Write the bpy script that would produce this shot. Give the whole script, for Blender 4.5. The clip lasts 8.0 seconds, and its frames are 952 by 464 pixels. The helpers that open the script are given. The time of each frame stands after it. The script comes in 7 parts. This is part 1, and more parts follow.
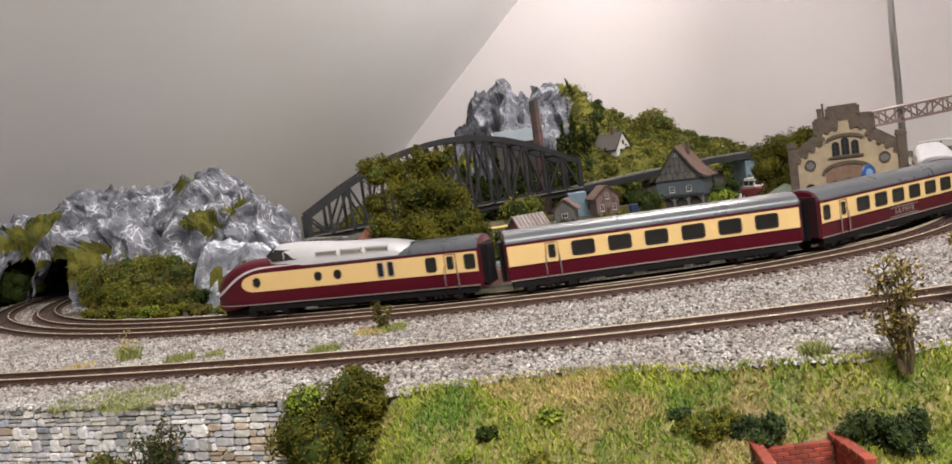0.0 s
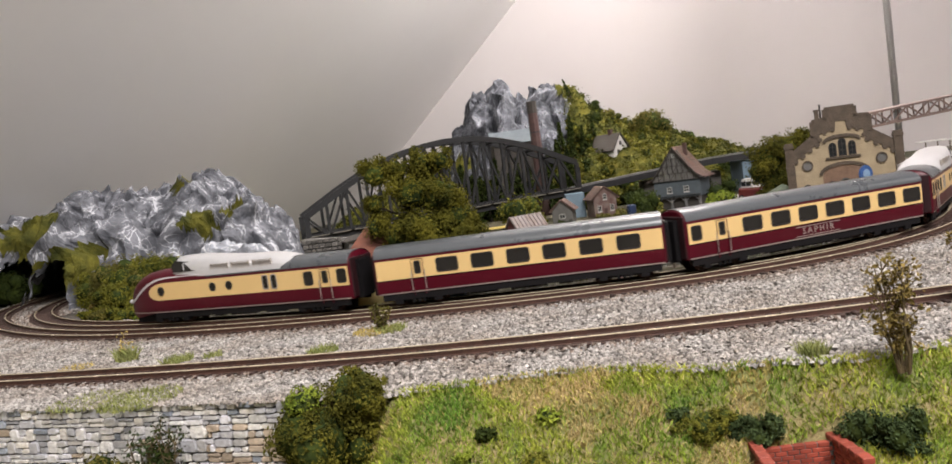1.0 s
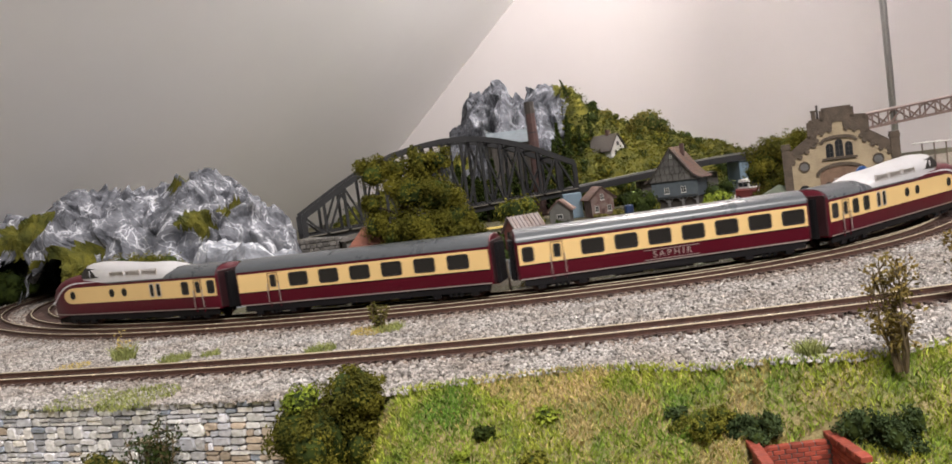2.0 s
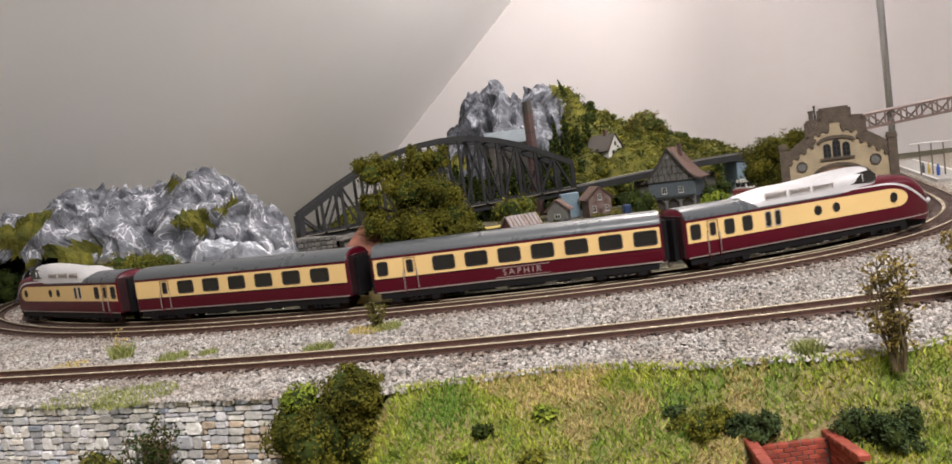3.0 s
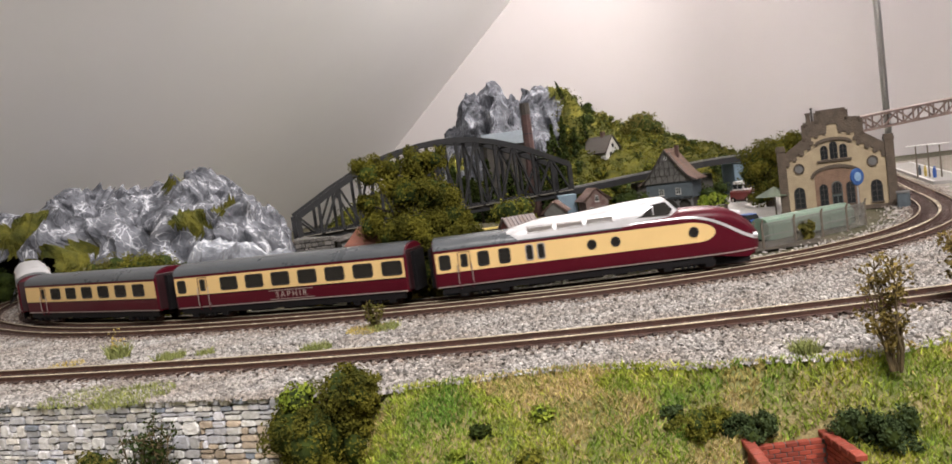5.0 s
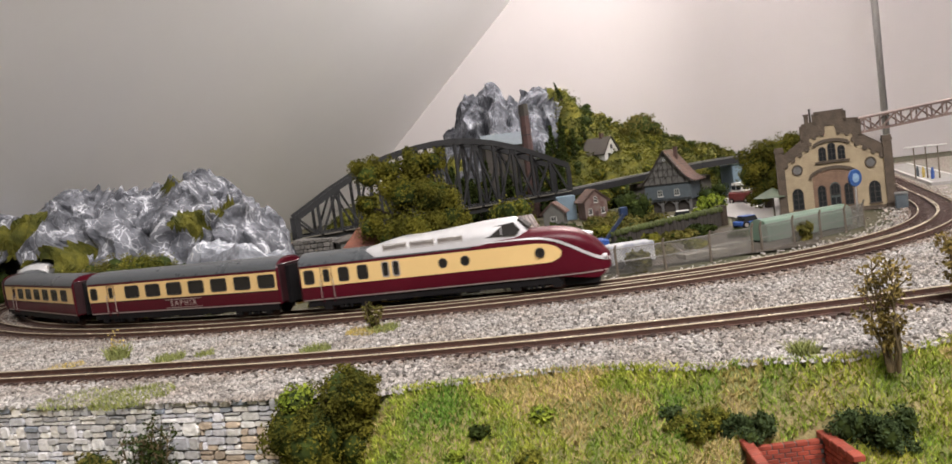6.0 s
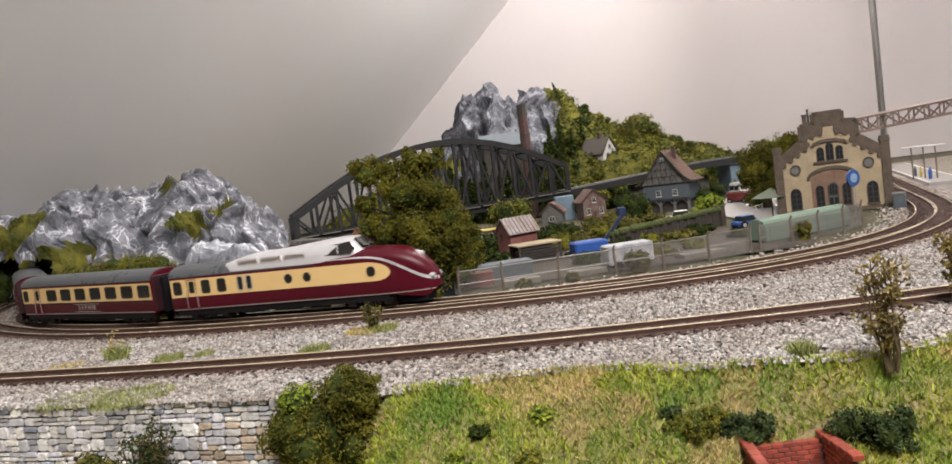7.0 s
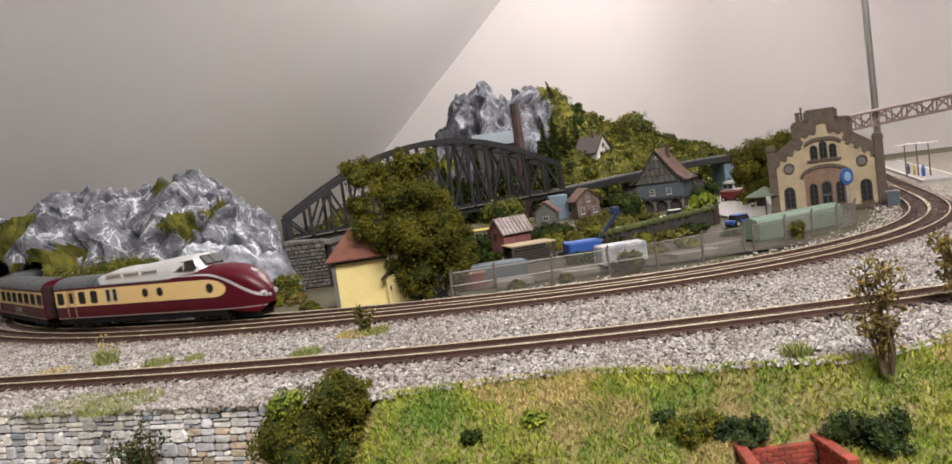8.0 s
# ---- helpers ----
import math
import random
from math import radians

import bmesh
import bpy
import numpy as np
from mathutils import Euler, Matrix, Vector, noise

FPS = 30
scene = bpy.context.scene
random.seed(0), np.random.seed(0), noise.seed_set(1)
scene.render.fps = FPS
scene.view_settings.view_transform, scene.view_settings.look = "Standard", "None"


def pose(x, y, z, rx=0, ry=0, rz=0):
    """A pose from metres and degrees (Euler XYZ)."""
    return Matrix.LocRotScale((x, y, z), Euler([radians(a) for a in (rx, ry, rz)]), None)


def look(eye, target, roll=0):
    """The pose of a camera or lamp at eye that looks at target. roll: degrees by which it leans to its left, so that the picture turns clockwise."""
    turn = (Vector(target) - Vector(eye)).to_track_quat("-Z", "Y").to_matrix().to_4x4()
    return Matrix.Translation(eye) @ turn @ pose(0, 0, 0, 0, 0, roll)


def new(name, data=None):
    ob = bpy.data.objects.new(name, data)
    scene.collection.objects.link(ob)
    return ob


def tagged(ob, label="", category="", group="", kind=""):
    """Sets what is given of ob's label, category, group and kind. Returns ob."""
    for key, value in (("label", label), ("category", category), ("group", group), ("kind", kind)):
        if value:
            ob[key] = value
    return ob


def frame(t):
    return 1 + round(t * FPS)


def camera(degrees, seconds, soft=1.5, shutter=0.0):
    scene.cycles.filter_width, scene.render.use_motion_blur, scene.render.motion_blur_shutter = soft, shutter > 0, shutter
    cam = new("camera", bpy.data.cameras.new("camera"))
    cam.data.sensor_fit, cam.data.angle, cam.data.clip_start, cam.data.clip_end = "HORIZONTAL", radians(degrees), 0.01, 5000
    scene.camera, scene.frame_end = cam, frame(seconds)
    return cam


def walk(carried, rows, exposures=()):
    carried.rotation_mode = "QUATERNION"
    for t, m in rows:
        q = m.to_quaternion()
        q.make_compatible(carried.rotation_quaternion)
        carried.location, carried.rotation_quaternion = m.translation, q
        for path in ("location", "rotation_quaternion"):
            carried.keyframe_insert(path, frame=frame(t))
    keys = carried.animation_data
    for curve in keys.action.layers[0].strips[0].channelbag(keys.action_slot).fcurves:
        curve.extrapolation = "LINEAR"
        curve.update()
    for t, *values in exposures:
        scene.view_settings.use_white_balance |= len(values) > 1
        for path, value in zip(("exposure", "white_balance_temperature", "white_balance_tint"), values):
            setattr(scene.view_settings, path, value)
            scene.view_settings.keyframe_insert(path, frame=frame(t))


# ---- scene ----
CAMERA_ROWS = [
    (0.0, (0.0027, 0.0007, 0.0912), (-0.0101, 0.9977, 0.0143), -7.90),
    (0.5, (0.0024, 0.0006, 0.0911), (-0.0082, 0.9976, 0.0148), -7.93),
    (1.0, (0.0021, 0.0006, 0.0912), (-0.0071, 0.9977, 0.0150), -7.93),
    (1.5, (0.0016, 0.0002, 0.0910), (-0.0056, 0.9973, 0.0151), -7.87),
    (3.0, (0.0003, 0.0000, 0.0900), (-0.0012, 0.9971, 0.0135), -7.64),
    (3.5, (0.0000, 0.0000, 0.0900), (0.0000, 0.9971, 0.0133), -7.60),
    (4.0, (0.0000, -0.0004, 0.0895), (0.0013, 0.9967, 0.0136), -7.54),
    (4.5, (-0.0001, -0.0000, 0.0893), (0.0018, 0.9971, 0.0138), -7.49),
    (6.0, (-0.0004, -0.0012, 0.0896), (0.0038, 0.9961, 0.0158), -7.50),
    (6.5, (-0.0006, -0.0014, 0.0898), (0.0048, 0.9958, 0.0159), -7.46),
    (7.0, (-0.0012, -0.0017, 0.0898), (0.0056, 0.9955, 0.0157), -7.50),
    (7.5, (-0.0017, -0.0001, 0.0877), (0.0100, 0.9970, 0.0126), -7.59),
    (8.0, (0.0008, 0.0023, 0.0911), (0.0138, 0.9992, 0.0143), -7.78),
]
cam = camera(61.97, 8.0, 1.6, 0.4)
walk(cam, [(t, look(e, g, r)) for t, e, g, r in CAMERA_ROWS])
scene.view_settings.exposure = 0.0

# ---- room light ----
world = bpy.data.worlds.new("room_world")
world.use_nodes = True
world.node_tree.nodes["Background"].inputs[0].default_value = (0.8, 0.82, 0.9, 1)
world.node_tree.nodes["Background"].inputs[1].default_value = 0.3
scene.world = world


def area_lamp(name, eye, target, sx, sy, watts, colour):
    d = bpy.data.lights.new(name, "AREA")
    d.shape, d.size, d.size_y, d.energy, d.color = "RECTANGLE", sx, sy, watts, colour
    ob = new(name, d)
    ob.matrix_world = look(eye, target)
    return ob


# the room's ceiling panel, with an unseen fill lamp added to brighten the slope
area_lamp("slope_fill_lamp", (0.55, 1.42, 0.95), (-0.6, 1.72, 1.05), 0.4, 0.2, 31, (1.0, 0.93, 0.89))
area_lamp("ceiling_lamp", (0.33, -0.42, 1.14), (0.05, 0.34, 0), 0.9, 0.35, 36, (1.0, 0.95, 0.93))
# unseen fill panel added at the right-hand side to brighten the gable wall
area_lamp("wall_lamp", (2.1, 0.45, 1.1), (0.7, 2.0, 0.75), 0.7, 0.7, 7.5, (1.0, 0.93, 0.91))


# ---- materials ----
def mat(name, base, rough=0.6, metal=0.0, var=0.0, scale=60.0, bump=0.0, bump_scale=300.0, second=None, coat=0.0,
        island=0.0, obrand=0.0, spec=0.5):
    """Noise-varied principled material: base mixed with second (or a darker base) by two scales of noise, plus a bump."""
    m = bpy.data.materials.new(name)
    m.use_nodes = True
    nt = m.node_tree
    n, l = nt.nodes, nt.links
    b = n["Principled BSDF"]
    b.inputs["Roughness"].default_value = rough
    b.inputs["Metallic"].default_value = metal
    b.inputs["Coat Weight"].default_value = coat
    b.inputs["Specular IOR Level"].default_value = spec
    col = None
    tc = n.new("ShaderNodeTexCoord")
    if var > 0 or second:
        sec = second or tuple(c * (1 - var) for c in base)
        nz = n.new("ShaderNodeTexNoise")
        nz.inputs["Scale"].default_value = scale
        nz.inputs["Detail"].default_value = 8
        nz.inputs["Roughness"].default_value = 0.65
        l.new(tc.outputs["Object"], nz.inputs["Vector"])
        rp = n.new("ShaderNodeValToRGB")
        rp.color_ramp.elements[0].position, rp.color_ramp.elements[1].position = 0.36, 0.64
        rp.color_ramp.elements[0].color = (*sec, 1)
        rp.color_ramp.elements[1].color = (*base, 1)
        l.new(nz.outputs["Fac"], rp.inputs["Fac"])
        col = rp.outputs["Color"]
        mr = n.new("ShaderNodeMapRange")
        mr.inputs["To Min"].default_value, mr.inputs["To Max"].default_value = max(0, rough - 0.12), min(1, rough + 0.1)
        l.new(nz.outputs["Fac"], mr.inputs["Value"])
        l.new(mr.outputs["Result"], b.inputs["Roughness"])
    if island or obrand:
        hs = n.new("ShaderNodeHueSaturation")
        if col:
            l.new(col, hs.inputs["Color"])
        else:
            hs.inputs["Color"].default_value = (*base, 1)
        src = n.new("ShaderNodeNewGeometry").outputs["Random Per Island"] if island else n.new("ShaderNodeObjectInfo").outputs["Random"]
        mr2 = n.new("ShaderNodeMapRange")
        k = island or obrand
        mr2.inputs["To Min"].default_value, mr2.inputs["To Max"].default_value = 1 - k, 1 + k
        l.new(src, mr2.inputs["Value"])
        l.new(mr2.outputs["Result"], hs.inputs["Value"])
        col = hs.outputs["Color"]
    if col:
        l.new(col, b.inputs["Base Color"])
    else:
        b.inputs["Base Color"].default_value = (*base, 1)
    if bump > 0:
        nb = n.new("ShaderNodeTexNoise")
        nb.inputs["Scale"].default_value = bump_scale
        nb.inputs["Detail"].default_value = 6
        l.new(tc.outputs["Object"], nb.inputs["Vector"])
        bp = n.new("ShaderNodeBump")
        bp.inputs["Strength"].default_value = bump
        bp.inputs["Distance"].default_value = 0.002
        l.new(nb.outputs["Fac"], bp.inputs["Height"])
        l.new(bp.outputs["Normal"], b.inputs["Normal"])
    return m


# wall colour lowered and slope colour raised to make up for the lamps' balance
M_WALL = mat("wall_paint_toned_for_light", (0.51, 0.478, 0.474), 0.85, var=0.03, scale=3, bump=0.05, bump_scale=200)
M_SLOPE = mat("slope_paint_toned_for_light", (0.88, 0.87, 0.87), 0.85, var=0.03, scale=2, bump=0.05, bump_scale=200)
M_FLOOR = mat("room_floor", (0.25, 0.2, 0.16), 0.5, var=0.2, scale=8)
M_RED = mat("wine_red_paint", (0.078, 0.002, 0.010), 0.38, var=0.1, scale=40, spec=0.3)
M_CREAM = mat("cream_paint", (0.76, 0.53, 0.23), 0.35, var=0.04, scale=60)
M_ROOF = mat("grey_roof_paint", (0.085, 0.092, 0.10), 0.3, var=0.15, scale=50)
M_SILVER = mat("silver_paint", (0.66, 0.65, 0.66), 0.36, metal=0.3, var=0.1, scale=80)
M_TRIM = mat("silver_trim", (0.55, 0.50, 0.46), 0.3, metal=0.6)
M_BLACK = mat("black_plastic", (0.009, 0.008, 0.009), 0.6, spec=0.2)
M_FRAME = mat("dark_window_frame", (0.02, 0.018, 0.018), 0.4)
M_GLASS = mat("tinted_window", (0.022, 0.02, 0.018), 0.12, spec=0.35)
M_RAIL = mat("rail_steel", (0.90, 0.77, 0.56), 0.26, metal=0.45, var=0.2, scale=90)
M_RUST = mat("rusty_rail_side", (0.075, 0.032, 0.020), 0.7, var=0.4, scale=200)
M_SLEEPER = mat("brown_sleeper", (0.060, 0.030, 0.022), 0.75, var=0.4, scale=150, obrand=0.25)
M_CHIPRUST = mat("rusty_ballast_chip", (0.25, 0.195, 0.16), 0.9, island=0.5, second=(0.15, 0.115, 0.095), scale=30)
M_BALLAST = mat("ballast_bed", (0.14, 0.12, 0.105), 0.9, var=0.5, scale=420, bump=0.8, bump_scale=700)
M_STONECHIP = mat("ballast_chip", (0.37, 0.35, 0.33), 0.85, island=0.5, second=(0.26, 0.225, 0.195), scale=22)
M_TURF = mat("turf", (0.30, 0.23, 0.11), 0.95, second=(0.12, 0.15, 0.035), scale=60, bump=0.8, bump_scale=500)
M_EARTH = mat("earth", (0.085, 0.068, 0.04), 0.95, second=(0.045, 0.05, 0.017), scale=14, bump=0.6, bump_scale=400)


# ---- helpers of the scene ----
def mesh_of(name, bm, material):
    me = bpy.data.meshes.new(name)
    bm.to_mesh(me)
    bm.free()
    for m in (material if isinstance(material, (list, tuple)) else (material,)):
        me.materials.append(m)
    return me


def part(name, bm, material, parent=None, label="", smooth=False):
    """ONE mesh object, under a thing or under a part."""
    me = bm if isinstance(bm, bpy.types.Mesh) else mesh_of(name, bm, material)
    if smooth:
        for p in me.polygons:
            p.use_smooth = True
    ob = new(name, me)
    if parent:
        ob.parent = parent
    return tagged(ob, label) if label else ob


def thing(name, label, category, m=None, group="", kind=""):
    ob = new(name)
    ob.empty_display_size = 0.01
    if m is not None:
        ob.matrix_world = m
    return tagged(ob, label, category, group, kind)


def add_box(bm, x0, x1, y0, y1, z0, z1, m=None, bevel=0.0, mi=0):
    v = [bm.verts.new((x, y, z)) for x in (x0, x1) for y in (y0, y1) for z in (z0, z1)]
    fs = [bm.faces.new([v[i] for i in q]) for q in ((0, 1, 3, 2), (4, 6, 7, 5), (0, 4, 5, 1), (2, 3, 7, 6), (0, 2, 6, 4), (1, 5, 7, 3))]
    for f_ in fs:
        f_.material_index = mi
    if bevel:
        es = {e for f_ in fs for e in f_.edges}
        bmesh.ops.bevel(bm, geom=list(es), offset=bevel, segments=1, affect="EDGES")
    elif m is not None:
        bmesh.ops.transform(bm, matrix=m, verts=v)
    return v


def box(x0, x1, y0, y1, z0, z1, bevel=0.0):
    bm = bmesh.new()
    add_box(bm, x0, x1, y0, y1, z0, z1, None, bevel)
    return bm


def add_bar(bm, a, b, w, h=None, up=(0, 0, 1)):
    """A straight bar of w x h from a to b."""
    a, b = Vector(a), Vector(b)
    d = (b - a).normalized()
    s = d.cross(Vector(up))
    s = s.normalized() if s.length > 1e-6 else Vector((1, 0, 0))
    u = s.cross(d)
    h = h or w
    r = []
    for p in (a, b):
        r.append([bm.verts.new(p + s * (i * w / 2) + u * (j * h / 2)) for i, j in ((-1, -1), (1, -1), (1, 1), (-1, 1))])
    for i in range(4):
        bm.faces.new((r[0][i], r[0][(i + 1) % 4], r[1][(i + 1) % 4], r[1][i]))
    bm.faces.new(r[0][::-1])
    bm.faces.new(r[1])


def add_tube(bm, a, b, ra, rb, seg=10, caps=True):
    a, b = Vector(a), Vector(b)
    d = (b - a).normalized()
    s = d.orthogonal().normalized()
    u = d.cross(s)
    r = []
    for p, q in ((a, ra), (b, rb)):
        r.append([bm.verts.new(p + (s * math.cos(k) + u * math.sin(k)) * q) for k in (2 * math.pi * i / seg for i in range(seg))])
    for i in range(seg):
        bm.faces.new((r[0][i], r[0][(i + 1) % seg], r[1][(i + 1) % seg], r[1][i]))
    if caps:
        bm.faces.new(r[0][::-1])
        bm.faces.new(r[1])


def add_grid(bm, rows):
    """Faces over a grid of points, row by row."""
    vs = [[bm.verts.new(p) for p in r] for r in rows]
    for i in range(len(vs) - 1):
        for j in range(len(vs[i]) - 1):
            bm.faces.new((vs[i][j], vs[i][j + 1], vs[i + 1][j + 1], vs[i + 1][j]))
    return vs


def smoothstep(a, b, x):
    x = min(1, max(0, (x - a) / (b - a)))
    return x * x * (3 - 2 * x)


# ---- lines of the tracks (plan) ----
TRACK_A = [(-.27, 1.74), (-.33, 1.62), (-.40, 1.52), (-.50,1.30), (-.535,1.20), (-.556,1.12), (-.560,1.037), (-.549,.968), (-.522,.905), (-.484,.843), (-.434,.777), (-.368,.719), (-.30,.682), (-.225,.648), (-.12,.603), (-.01,.572), (.09,.557), (.15,.555), (.21,.562), (.264,.578), (.298,.594), (.34,.620), (.38,.656), (.419,.708), (.458,.784), (.502,.9), (.53,.976), (.60,1.16), (.70,1.42)]
TRACK_B = [(-.55,1.36), (-.60,1.24), (-.628,1.14), (-.632,1.059), (-.596,.937), (-.535,.842), (-.432,.731), (-.339,.659), (-.245,.612), (-.15,.580), (-.063,.555), (.021,.538), (.09,.530), (.15,.528), (.2,.532), (.249,.546), (.287,.563), (.332,.590), (.395,.645), (.452,.735), (.505,.864), (.56,1.0), (.616,1.132), (.73,1.41)]
TRACK_C = [(-0.8, 0.735), (-0.6, 0.625), (-0.45, 0.556), (-0.306, 0.506), (-0.213, 0.472), (-0.134, 0.447),
           (-0.063, 0.427), (0.003, 0.413), (0.066, 0.403), (0.128, 0.398), (0.189, 0.395), (0.26, 0.393), (0.34, 0.395), (0.45, 0.41), (0.6, 0.45), (0.8, 0.54), (1.1, 0.75)]


class Line:
    """A smooth plan line with its arc length."""

    def __init__(self, pts, step=0.004, rounds=900):
        p = np.array(pts)
        s = np.r_[0, np.cumsum(np.linalg.norm(np.diff(p, axis=0), axis=1))]
        u = np.arange(0, s[-1], step)
        q = np.stack([np.interp(u, s, p[:, 0]), np.interp(u, s, p[:, 1])], -1)
        for _ in range(rounds):
            q[1:-1] += 0.5 * ((q[:-2] + q[2:]) / 2 - q[1:-1])
        self.q = q
        self.s = np.r_[0, np.cumsum(np.linalg.norm(np.diff(q, axis=0), axis=1))]

    def at(self, s):
        return np.array([np.interp(s, self.s, self.q[:, 0]), np.interp(s, self.s, self.q[:, 1])])

    def frame_at(self, s):
        a, b = self.at(s - 0.003), self.at(s + 0.003)
        t = (b - a) / np.linalg.norm(b - a)
        return (a + b) / 2, t, np.array([t[1], -t[0]])


LINE_A, LINE_B, LINE_C = Line(TRACK_A), Line(TRACK_B), Line(TRACK_C)


# ---- the room ----
ROOM_TURN = 20.0
CORNER = Vector((-0.37, 2.45, 0.0))


def room():
    """An attic room: gable wall, sloped ceiling, plain walls, floor and flat ceiling that close it."""
    a = radians(ROOM_TURN)
    along = Vector((math.cos(a), -math.sin(a), 0))     # along the gable wall, to the right
    back = Vector((-math.sin(a), -math.cos(a), 0))     # from the gable wall towards the camera
    zf, zc = -1.0, 1.9
    lean = 1.146                                       # run of the slope per metre of rise

    def P(u, v, z):
        return CORNER + along * u + back * v + Vector((0, 0, z))

    def slab(name, quad, out, label, material):
        bm = bmesh.new()
        o = Vector(out) * 0.05
        lo = [bm.verts.new(p) for p in quad]
        hi = [bm.verts.new(Vector(p) + o) for p in quad]
        bm.faces.new(lo)
        bm.faces.new(hi[::-1])
        for i in range(4):
            bm.faces.new((lo[i], hi[i], hi[(i + 1) % 4], lo[(i + 1) % 4]))
        bmesh.ops.recalc_face_normals(bm, faces=bm.faces[:])
        tagged(part(name, bm, material), label, "wall", kind="structure")

    def edge(z):
        return -0.038 + lean * z
    far = 4.6
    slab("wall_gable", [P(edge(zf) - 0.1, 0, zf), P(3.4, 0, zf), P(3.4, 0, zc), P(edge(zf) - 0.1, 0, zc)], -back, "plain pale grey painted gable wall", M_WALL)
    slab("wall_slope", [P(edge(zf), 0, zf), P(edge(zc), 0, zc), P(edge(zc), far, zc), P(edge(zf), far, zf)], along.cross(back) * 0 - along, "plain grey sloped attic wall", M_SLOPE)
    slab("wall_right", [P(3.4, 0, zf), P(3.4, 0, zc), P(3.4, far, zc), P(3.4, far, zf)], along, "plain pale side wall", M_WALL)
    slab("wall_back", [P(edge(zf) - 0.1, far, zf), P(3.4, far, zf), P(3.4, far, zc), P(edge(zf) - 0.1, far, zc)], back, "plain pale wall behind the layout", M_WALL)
    slab("floor", [P(edge(zf) - 0.1, 0, zf), P(3.4, 0, zf), P(3.4, far, zf), P(edge(zf) - 0.1, far, zf)], (0, 0, -1), "plain brown room floor", M_FLOOR)
    slab("ceiling", [P(edge(zc) - 0.1, 0, zc), P(3.4, 0, zc), P(3.4, far, zc), P(edge(zc) - 0.1, far, zc)], (0, 0, 1), "plain white flat ceiling", M_WALL)


room()


# ---- the ground of the layout ----
def front_edge(x):
    """Where the ballast bed ends towards the front."""
    if x < -0.1:
        return 0.370 - 0.36 * (x + 0.1)
    return 0.370 - 0.015 * smoothstep(-0.1, -0.05, x) - 0.029 * smoothstep(0.02, 0.10, x) - 0.014 * smoothstep(0.10, 0.15, x) + 0.05 * smoothstep(0.15, 0.30, x)


def ground_z(x, y):
    e = front_edge(x)
    z = -0.0062
    if y < e + (0.016 if x < -0.09 else 0.0):
        if x < -0.09:
            z = -0.056
        else:
            z = -0.004 - 0.75 * (e - y) + 0.006 * smoothstep(0, 0.02, e - y) * (noise.noise(Vector((x * 22, y * 22, 0))) + 0.35)
            z += (-0.056 - z) * (1 - smoothstep(-0.09, -0.04, x))
    if y < e:
        z -= 0.012 * smoothstep(0, 0.02, e - y) * smoothstep(0.06, 0.09, x) * (1 - smoothstep(0.15, 0.19, x))
    if abs(x - 0.1105) < 0.0185 and y < 0.3035:
        z = min(z, -0.052)
    z += 0.0012 * noise.noise(Vector((x * 40, y * 40, 3)))
    return z


def in_room(p):
    a = radians(ROOM_TURN)
    d = Vector(p) - CORNER
    u, v = d.x * math.cos(a) - d.y * math.sin(a), -d.x * math.sin(a) - d.y * math.cos(a)
    return u > -0.04 and v > -0.03


def ground():
    bm = bmesh.new()
    xs = list(np.arange(-1.9, -0.5, 0.05)) + list(np.arange(-0.5, -0.13, 0.01)) + list(np.arange(-0.13, 0.3, 0.005)) + list(np.arange(0.3, 0.5, 0.01)) + list(np.arange(0.5, 2.6, 0.05))
    ys = list(np.arange(0.06, 0.2, 0.02)) + list(np.arange(0.2, 0.4, 0.005)) + list(np.arange(0.4, 0.75, 0.02)) + list(np.arange(0.75, 2.5, 0.05))
    add_grid(bm, [[(x, y, ground_z(x, y)) for y in ys] for x in xs])
    out = [f_ for f_ in bm.faces if not in_room(f_.calc_center_median())]
    bmesh.ops.delete(bm, geom=out, context="FACES")
    bmesh.ops.recalc_face_normals(bm, faces=bm.faces[:])
    for f_ in bm.faces:
        c = f_.calc_center_median()
        f_.material_index = 1 if c.y < front_edge(c.x) + 0.01 else 0
    tagged(part("ground", bm, [M_EARTH, M_TURF], smooth=True), "earthy brown and green ground of the model landscape", "ground", kind="structure")


ground()


# ---- tracks ----
def sweep(line, s0, s1, offset, section, step=0.012):
    """A bar of that section (y to the right of the line, z) along the line."""
    bm = bmesh.new()
    rows = []
    for s in np.arange(s0, s1, step):
        c, t, n = line.frame_at(s)
        rows.append([(*(c + n * (offset + a)), b) for a, b in section + section[:1]])
    add_grid(bm, rows)
    bmesh.ops.recalc_face_normals(bm, faces=bm.faces[:])
    return bm


RAIL_SIDE = [(-0.0011, -0.0032), (-0.0004, -0.0026), (-0.0004, -0.0008), (-0.0006, -0.00035), (0.0006, -0.00035), (0.0004, -0.0008), (0.0004, -0.0026), (0.0011, -0.0032)]
RAIL_HEAD = [(-0.00065, -0.00045), (-0.00065, -0.0001), (-0.0005, 0.0), (0.0005, 0.0), (0.00065, -0.0001), (0.00065, -0.00045)]
SLEEPER = mesh_of("sleeper", box(-0.0013, 0.0013, -0.0145, 0.0145, -0.0055, -0.0028, 0.0003), M_SLEEPER)


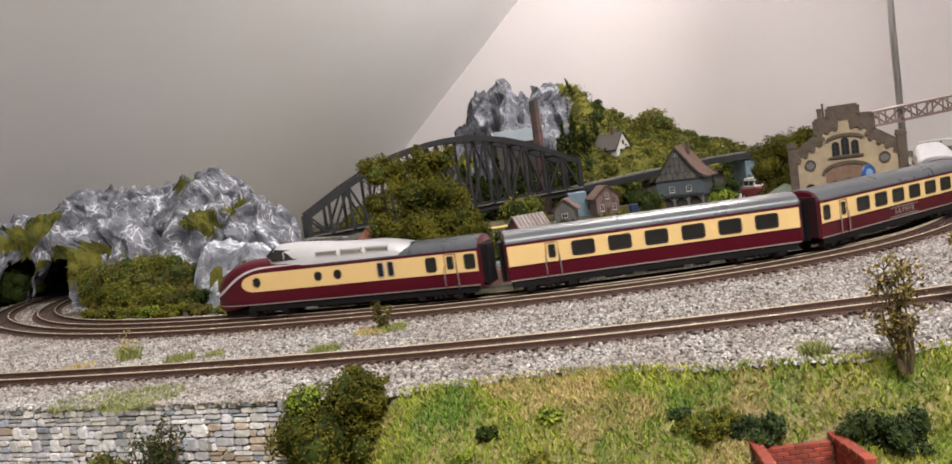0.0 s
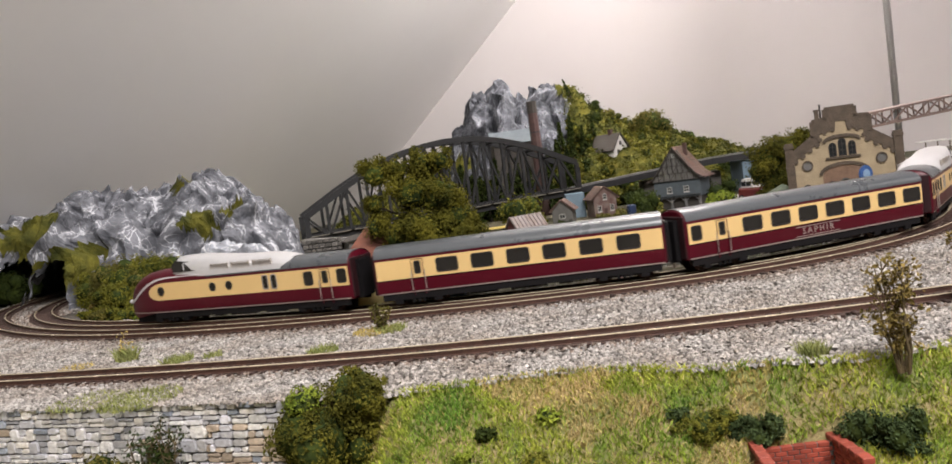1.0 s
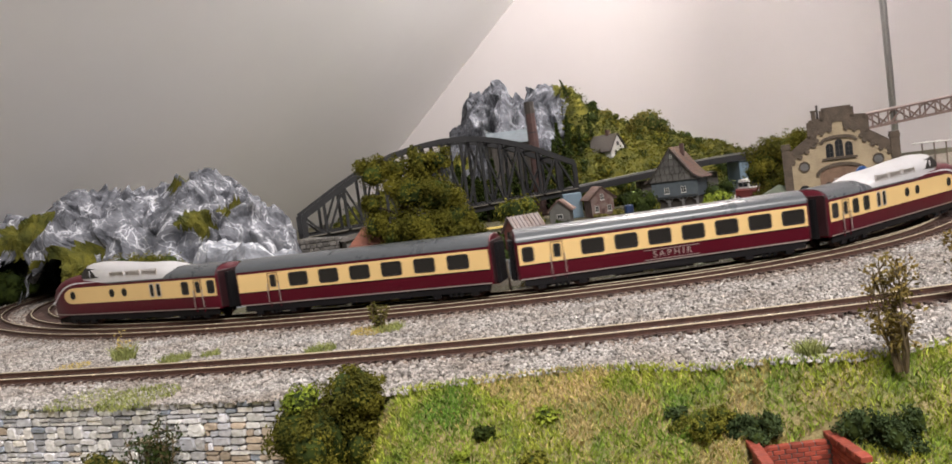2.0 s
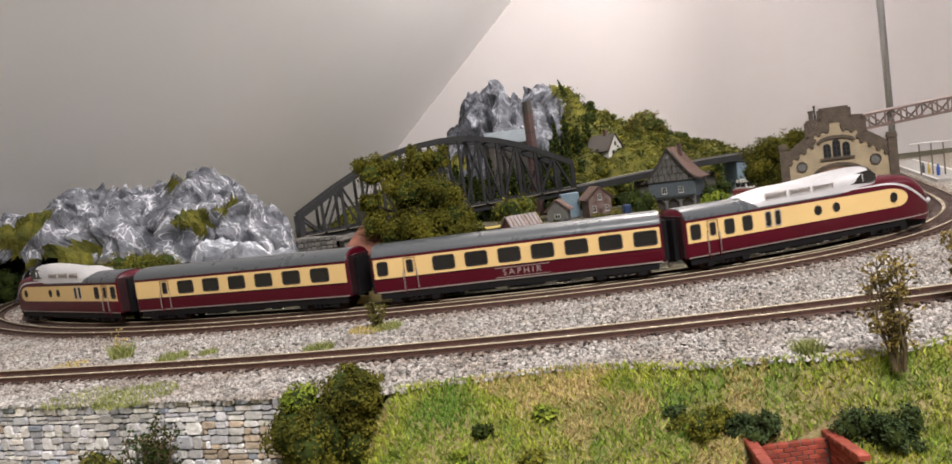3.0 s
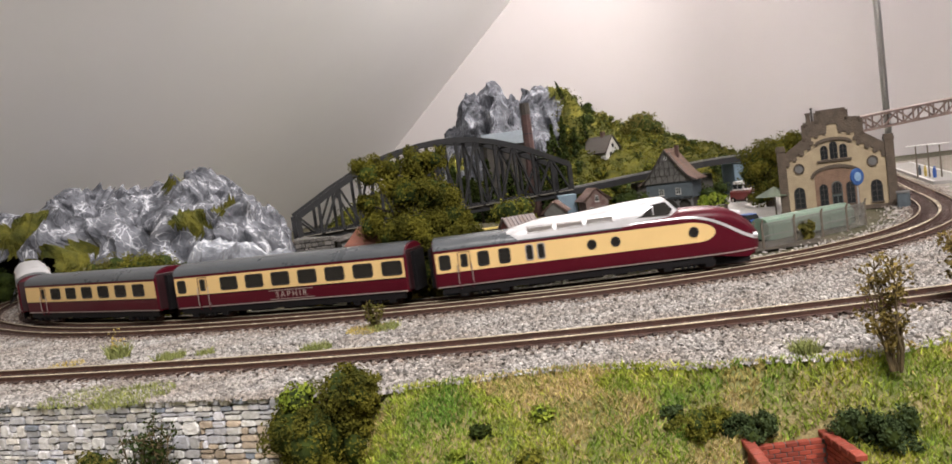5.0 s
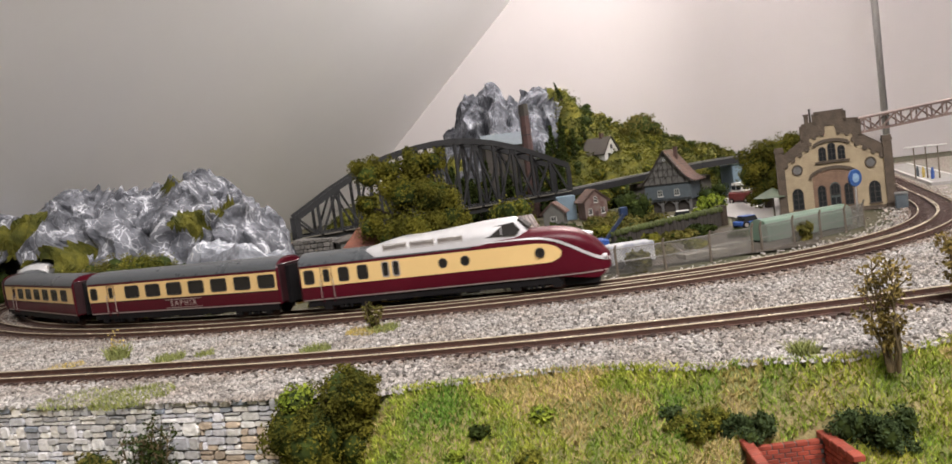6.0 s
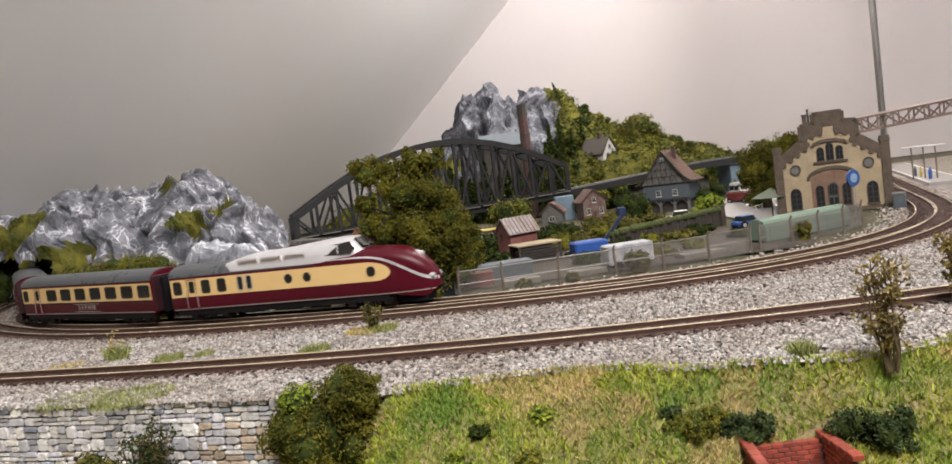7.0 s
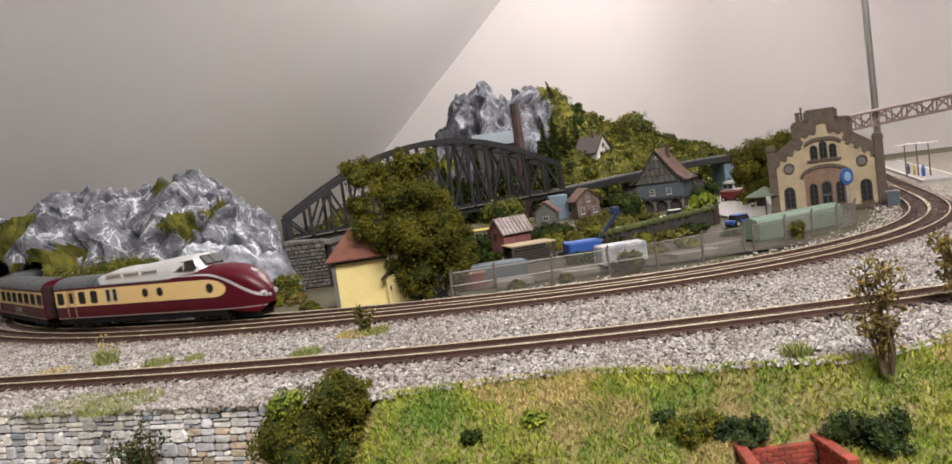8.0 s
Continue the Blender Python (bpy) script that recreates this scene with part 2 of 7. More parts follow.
def track(name, line, s0, s1, near0, near1, label):
    """Sleepers and two rails; singly placed sleepers between near0 and near1."""
    th = thing(name, label, "railway track", kind="structure")
    for o in (-0.00865, 0.00865):
        r = part("rail", sweep(line, s0, s1, o, RAIL_SIDE), M_RUST, th)
        part("rail_head", sweep(line, s0, s1, o, RAIL_HEAD), M_RAIL, r, "worn shiny rail head")
    rest = bmesh.new()
    rng = random.Random(len(name))
    for s in np.arange(s0, s1, 0.0072):
        c, t, n = line.frame_at(s)
        m = pose(c[0], c[1], rng.uniform(-0.0002, 0.0002), 0, 0, math.degrees(math.atan2(t[1], t[0])) + rng.uniform(-1, 1))
        if near0 <= s <= near1:
            part("sleeper", SLEEPER, None, th).matrix_local = m
        else:
            v = add_box(rest, -0.0013, 0.0013, -0.0145, 0.0145, -0.0055, -0.0028)
            bmesh.ops.transform(rest, matrix=m, verts=v)
    tagged(part("sleepers_far", rest, M_SLEEPER, th), kind="stuff")


track("track_inner", LINE_A, 0.0, LINE_A.s[-1] - 0.01, 0.75, 1.45, "brown model railway track with bright worn rail heads")
track("track_outer", LINE_B, 0.0, LINE_B.s[-1] - 0.01, 0.55, 1.45, "brown model railway track with bright worn rail heads")
track("track_front", LINE_C, 0.0, LINE_C.s[-1] - 0.01, 0.3, 1.35, "rusty brown model railway track in pale ballast")


# ---- the train ----
W0 = 0.0168          # half width of a coach body
Z_SKIRT, Z_STRIPE, Z_RED, Z_CREAM, Z_TOP = 0.0062, 0.0108, 0.0208, 0.0352, 0.0452


def half_width(z, ztop=Z_TOP, w=W0):
    zs = 0.036
    if z <= zs:
        return w * (1 - 0.10 * ((0.024 - z) / 0.018) ** 2) if z < 0.024 else w
    k = min(1.0, (z - zs) / (ztop - zs))
    return w * max(0.0, 1 - k ** 2.3) ** (1 / 2.3)


def band(x0, x1, zs, out=0.0, nx=2):
    """Both sides of the body between x0 and x1 through the heights zs."""
    bm = bmesh.new()
    for sgn in (-1, 1):
        add_grid(bm, [[(x0 + (x1 - x0) * i / (nx - 1), sgn * (half_width(z) + out), z) for z in zs] for i in range(nx)])
    bmesh.ops.recalc_face_normals(bm, faces=bm.faces[:])
    return bm


def shell(x0, x1, z0, z1, material_end=True):
    """The closed body between two ends, from z0 over the roof."""
    bm = bmesh.new()
    zs = [z0, 0.012, 0.018, 0.024, 0.03, 0.036]
    ks = [0.25, 0.5, 0.7, 0.85, 0.95, 0.99]
    ring = [(half_width(z), z) for z in zs] + [(half_width(0.036 + k * (Z_TOP - 0.036)), 0.036 + k * (Z_TOP - 0.036)) for k in ks]
    ring = ring + [(0.0, Z_TOP)] + [(-a, b) for a, b in ring[::-1]]
    add_grid(bm, [[(x, a, b) for a, b in ring] for x in (x0, x0 + 0.0015, x1 - 0.0015, x1)])
    for v in bm.verts:
        if abs(v.co.x - x0) < 1e-6 or abs(v.co.x - x1) < 1e-6:
            v.co.y *= 0.94
            v.co.z = 0.022 + (v.co.z - 0.022) * 0.965
    for x in (x0, x1):
        vs = [v for v in bm.verts if abs(v.co.x - x) < 1e-6]
        vs.sort(key=lambda v: math.atan2(v.co.z - 0.02, v.co.y))
        bm.faces.new(vs)
    bmesh.ops.recalc_face_normals(bm, faces=bm.faces[:])
    return bm


def roof_shell(x0, x1, out=0.00025):
    bm = bmesh.new()
    pts = []
    for i in range(17):
        a = math.pi * i / 16
        z = 0.0368 + (Z_TOP - 0.0368) * math.sin(a) ** 0.9 if 0 < i < 16 else 0.0368
        y = half_width(z) if abs(math.cos(a)) > 1e-6 else 0.0
        pts.append((math.copysign(y + out, math.cos(a)) if i != 8 else 0.0, z + out))
    add_grid(bm, [[(x, a, b) for a, b in pts] for x in (x0, x1)])
    bmesh.ops.recalc_face_normals(bm, faces=bm.faces[:])
    return bm


def rounded(w, h, r, n=4):
    out = []
    for cx, cz, a0 in ((w / 2 - r, h / 2 - r, 0), (-w / 2 + r, h / 2 - r, 90), (-w / 2 + r, -h / 2 + r, 180), (w / 2 - r, -h / 2 + r, 270)):
        for i in range(n + 1):
            a = radians(a0 + 90 * i / n)
            out.append((cx + r * math.cos(a), cz + r * math.sin(a)))
    return out


def pane_mesh(name, w, h, r, d, material):
    """A rounded plate in the xz plane, with its face towards -y and thickness d."""
    bm = bmesh.new()
    o = rounded(w, h, r)
    f0 = [bm.verts.new((x, 0, z)) for x, z in o]
    f1 = [bm.verts.new((x, d, z)) for x, z in o]
    bm.faces.new(f0)
    bm.faces.new(f1[::-1])
    for i in range(len(o)):
        j = (i + 1) % len(o)
        bm.faces.new((f0[j], f0[i], f1[i], f1[j]))
    bmesh.ops.recalc_face_normals(bm, faces=bm.faces[:])
    return mesh_of(name, bm, material)


def ring_mesh(name, w, h, r, t, d, material):
    """A rounded frame of width t."""
    bm = bmesh.new()
    a, b = rounded(w, h, r), rounded(w - 2 * t, h - 2 * t, max(r - t, 0.0002))
    va = [bm.verts.new((x, 0, z)) for x, z in a]
    vb = [bm.verts.new((x, 0, z)) for x, z in b]
    vc = [bm.verts.new((x, d, z)) for x, z in a]
    vd = [bm.verts.new((x, d, z)) for x, z in b]
    n = len(a)
    for i in range(n):
        j = (i + 1) % n
        bm.faces.new((va[i], va[j], vb[j], vb[i]))
        bm.faces.new((va[j], va[i], vc[i], vc[j]))
        bm.faces.new((vb[i], vb[j], vd[j], vd[i]))
    bmesh.ops.recalc_face_normals(bm, faces=bm.faces[:])
    return mesh_of(name, bm, material)


WIN = {}


def window(car, x, z, w, h, r, side, name="window", frame_mat=None):
    key = (round(w, 5), round(h, 5), name, frame_mat.name if frame_mat else "")
    if key not in WIN:
        WIN[key] = (ring_mesh("window_frame", w, h, r, 0.0009, 0.0006, frame_mat or M_FRAME), pane_mesh("pane", w - 0.0012, h - 0.0012, max(r - 0.0006, 0.0004), 0.0003, M_GLASS))
    y = half_width(z)
    f_ = part(name, WIN[key][0], None, car)
    f_.matrix_local = pose(x, -y - 0.00045, z) if side < 0 else pose(x, y + 0.00045, z, 0, 0, 180)
    p = part("pane", WIN[key][1], None, f_, "dark tinted glass pane")
    p.matrix_local = pose(0, 0.00022, 0)
    return f_


def door(car, x, side, w=0.0085):
    """A coach door: recessed outline, its window and two grab rails."""
    z0, z1 = 0.0085, 0.0345
    bm = bmesh.new()
    for dx in (-w / 2, w / 2):
        add_box(bm, dx - 0.0002, dx + 0.0002, -0.0002, 0.0006, z0, z1)
    add_box(bm, -w / 2, w / 2, -0.0002, 0.0006, z1 - 0.0002, z1 + 0.0002)
    d = part("door", bm, M_RED, car)
    y = W0 + 0.0003
    d.matrix_local = pose(x, -y, 0) if side < 0 else pose(x, y, 0, 0, 0, 180)
    for dx in (-w / 2 - 0.0008, w / 2 + 0.0008):
        bm = bmesh.new()
        add_tube(bm, (dx, -0.0008, 0.0125), (dx, -0.0008, 0.026), 0.00032, 0.00032, 6)
        for zz in (0.0125, 0.026):
            add_tube(bm, (dx, -0.0008, zz), (dx, 0.0004, zz), 0.0003, 0.0003, 6)
        part("grab_rail", bm, M_TRIM, d, "thin silver grab rail")
    window(car, x, 0.0285, 0.0052, 0.0095, 0.0014, side, "door_window")


def bogie(car, x):
    bm = bmesh.new()
    for sgn in (-1, 1):
        add_box(bm, -0.019, 0.019, sgn * 0.0125 - 0.0012, sgn * 0.0125 + 0.0012, 0.0042, 0.0078)
        for dx in (-0.0145, 0.0145):
            add_box(bm, dx - 0.0028, dx + 0.0028, sgn * 0.0138 - 0.0012, sgn * 0.0138 + 0.0012, 0.0028, 0.0075)
        for dx in (-0.004, 0, 0.004):
            add_tube(bm, (dx, sgn * 0.0138, 0.003), (dx, sgn * 0.0138, 0.0075), 0.0012, 0.0012, 8)
    add_box(bm, -0.005, 0.005, -0.0115, 0.0115, 0.0045, 0.0085)
    b = part("bogie", bm, M_BLACK, car)
    b.location = (x, 0, 0)
    for dx in (-0.0145, 0.0145):
        bm = bmesh.new()
        for sgn in (-1, 1):
            add_tube(bm, (dx, sgn * 0.0068, 0.0053), (dx, sgn * 0.0096, 0.0053), 0.0052, 0.0052, 20)
            add_tube(bm, (dx, sgn * 0.0068, 0.0053), (dx, sgn * 0.0074, 0.0053), 0.0062, 0.0062, 20)
        add_tube(bm, (dx, -0.0115, 0.0053), (dx, 0.0115, 0.0053), 0.0012, 0.0012, 8)
        part("wheelset", bm, M_RUST, b)


# coach red darkened in colour to stand in for shade on the ends
M_END_SHADE = mat("shaded_end_red", (0.022, 0.002, 0.004), 0.6, var=0.2, scale=100)


def end_wall(car, x, sgn):
    """The coach end, its red darkened for shade, with its gangway bellows."""
    bm = bmesh.new()
    for k in range(4):
        o = 0.0008 + 0.0009 * k
        g = 0.0005 * (k % 2)
        add_box(bm, x + sgn * o - 0.0004, x + sgn * o + 0.0004, -0.0085 + g, 0.0085 - g, 0.0095 + g, 0.0385 - g)
    part("end_shade_panel", box(x - 0.0007, x + 0.0007, -0.0156, 0.0156, 0.0112, 0.0405, 0.0005), M_END_SHADE, car, "red coach end with its colour darkened for shade")
    part("gangway_bellows", bm, M_BLACK, car, "black folded gangway bellows")


def stripes(car, x0, x1):
    part("sill_stripe", band(x0, x1, [Z_STRIPE - 0.0004, Z_STRIPE + 0.0005], 0.0003), M_TRIM, car, "thin pale sill stripe")
    part("waist_stripe", band(x0, x1, [Z_RED - 0.0003, Z_RED + 0.0002], 0.0003), M_BLACK, car)


def skirt(car, x0, x1):
    bm = bmesh.new()
    for sgn in (-1, 1):
        add_box(bm, x0, x1, sgn * 0.0146 - 0.0006, sgn * 0.0146 + 0.0006, Z_SKIRT - 0.0006, Z_STRIPE)
    part("skirt", bm, M_BLACK, car)
    bm = bmesh.new()
    n = (x1 - x0)
    for a, b in ((0.32, 0.42), (0.47, 0.60), (0.64, 0.69)):
        add_box(bm, x0 + n * a, x0 + n * b, -0.0125, 0.0125, 0.0040, 0.0075)
    part("underfloor_box", bm, M_BLACK, car)


LEN = 0.2083


def coach(m, label, windows, doors, small, lettered=False):
    car = thing("coach", label, "railway coach", m, group="train cars")
    h = LEN / 2
    part("body", shell(-h, h, Z_STRIPE - 0.0006, Z_TOP), M_RED, car)
    part("window_band", band(-h + 0.0016, h - 0.0016, [Z_RED, 0.024, 0.03, 0.0335, Z_CREAM], 0.00016), M_CREAM, car, "cream painted window band")
    part("roof", roof_shell(-h + 0.0008, h - 0.0008), M_ROOF, car, "dark grey roof", smooth=True)
    stripes(car, -h + 0.0016, h - 0.0016)
    skirt(car, -h + 0.004, h - 0.004)
    for side in (-1, 1):
        for x in windows:
            window(car, x, 0.0283, 0.0165, 0.0105, 0.002, side)
        for x in small:
            window(car, x, 0.0283, 0.0085, 0.0105, 0.002, side)
        for x in doors:
            door(car, x, side)
    for sgn in (-1, 1):
        bogie(car, sgn * 0.074)
        end_wall(car, sgn * h, sgn)
    if lettered:
        for side in (-1, 1):
            cu = bpy.data.curves.new("lettering", "FONT")
            cu.body, cu.size, cu.extrude, cu.align_x, cu.align_y = "SAPHIR", 0.0062, 0.0001, "CENTER", "CENTER"
            cu.space_character = 1.5
            cu.materials.append(M_TRIM)
            ob = new("lettering", cu)
            ob.parent = car
            y = half_width(0.0165) + 0.0003
            ob.matrix_local = pose(0.005, -y, 0.0158, 90, 0, 0) if side < 0 else pose(0.005, y, 0.0158, 90, 0, 180)
        for side in (-1, 1):
            part("name_line", name_line(0.0192, -0.0145, 0.0245, side), M_TRIM, car, "thin silver line above the name")
            part("name_line", name_line(0.0124, -0.0145, 0.0245, side), M_TRIM, car, "thin silver line below the name")
    return car


def name_line(z, x0, x1, side):
    bm = bmesh.new()
    y = half_width(z)
    add_box(bm, x0, x1, side * (y + 0.00005), side * (y + 0.0004), z - 0.0002, z + 0.0002)
    bmesh.ops.recalc_face_normals(bm, faces=bm.faces[:])
    return bm


# the power car: x from the coach end (0) to the nose tip
NOSE = 0.231


def top_line(x):
    """Height of the hull's top without the raised engine cover."""
    if x < 0.172:
        return Z_TOP
    k = (x - 0.172) / (NOSE - 0.172)
    return Z_TOP - 0.0235 * max(0, k) ** 4.0


def plan_width(x):
    if x < 0.165:
        return W0
    k = (x - 0.165) / (NOSE - 0.165)
    return W0 * max(0.0, 1 - k ** 3.0) ** 0.5


def hull_y(x, z):
    zt = top_line(x)
    w = plan_width(x)
    zs = min(0.036, zt - 0.009)
    if z <= zs:
        y = w
        if z < 0.016:
            y *= 1 - 0.12 * ((0.016 - z) / 0.01) ** 2
        return y
    k = min(1.0, (z - zs) / (zt - zs))
    return w * max(0.0, 1 - k ** 2.3) ** (1 / 2.3)


def hull():
    bm = bmesh.new()
    rows = []
    xs = [0, 0.0015] + list(np.linspace(0.02, 0.165, 8)) + list(np.linspace(0.172, 0.222, 16)) + [0.2255, 0.228, 0.2295, 0.2305, 0.2309]
    for x in xs:
        zt = top_line(x)
        zs = min(0.036, zt - 0.009)
        z0 = Z_STRIPE - 0.0006 - 0.004 * smoothstep(0.19, 0.225, x)
        z0 += 0.006 * smoothstep(0.222, 0.2309, x)
        zz = [z0 + (zs - z0) * i / 7 for i in range(8)] + [zs + (zt - zs) * k for k in (0.2, 0.4, 0.6, 0.75, 0.87, 0.95, 0.99)]
        r = [(x, hull_y(x, z), z) for z in zz] + [(x, 0, zt)] + [(x, -hull_y(x, z), z) for z in zz[::-1]]
        if x == 0:
            r = [(x, y * 0.94, 0.022 + (z - 0.022) * 0.965) for x, y, z in r]
        rows.append(r)
    vs = add_grid(bm, rows)
    bm.faces.new(vs[0])
    bm.faces.new(vs[-1][::-1])
    bmesh.ops.recalc_face_normals(bm, faces=bm.faces[:])
    return bm


def strip_on_hull(xs, zlo, zhi, out, nz=5):
    bm = bmesh.new()
    for sgn in (-1, 1):
        rows = []
        for x in xs:
            a, b = zlo(x), zhi(x)
            rows.append([(x, sgn * (hull_y(x, a + (b - a) * i / (nz - 1)) + out), a + (b - a) * i / (nz - 1)) for i in range(nz)])
        add_grid(bm, rows)
    bmesh.ops.recalc_face_normals(bm, faces=bm.faces[:])
    return bm


def cover_top(x):
    return Z_TOP - 0.001 + 0.006 * smoothstep(0.045, 0.085, x) + 0.0045 * smoothstep(0.09, 0.16, x)


def power_car(m, label):
    car = thing("power_car", label, "railcar", m, group="train cars")
    part("body", hull(), M_RED, car, smooth=True)
    tip = 0.1985

    def lo(x):
        return Z_RED + 0.0062 * (1 - math.sqrt(max(0, 1 - ((x - tip + 0.012) / 0.012) ** 2))) if x > tip - 0.012 else Z_RED

    def hi(x):
        return Z_CREAM - 0.0082 * (1 - math.sqrt(max(0, 1 - ((x - tip + 0.020) / 0.020) ** 2))) if x > tip - 0.020 else Z_CREAM
    xs = list(np.linspace(0.0016, tip - 0.02, 12)) + [tip - 0.02 * (1 - math.sin(a)) for a in np.linspace(0.1, math.pi / 2, 12)]
    part("cream_panel", strip_on_hull(xs, lo, hi, 0.0002, 6), M_CREAM, car, "cream painted side panel with a rounded end")

    def sw(x):
        k = smoothstep(0.165, 0.2335, x)
        return 0.0392 - 0.0210 * k ** 2

    xs = list(np.linspace(0.138, 0.2307, 40))
    part("swoosh_stripe", strip_on_hull(xs, lambda x: sw(x) - 0.0003 - 0.0011 * smoothstep(0.15, 0.22, x), lambda x: sw(x) + 0.0004 + 0.0006 * smoothstep(0.15, 0.22, x), 0.0003, 3), M_SILVER, car, "curved silver stripe sweeping down to the nose")
    part("sill_stripe", strip_on_hull(np.linspace(0.0016, 0.2285, 40), lambda x: Z_STRIPE - 0.0004, lambda x: Z_STRIPE + 0.0005, 0.0003, 3), M_TRIM, car, "thin pale sill stripe")
    part("roof", roof_shell(0.0008, 0.135), M_ROOF, car, "dark grey roof", smooth=True)
    # raised silver engine cover with grilles, and the cab dome
    bm = bmesh.new()
    rows = []
    for x in list(np.linspace(0.044, 0.166, 22)) + [0.170, 0.173, 0.1755]:
        zt = cover_top(x) - (0.0085 * smoothstep(0.166, 0.1758, x))
        w = 0.0164 * (0.55 + 0.45 * smoothstep(0.040, 0.062, x)) * (1 - 0.10 * smoothstep(0.13, 0.17, x)) * (1 - 0.32 * smoothstep(0.168, 0.1765, x))
        z0 = 0.0380
        rows.append([(x, w * 1.03, z0), (x, w, z0 + (zt - z0) * 0.35), (x, w * 0.90, z0 + (zt - z0) * 0.7), (x, w * 0.68, z0 + (zt - z0) * 0.92), (x, w * 0.3, zt), (x, -w * 0.3, zt),
                     (x, -w * 0.68, z0 + (zt - z0) * 0.92), (x, -w * 0.90, z0 + (zt - z0) * 0.7), (x, -w, z0 + (zt - z0) * 0.35), (x, -w * 1.03, z0)])
    vs = add_grid(bm, rows)
    bm.faces.new(vs[0])
    bm.faces.new(vs[-1][::-1])
    bmesh.ops.recalc_face_normals(bm, faces=bm.faces[:])
    cover = part("engine_cover", bm, M_SILVER, car, "raised silver engine cover with grilles", smooth=True)
    for side in (-1, 1):
        for gx in (0.078, 0.099, 0.120):
            bm = bmesh.new()
            for k in range(5):
                z = 0.0418 + 0.0011 * k
                add_box(bm, gx - 0.0085, gx + 0.0085, -0.0004, 0.0004, z - 0.00022, z + 0.00022)
            for dx in (-0.0088, 0.0088):
                add_box(bm, gx + dx - 0.0003, gx + dx + 0.0003, -0.0004, 0.0004, 0.0414, 0.0468)
            g = part("grille", bm, M_TRIM, cover)
            g.matrix_local = pose(0, side * 0.0161, 0)
        # cab side window
        bm = bmesh.new()
        o = [(0.138, 0.0428), (0.168, 0.0428), (0.171, 0.0460), (0.1665, 0.0516), (0.151, 0.0500)]
        f0 = [bm.verts.new((x, side * (0.0158 - (z - 0.0432) * 0.34), z)) for x, z in o]
        f1 = [bm.verts.new((x, side * (0.0125 - (z - 0.0432) * 0.22), z)) for x, z in o]
        bm.faces.new(f0)
        bm.faces.new(f1[::-1])
        for i in range(5):
            bm.faces.new((f0[i], f0[(i + 1) % 5], f1[(i + 1) % 5], f1[i]))
        bmesh.ops.recalc_face_normals(bm, faces=bm.faces[:])
        part("cab_window", bm, M_GLASS, cover, "dark cab side window")
        for x in (0.1575,):
            pl = part("window_bar", box(-0.0003, 0.0003, -0.0004, 0.0004, 0.0432, 0.0492), M_SILVER, cover)
            pl.location = (x, side * 0.0153, 0)
    for y0, y1 in ((-0.0088, -0.0006), (0.0006, 0.0088)):
        bm = bmesh.new()
        top_, low_ = [(0.1694, y * 0.86, 0.0537) for y in (y0, y1)], [(0.1770, y, 0.0470) for y in (y0, y1)]
        quad = [low_[0], low_[1], top_[1], top_[0]]
        f0 = [bm.verts.new(p) for p in quad]
        f1 = [bm.verts.new((p[0] - 0.0016, p[1], p[2] - 0.0016)) for p in quad]
        bm.faces.new(f0)
        bm.faces.new(f1[::-1])
        for i in range(4):
            bm.faces.new((f0[i], f0[(i + 1) % 4], f1[(i + 1) % 4], f1[i]))
        bmesh.ops.recalc_face_normals(bm, faces=bm.faces[:])
        part("windscreen", bm, M_GLASS, cover, "dark windscreen pane")
    # windows, port holes and doors
    for side in (-1, 1):
        for x in (0.0083, 0.0360, 0.0511) if side < 0 else (0.0075, 0.0370):
            window(car, x, 0.0283, 0.0085, 0.0108, 0.002, side)
        door(car, 0.0222, side)
        for x in (0.0689, 0.0771):
            window(car, x, 0.0285, 0.0060, 0.0118, 0.0020, side, "narrow_window", M_TRIM)
        for x in (0.1127, 0.1293):
            window(car, x, 0.0285, 0.0068, 0.0072, 0.0033, side, "porthole")
        w = window(car, 0.1835, 0.0285, 0.0068, 0.0072, 0.0033, side, "porthole")
        y = hull_y(0.1835, 0.0285) + 0.0010
        turn = math.degrees(math.atan((hull_y(0.1805, 0.0285) - hull_y(0.1865, 0.0285)) / 0.006))
        w.matrix_local = pose(0.1835, -y, 0.0285, 0, 0, turn) if side < 0 else pose(0.1835, y, 0.0285, 0, 0, 180 - turn)
        # tail lamp at the nose
        bm = bmesh.new()
        add_tube(bm, (0.2235, side * 0.0062, 0.0205), (0.2290, side * 0.0062, 0.0203), 0.0021, 0.0019, 14)
        part("headlamp", bm, M_SILVER, car, "round headlamp in the nose")
    bm = bmesh.new()
    add_tube(bm, (0.213, 0, 0.0376), (0.2200, 0, 0.0362), 0.0022, 0.0018, 14)
    part("top_lamp", bm, M_SILVER, car, "lamp housing on top of the nose")
    skirt(car, 0.004, 0.195)
    bm = bmesh.new()
    add_box(bm, 0.195, 0.222, -0.0085, 0.0085, 0.0025, 0.0075)
    part("nose_skirt", bm, M_BLACK, car)
    bogie(car, 0.034)
    bogie(car, 0.178)
    end_wall(car, 0.0, -1)
    return car


# train place by time: arc length of the middle coupling on the inner track
TRAIN_ROWS = [(0.0, 1.7569), (0.5, 1.7107), (1.0, 1.6617), (1.5, 1.6052), (3.0, 1.4432), (3.5, 1.4067), (4.0, 1.3658), (4.5, 1.3177), (6.0, 1.1682), (6.5, 1.1073), (7.0, 1.0481), (7.5, 0.9854), (8.0, 0.9177)]
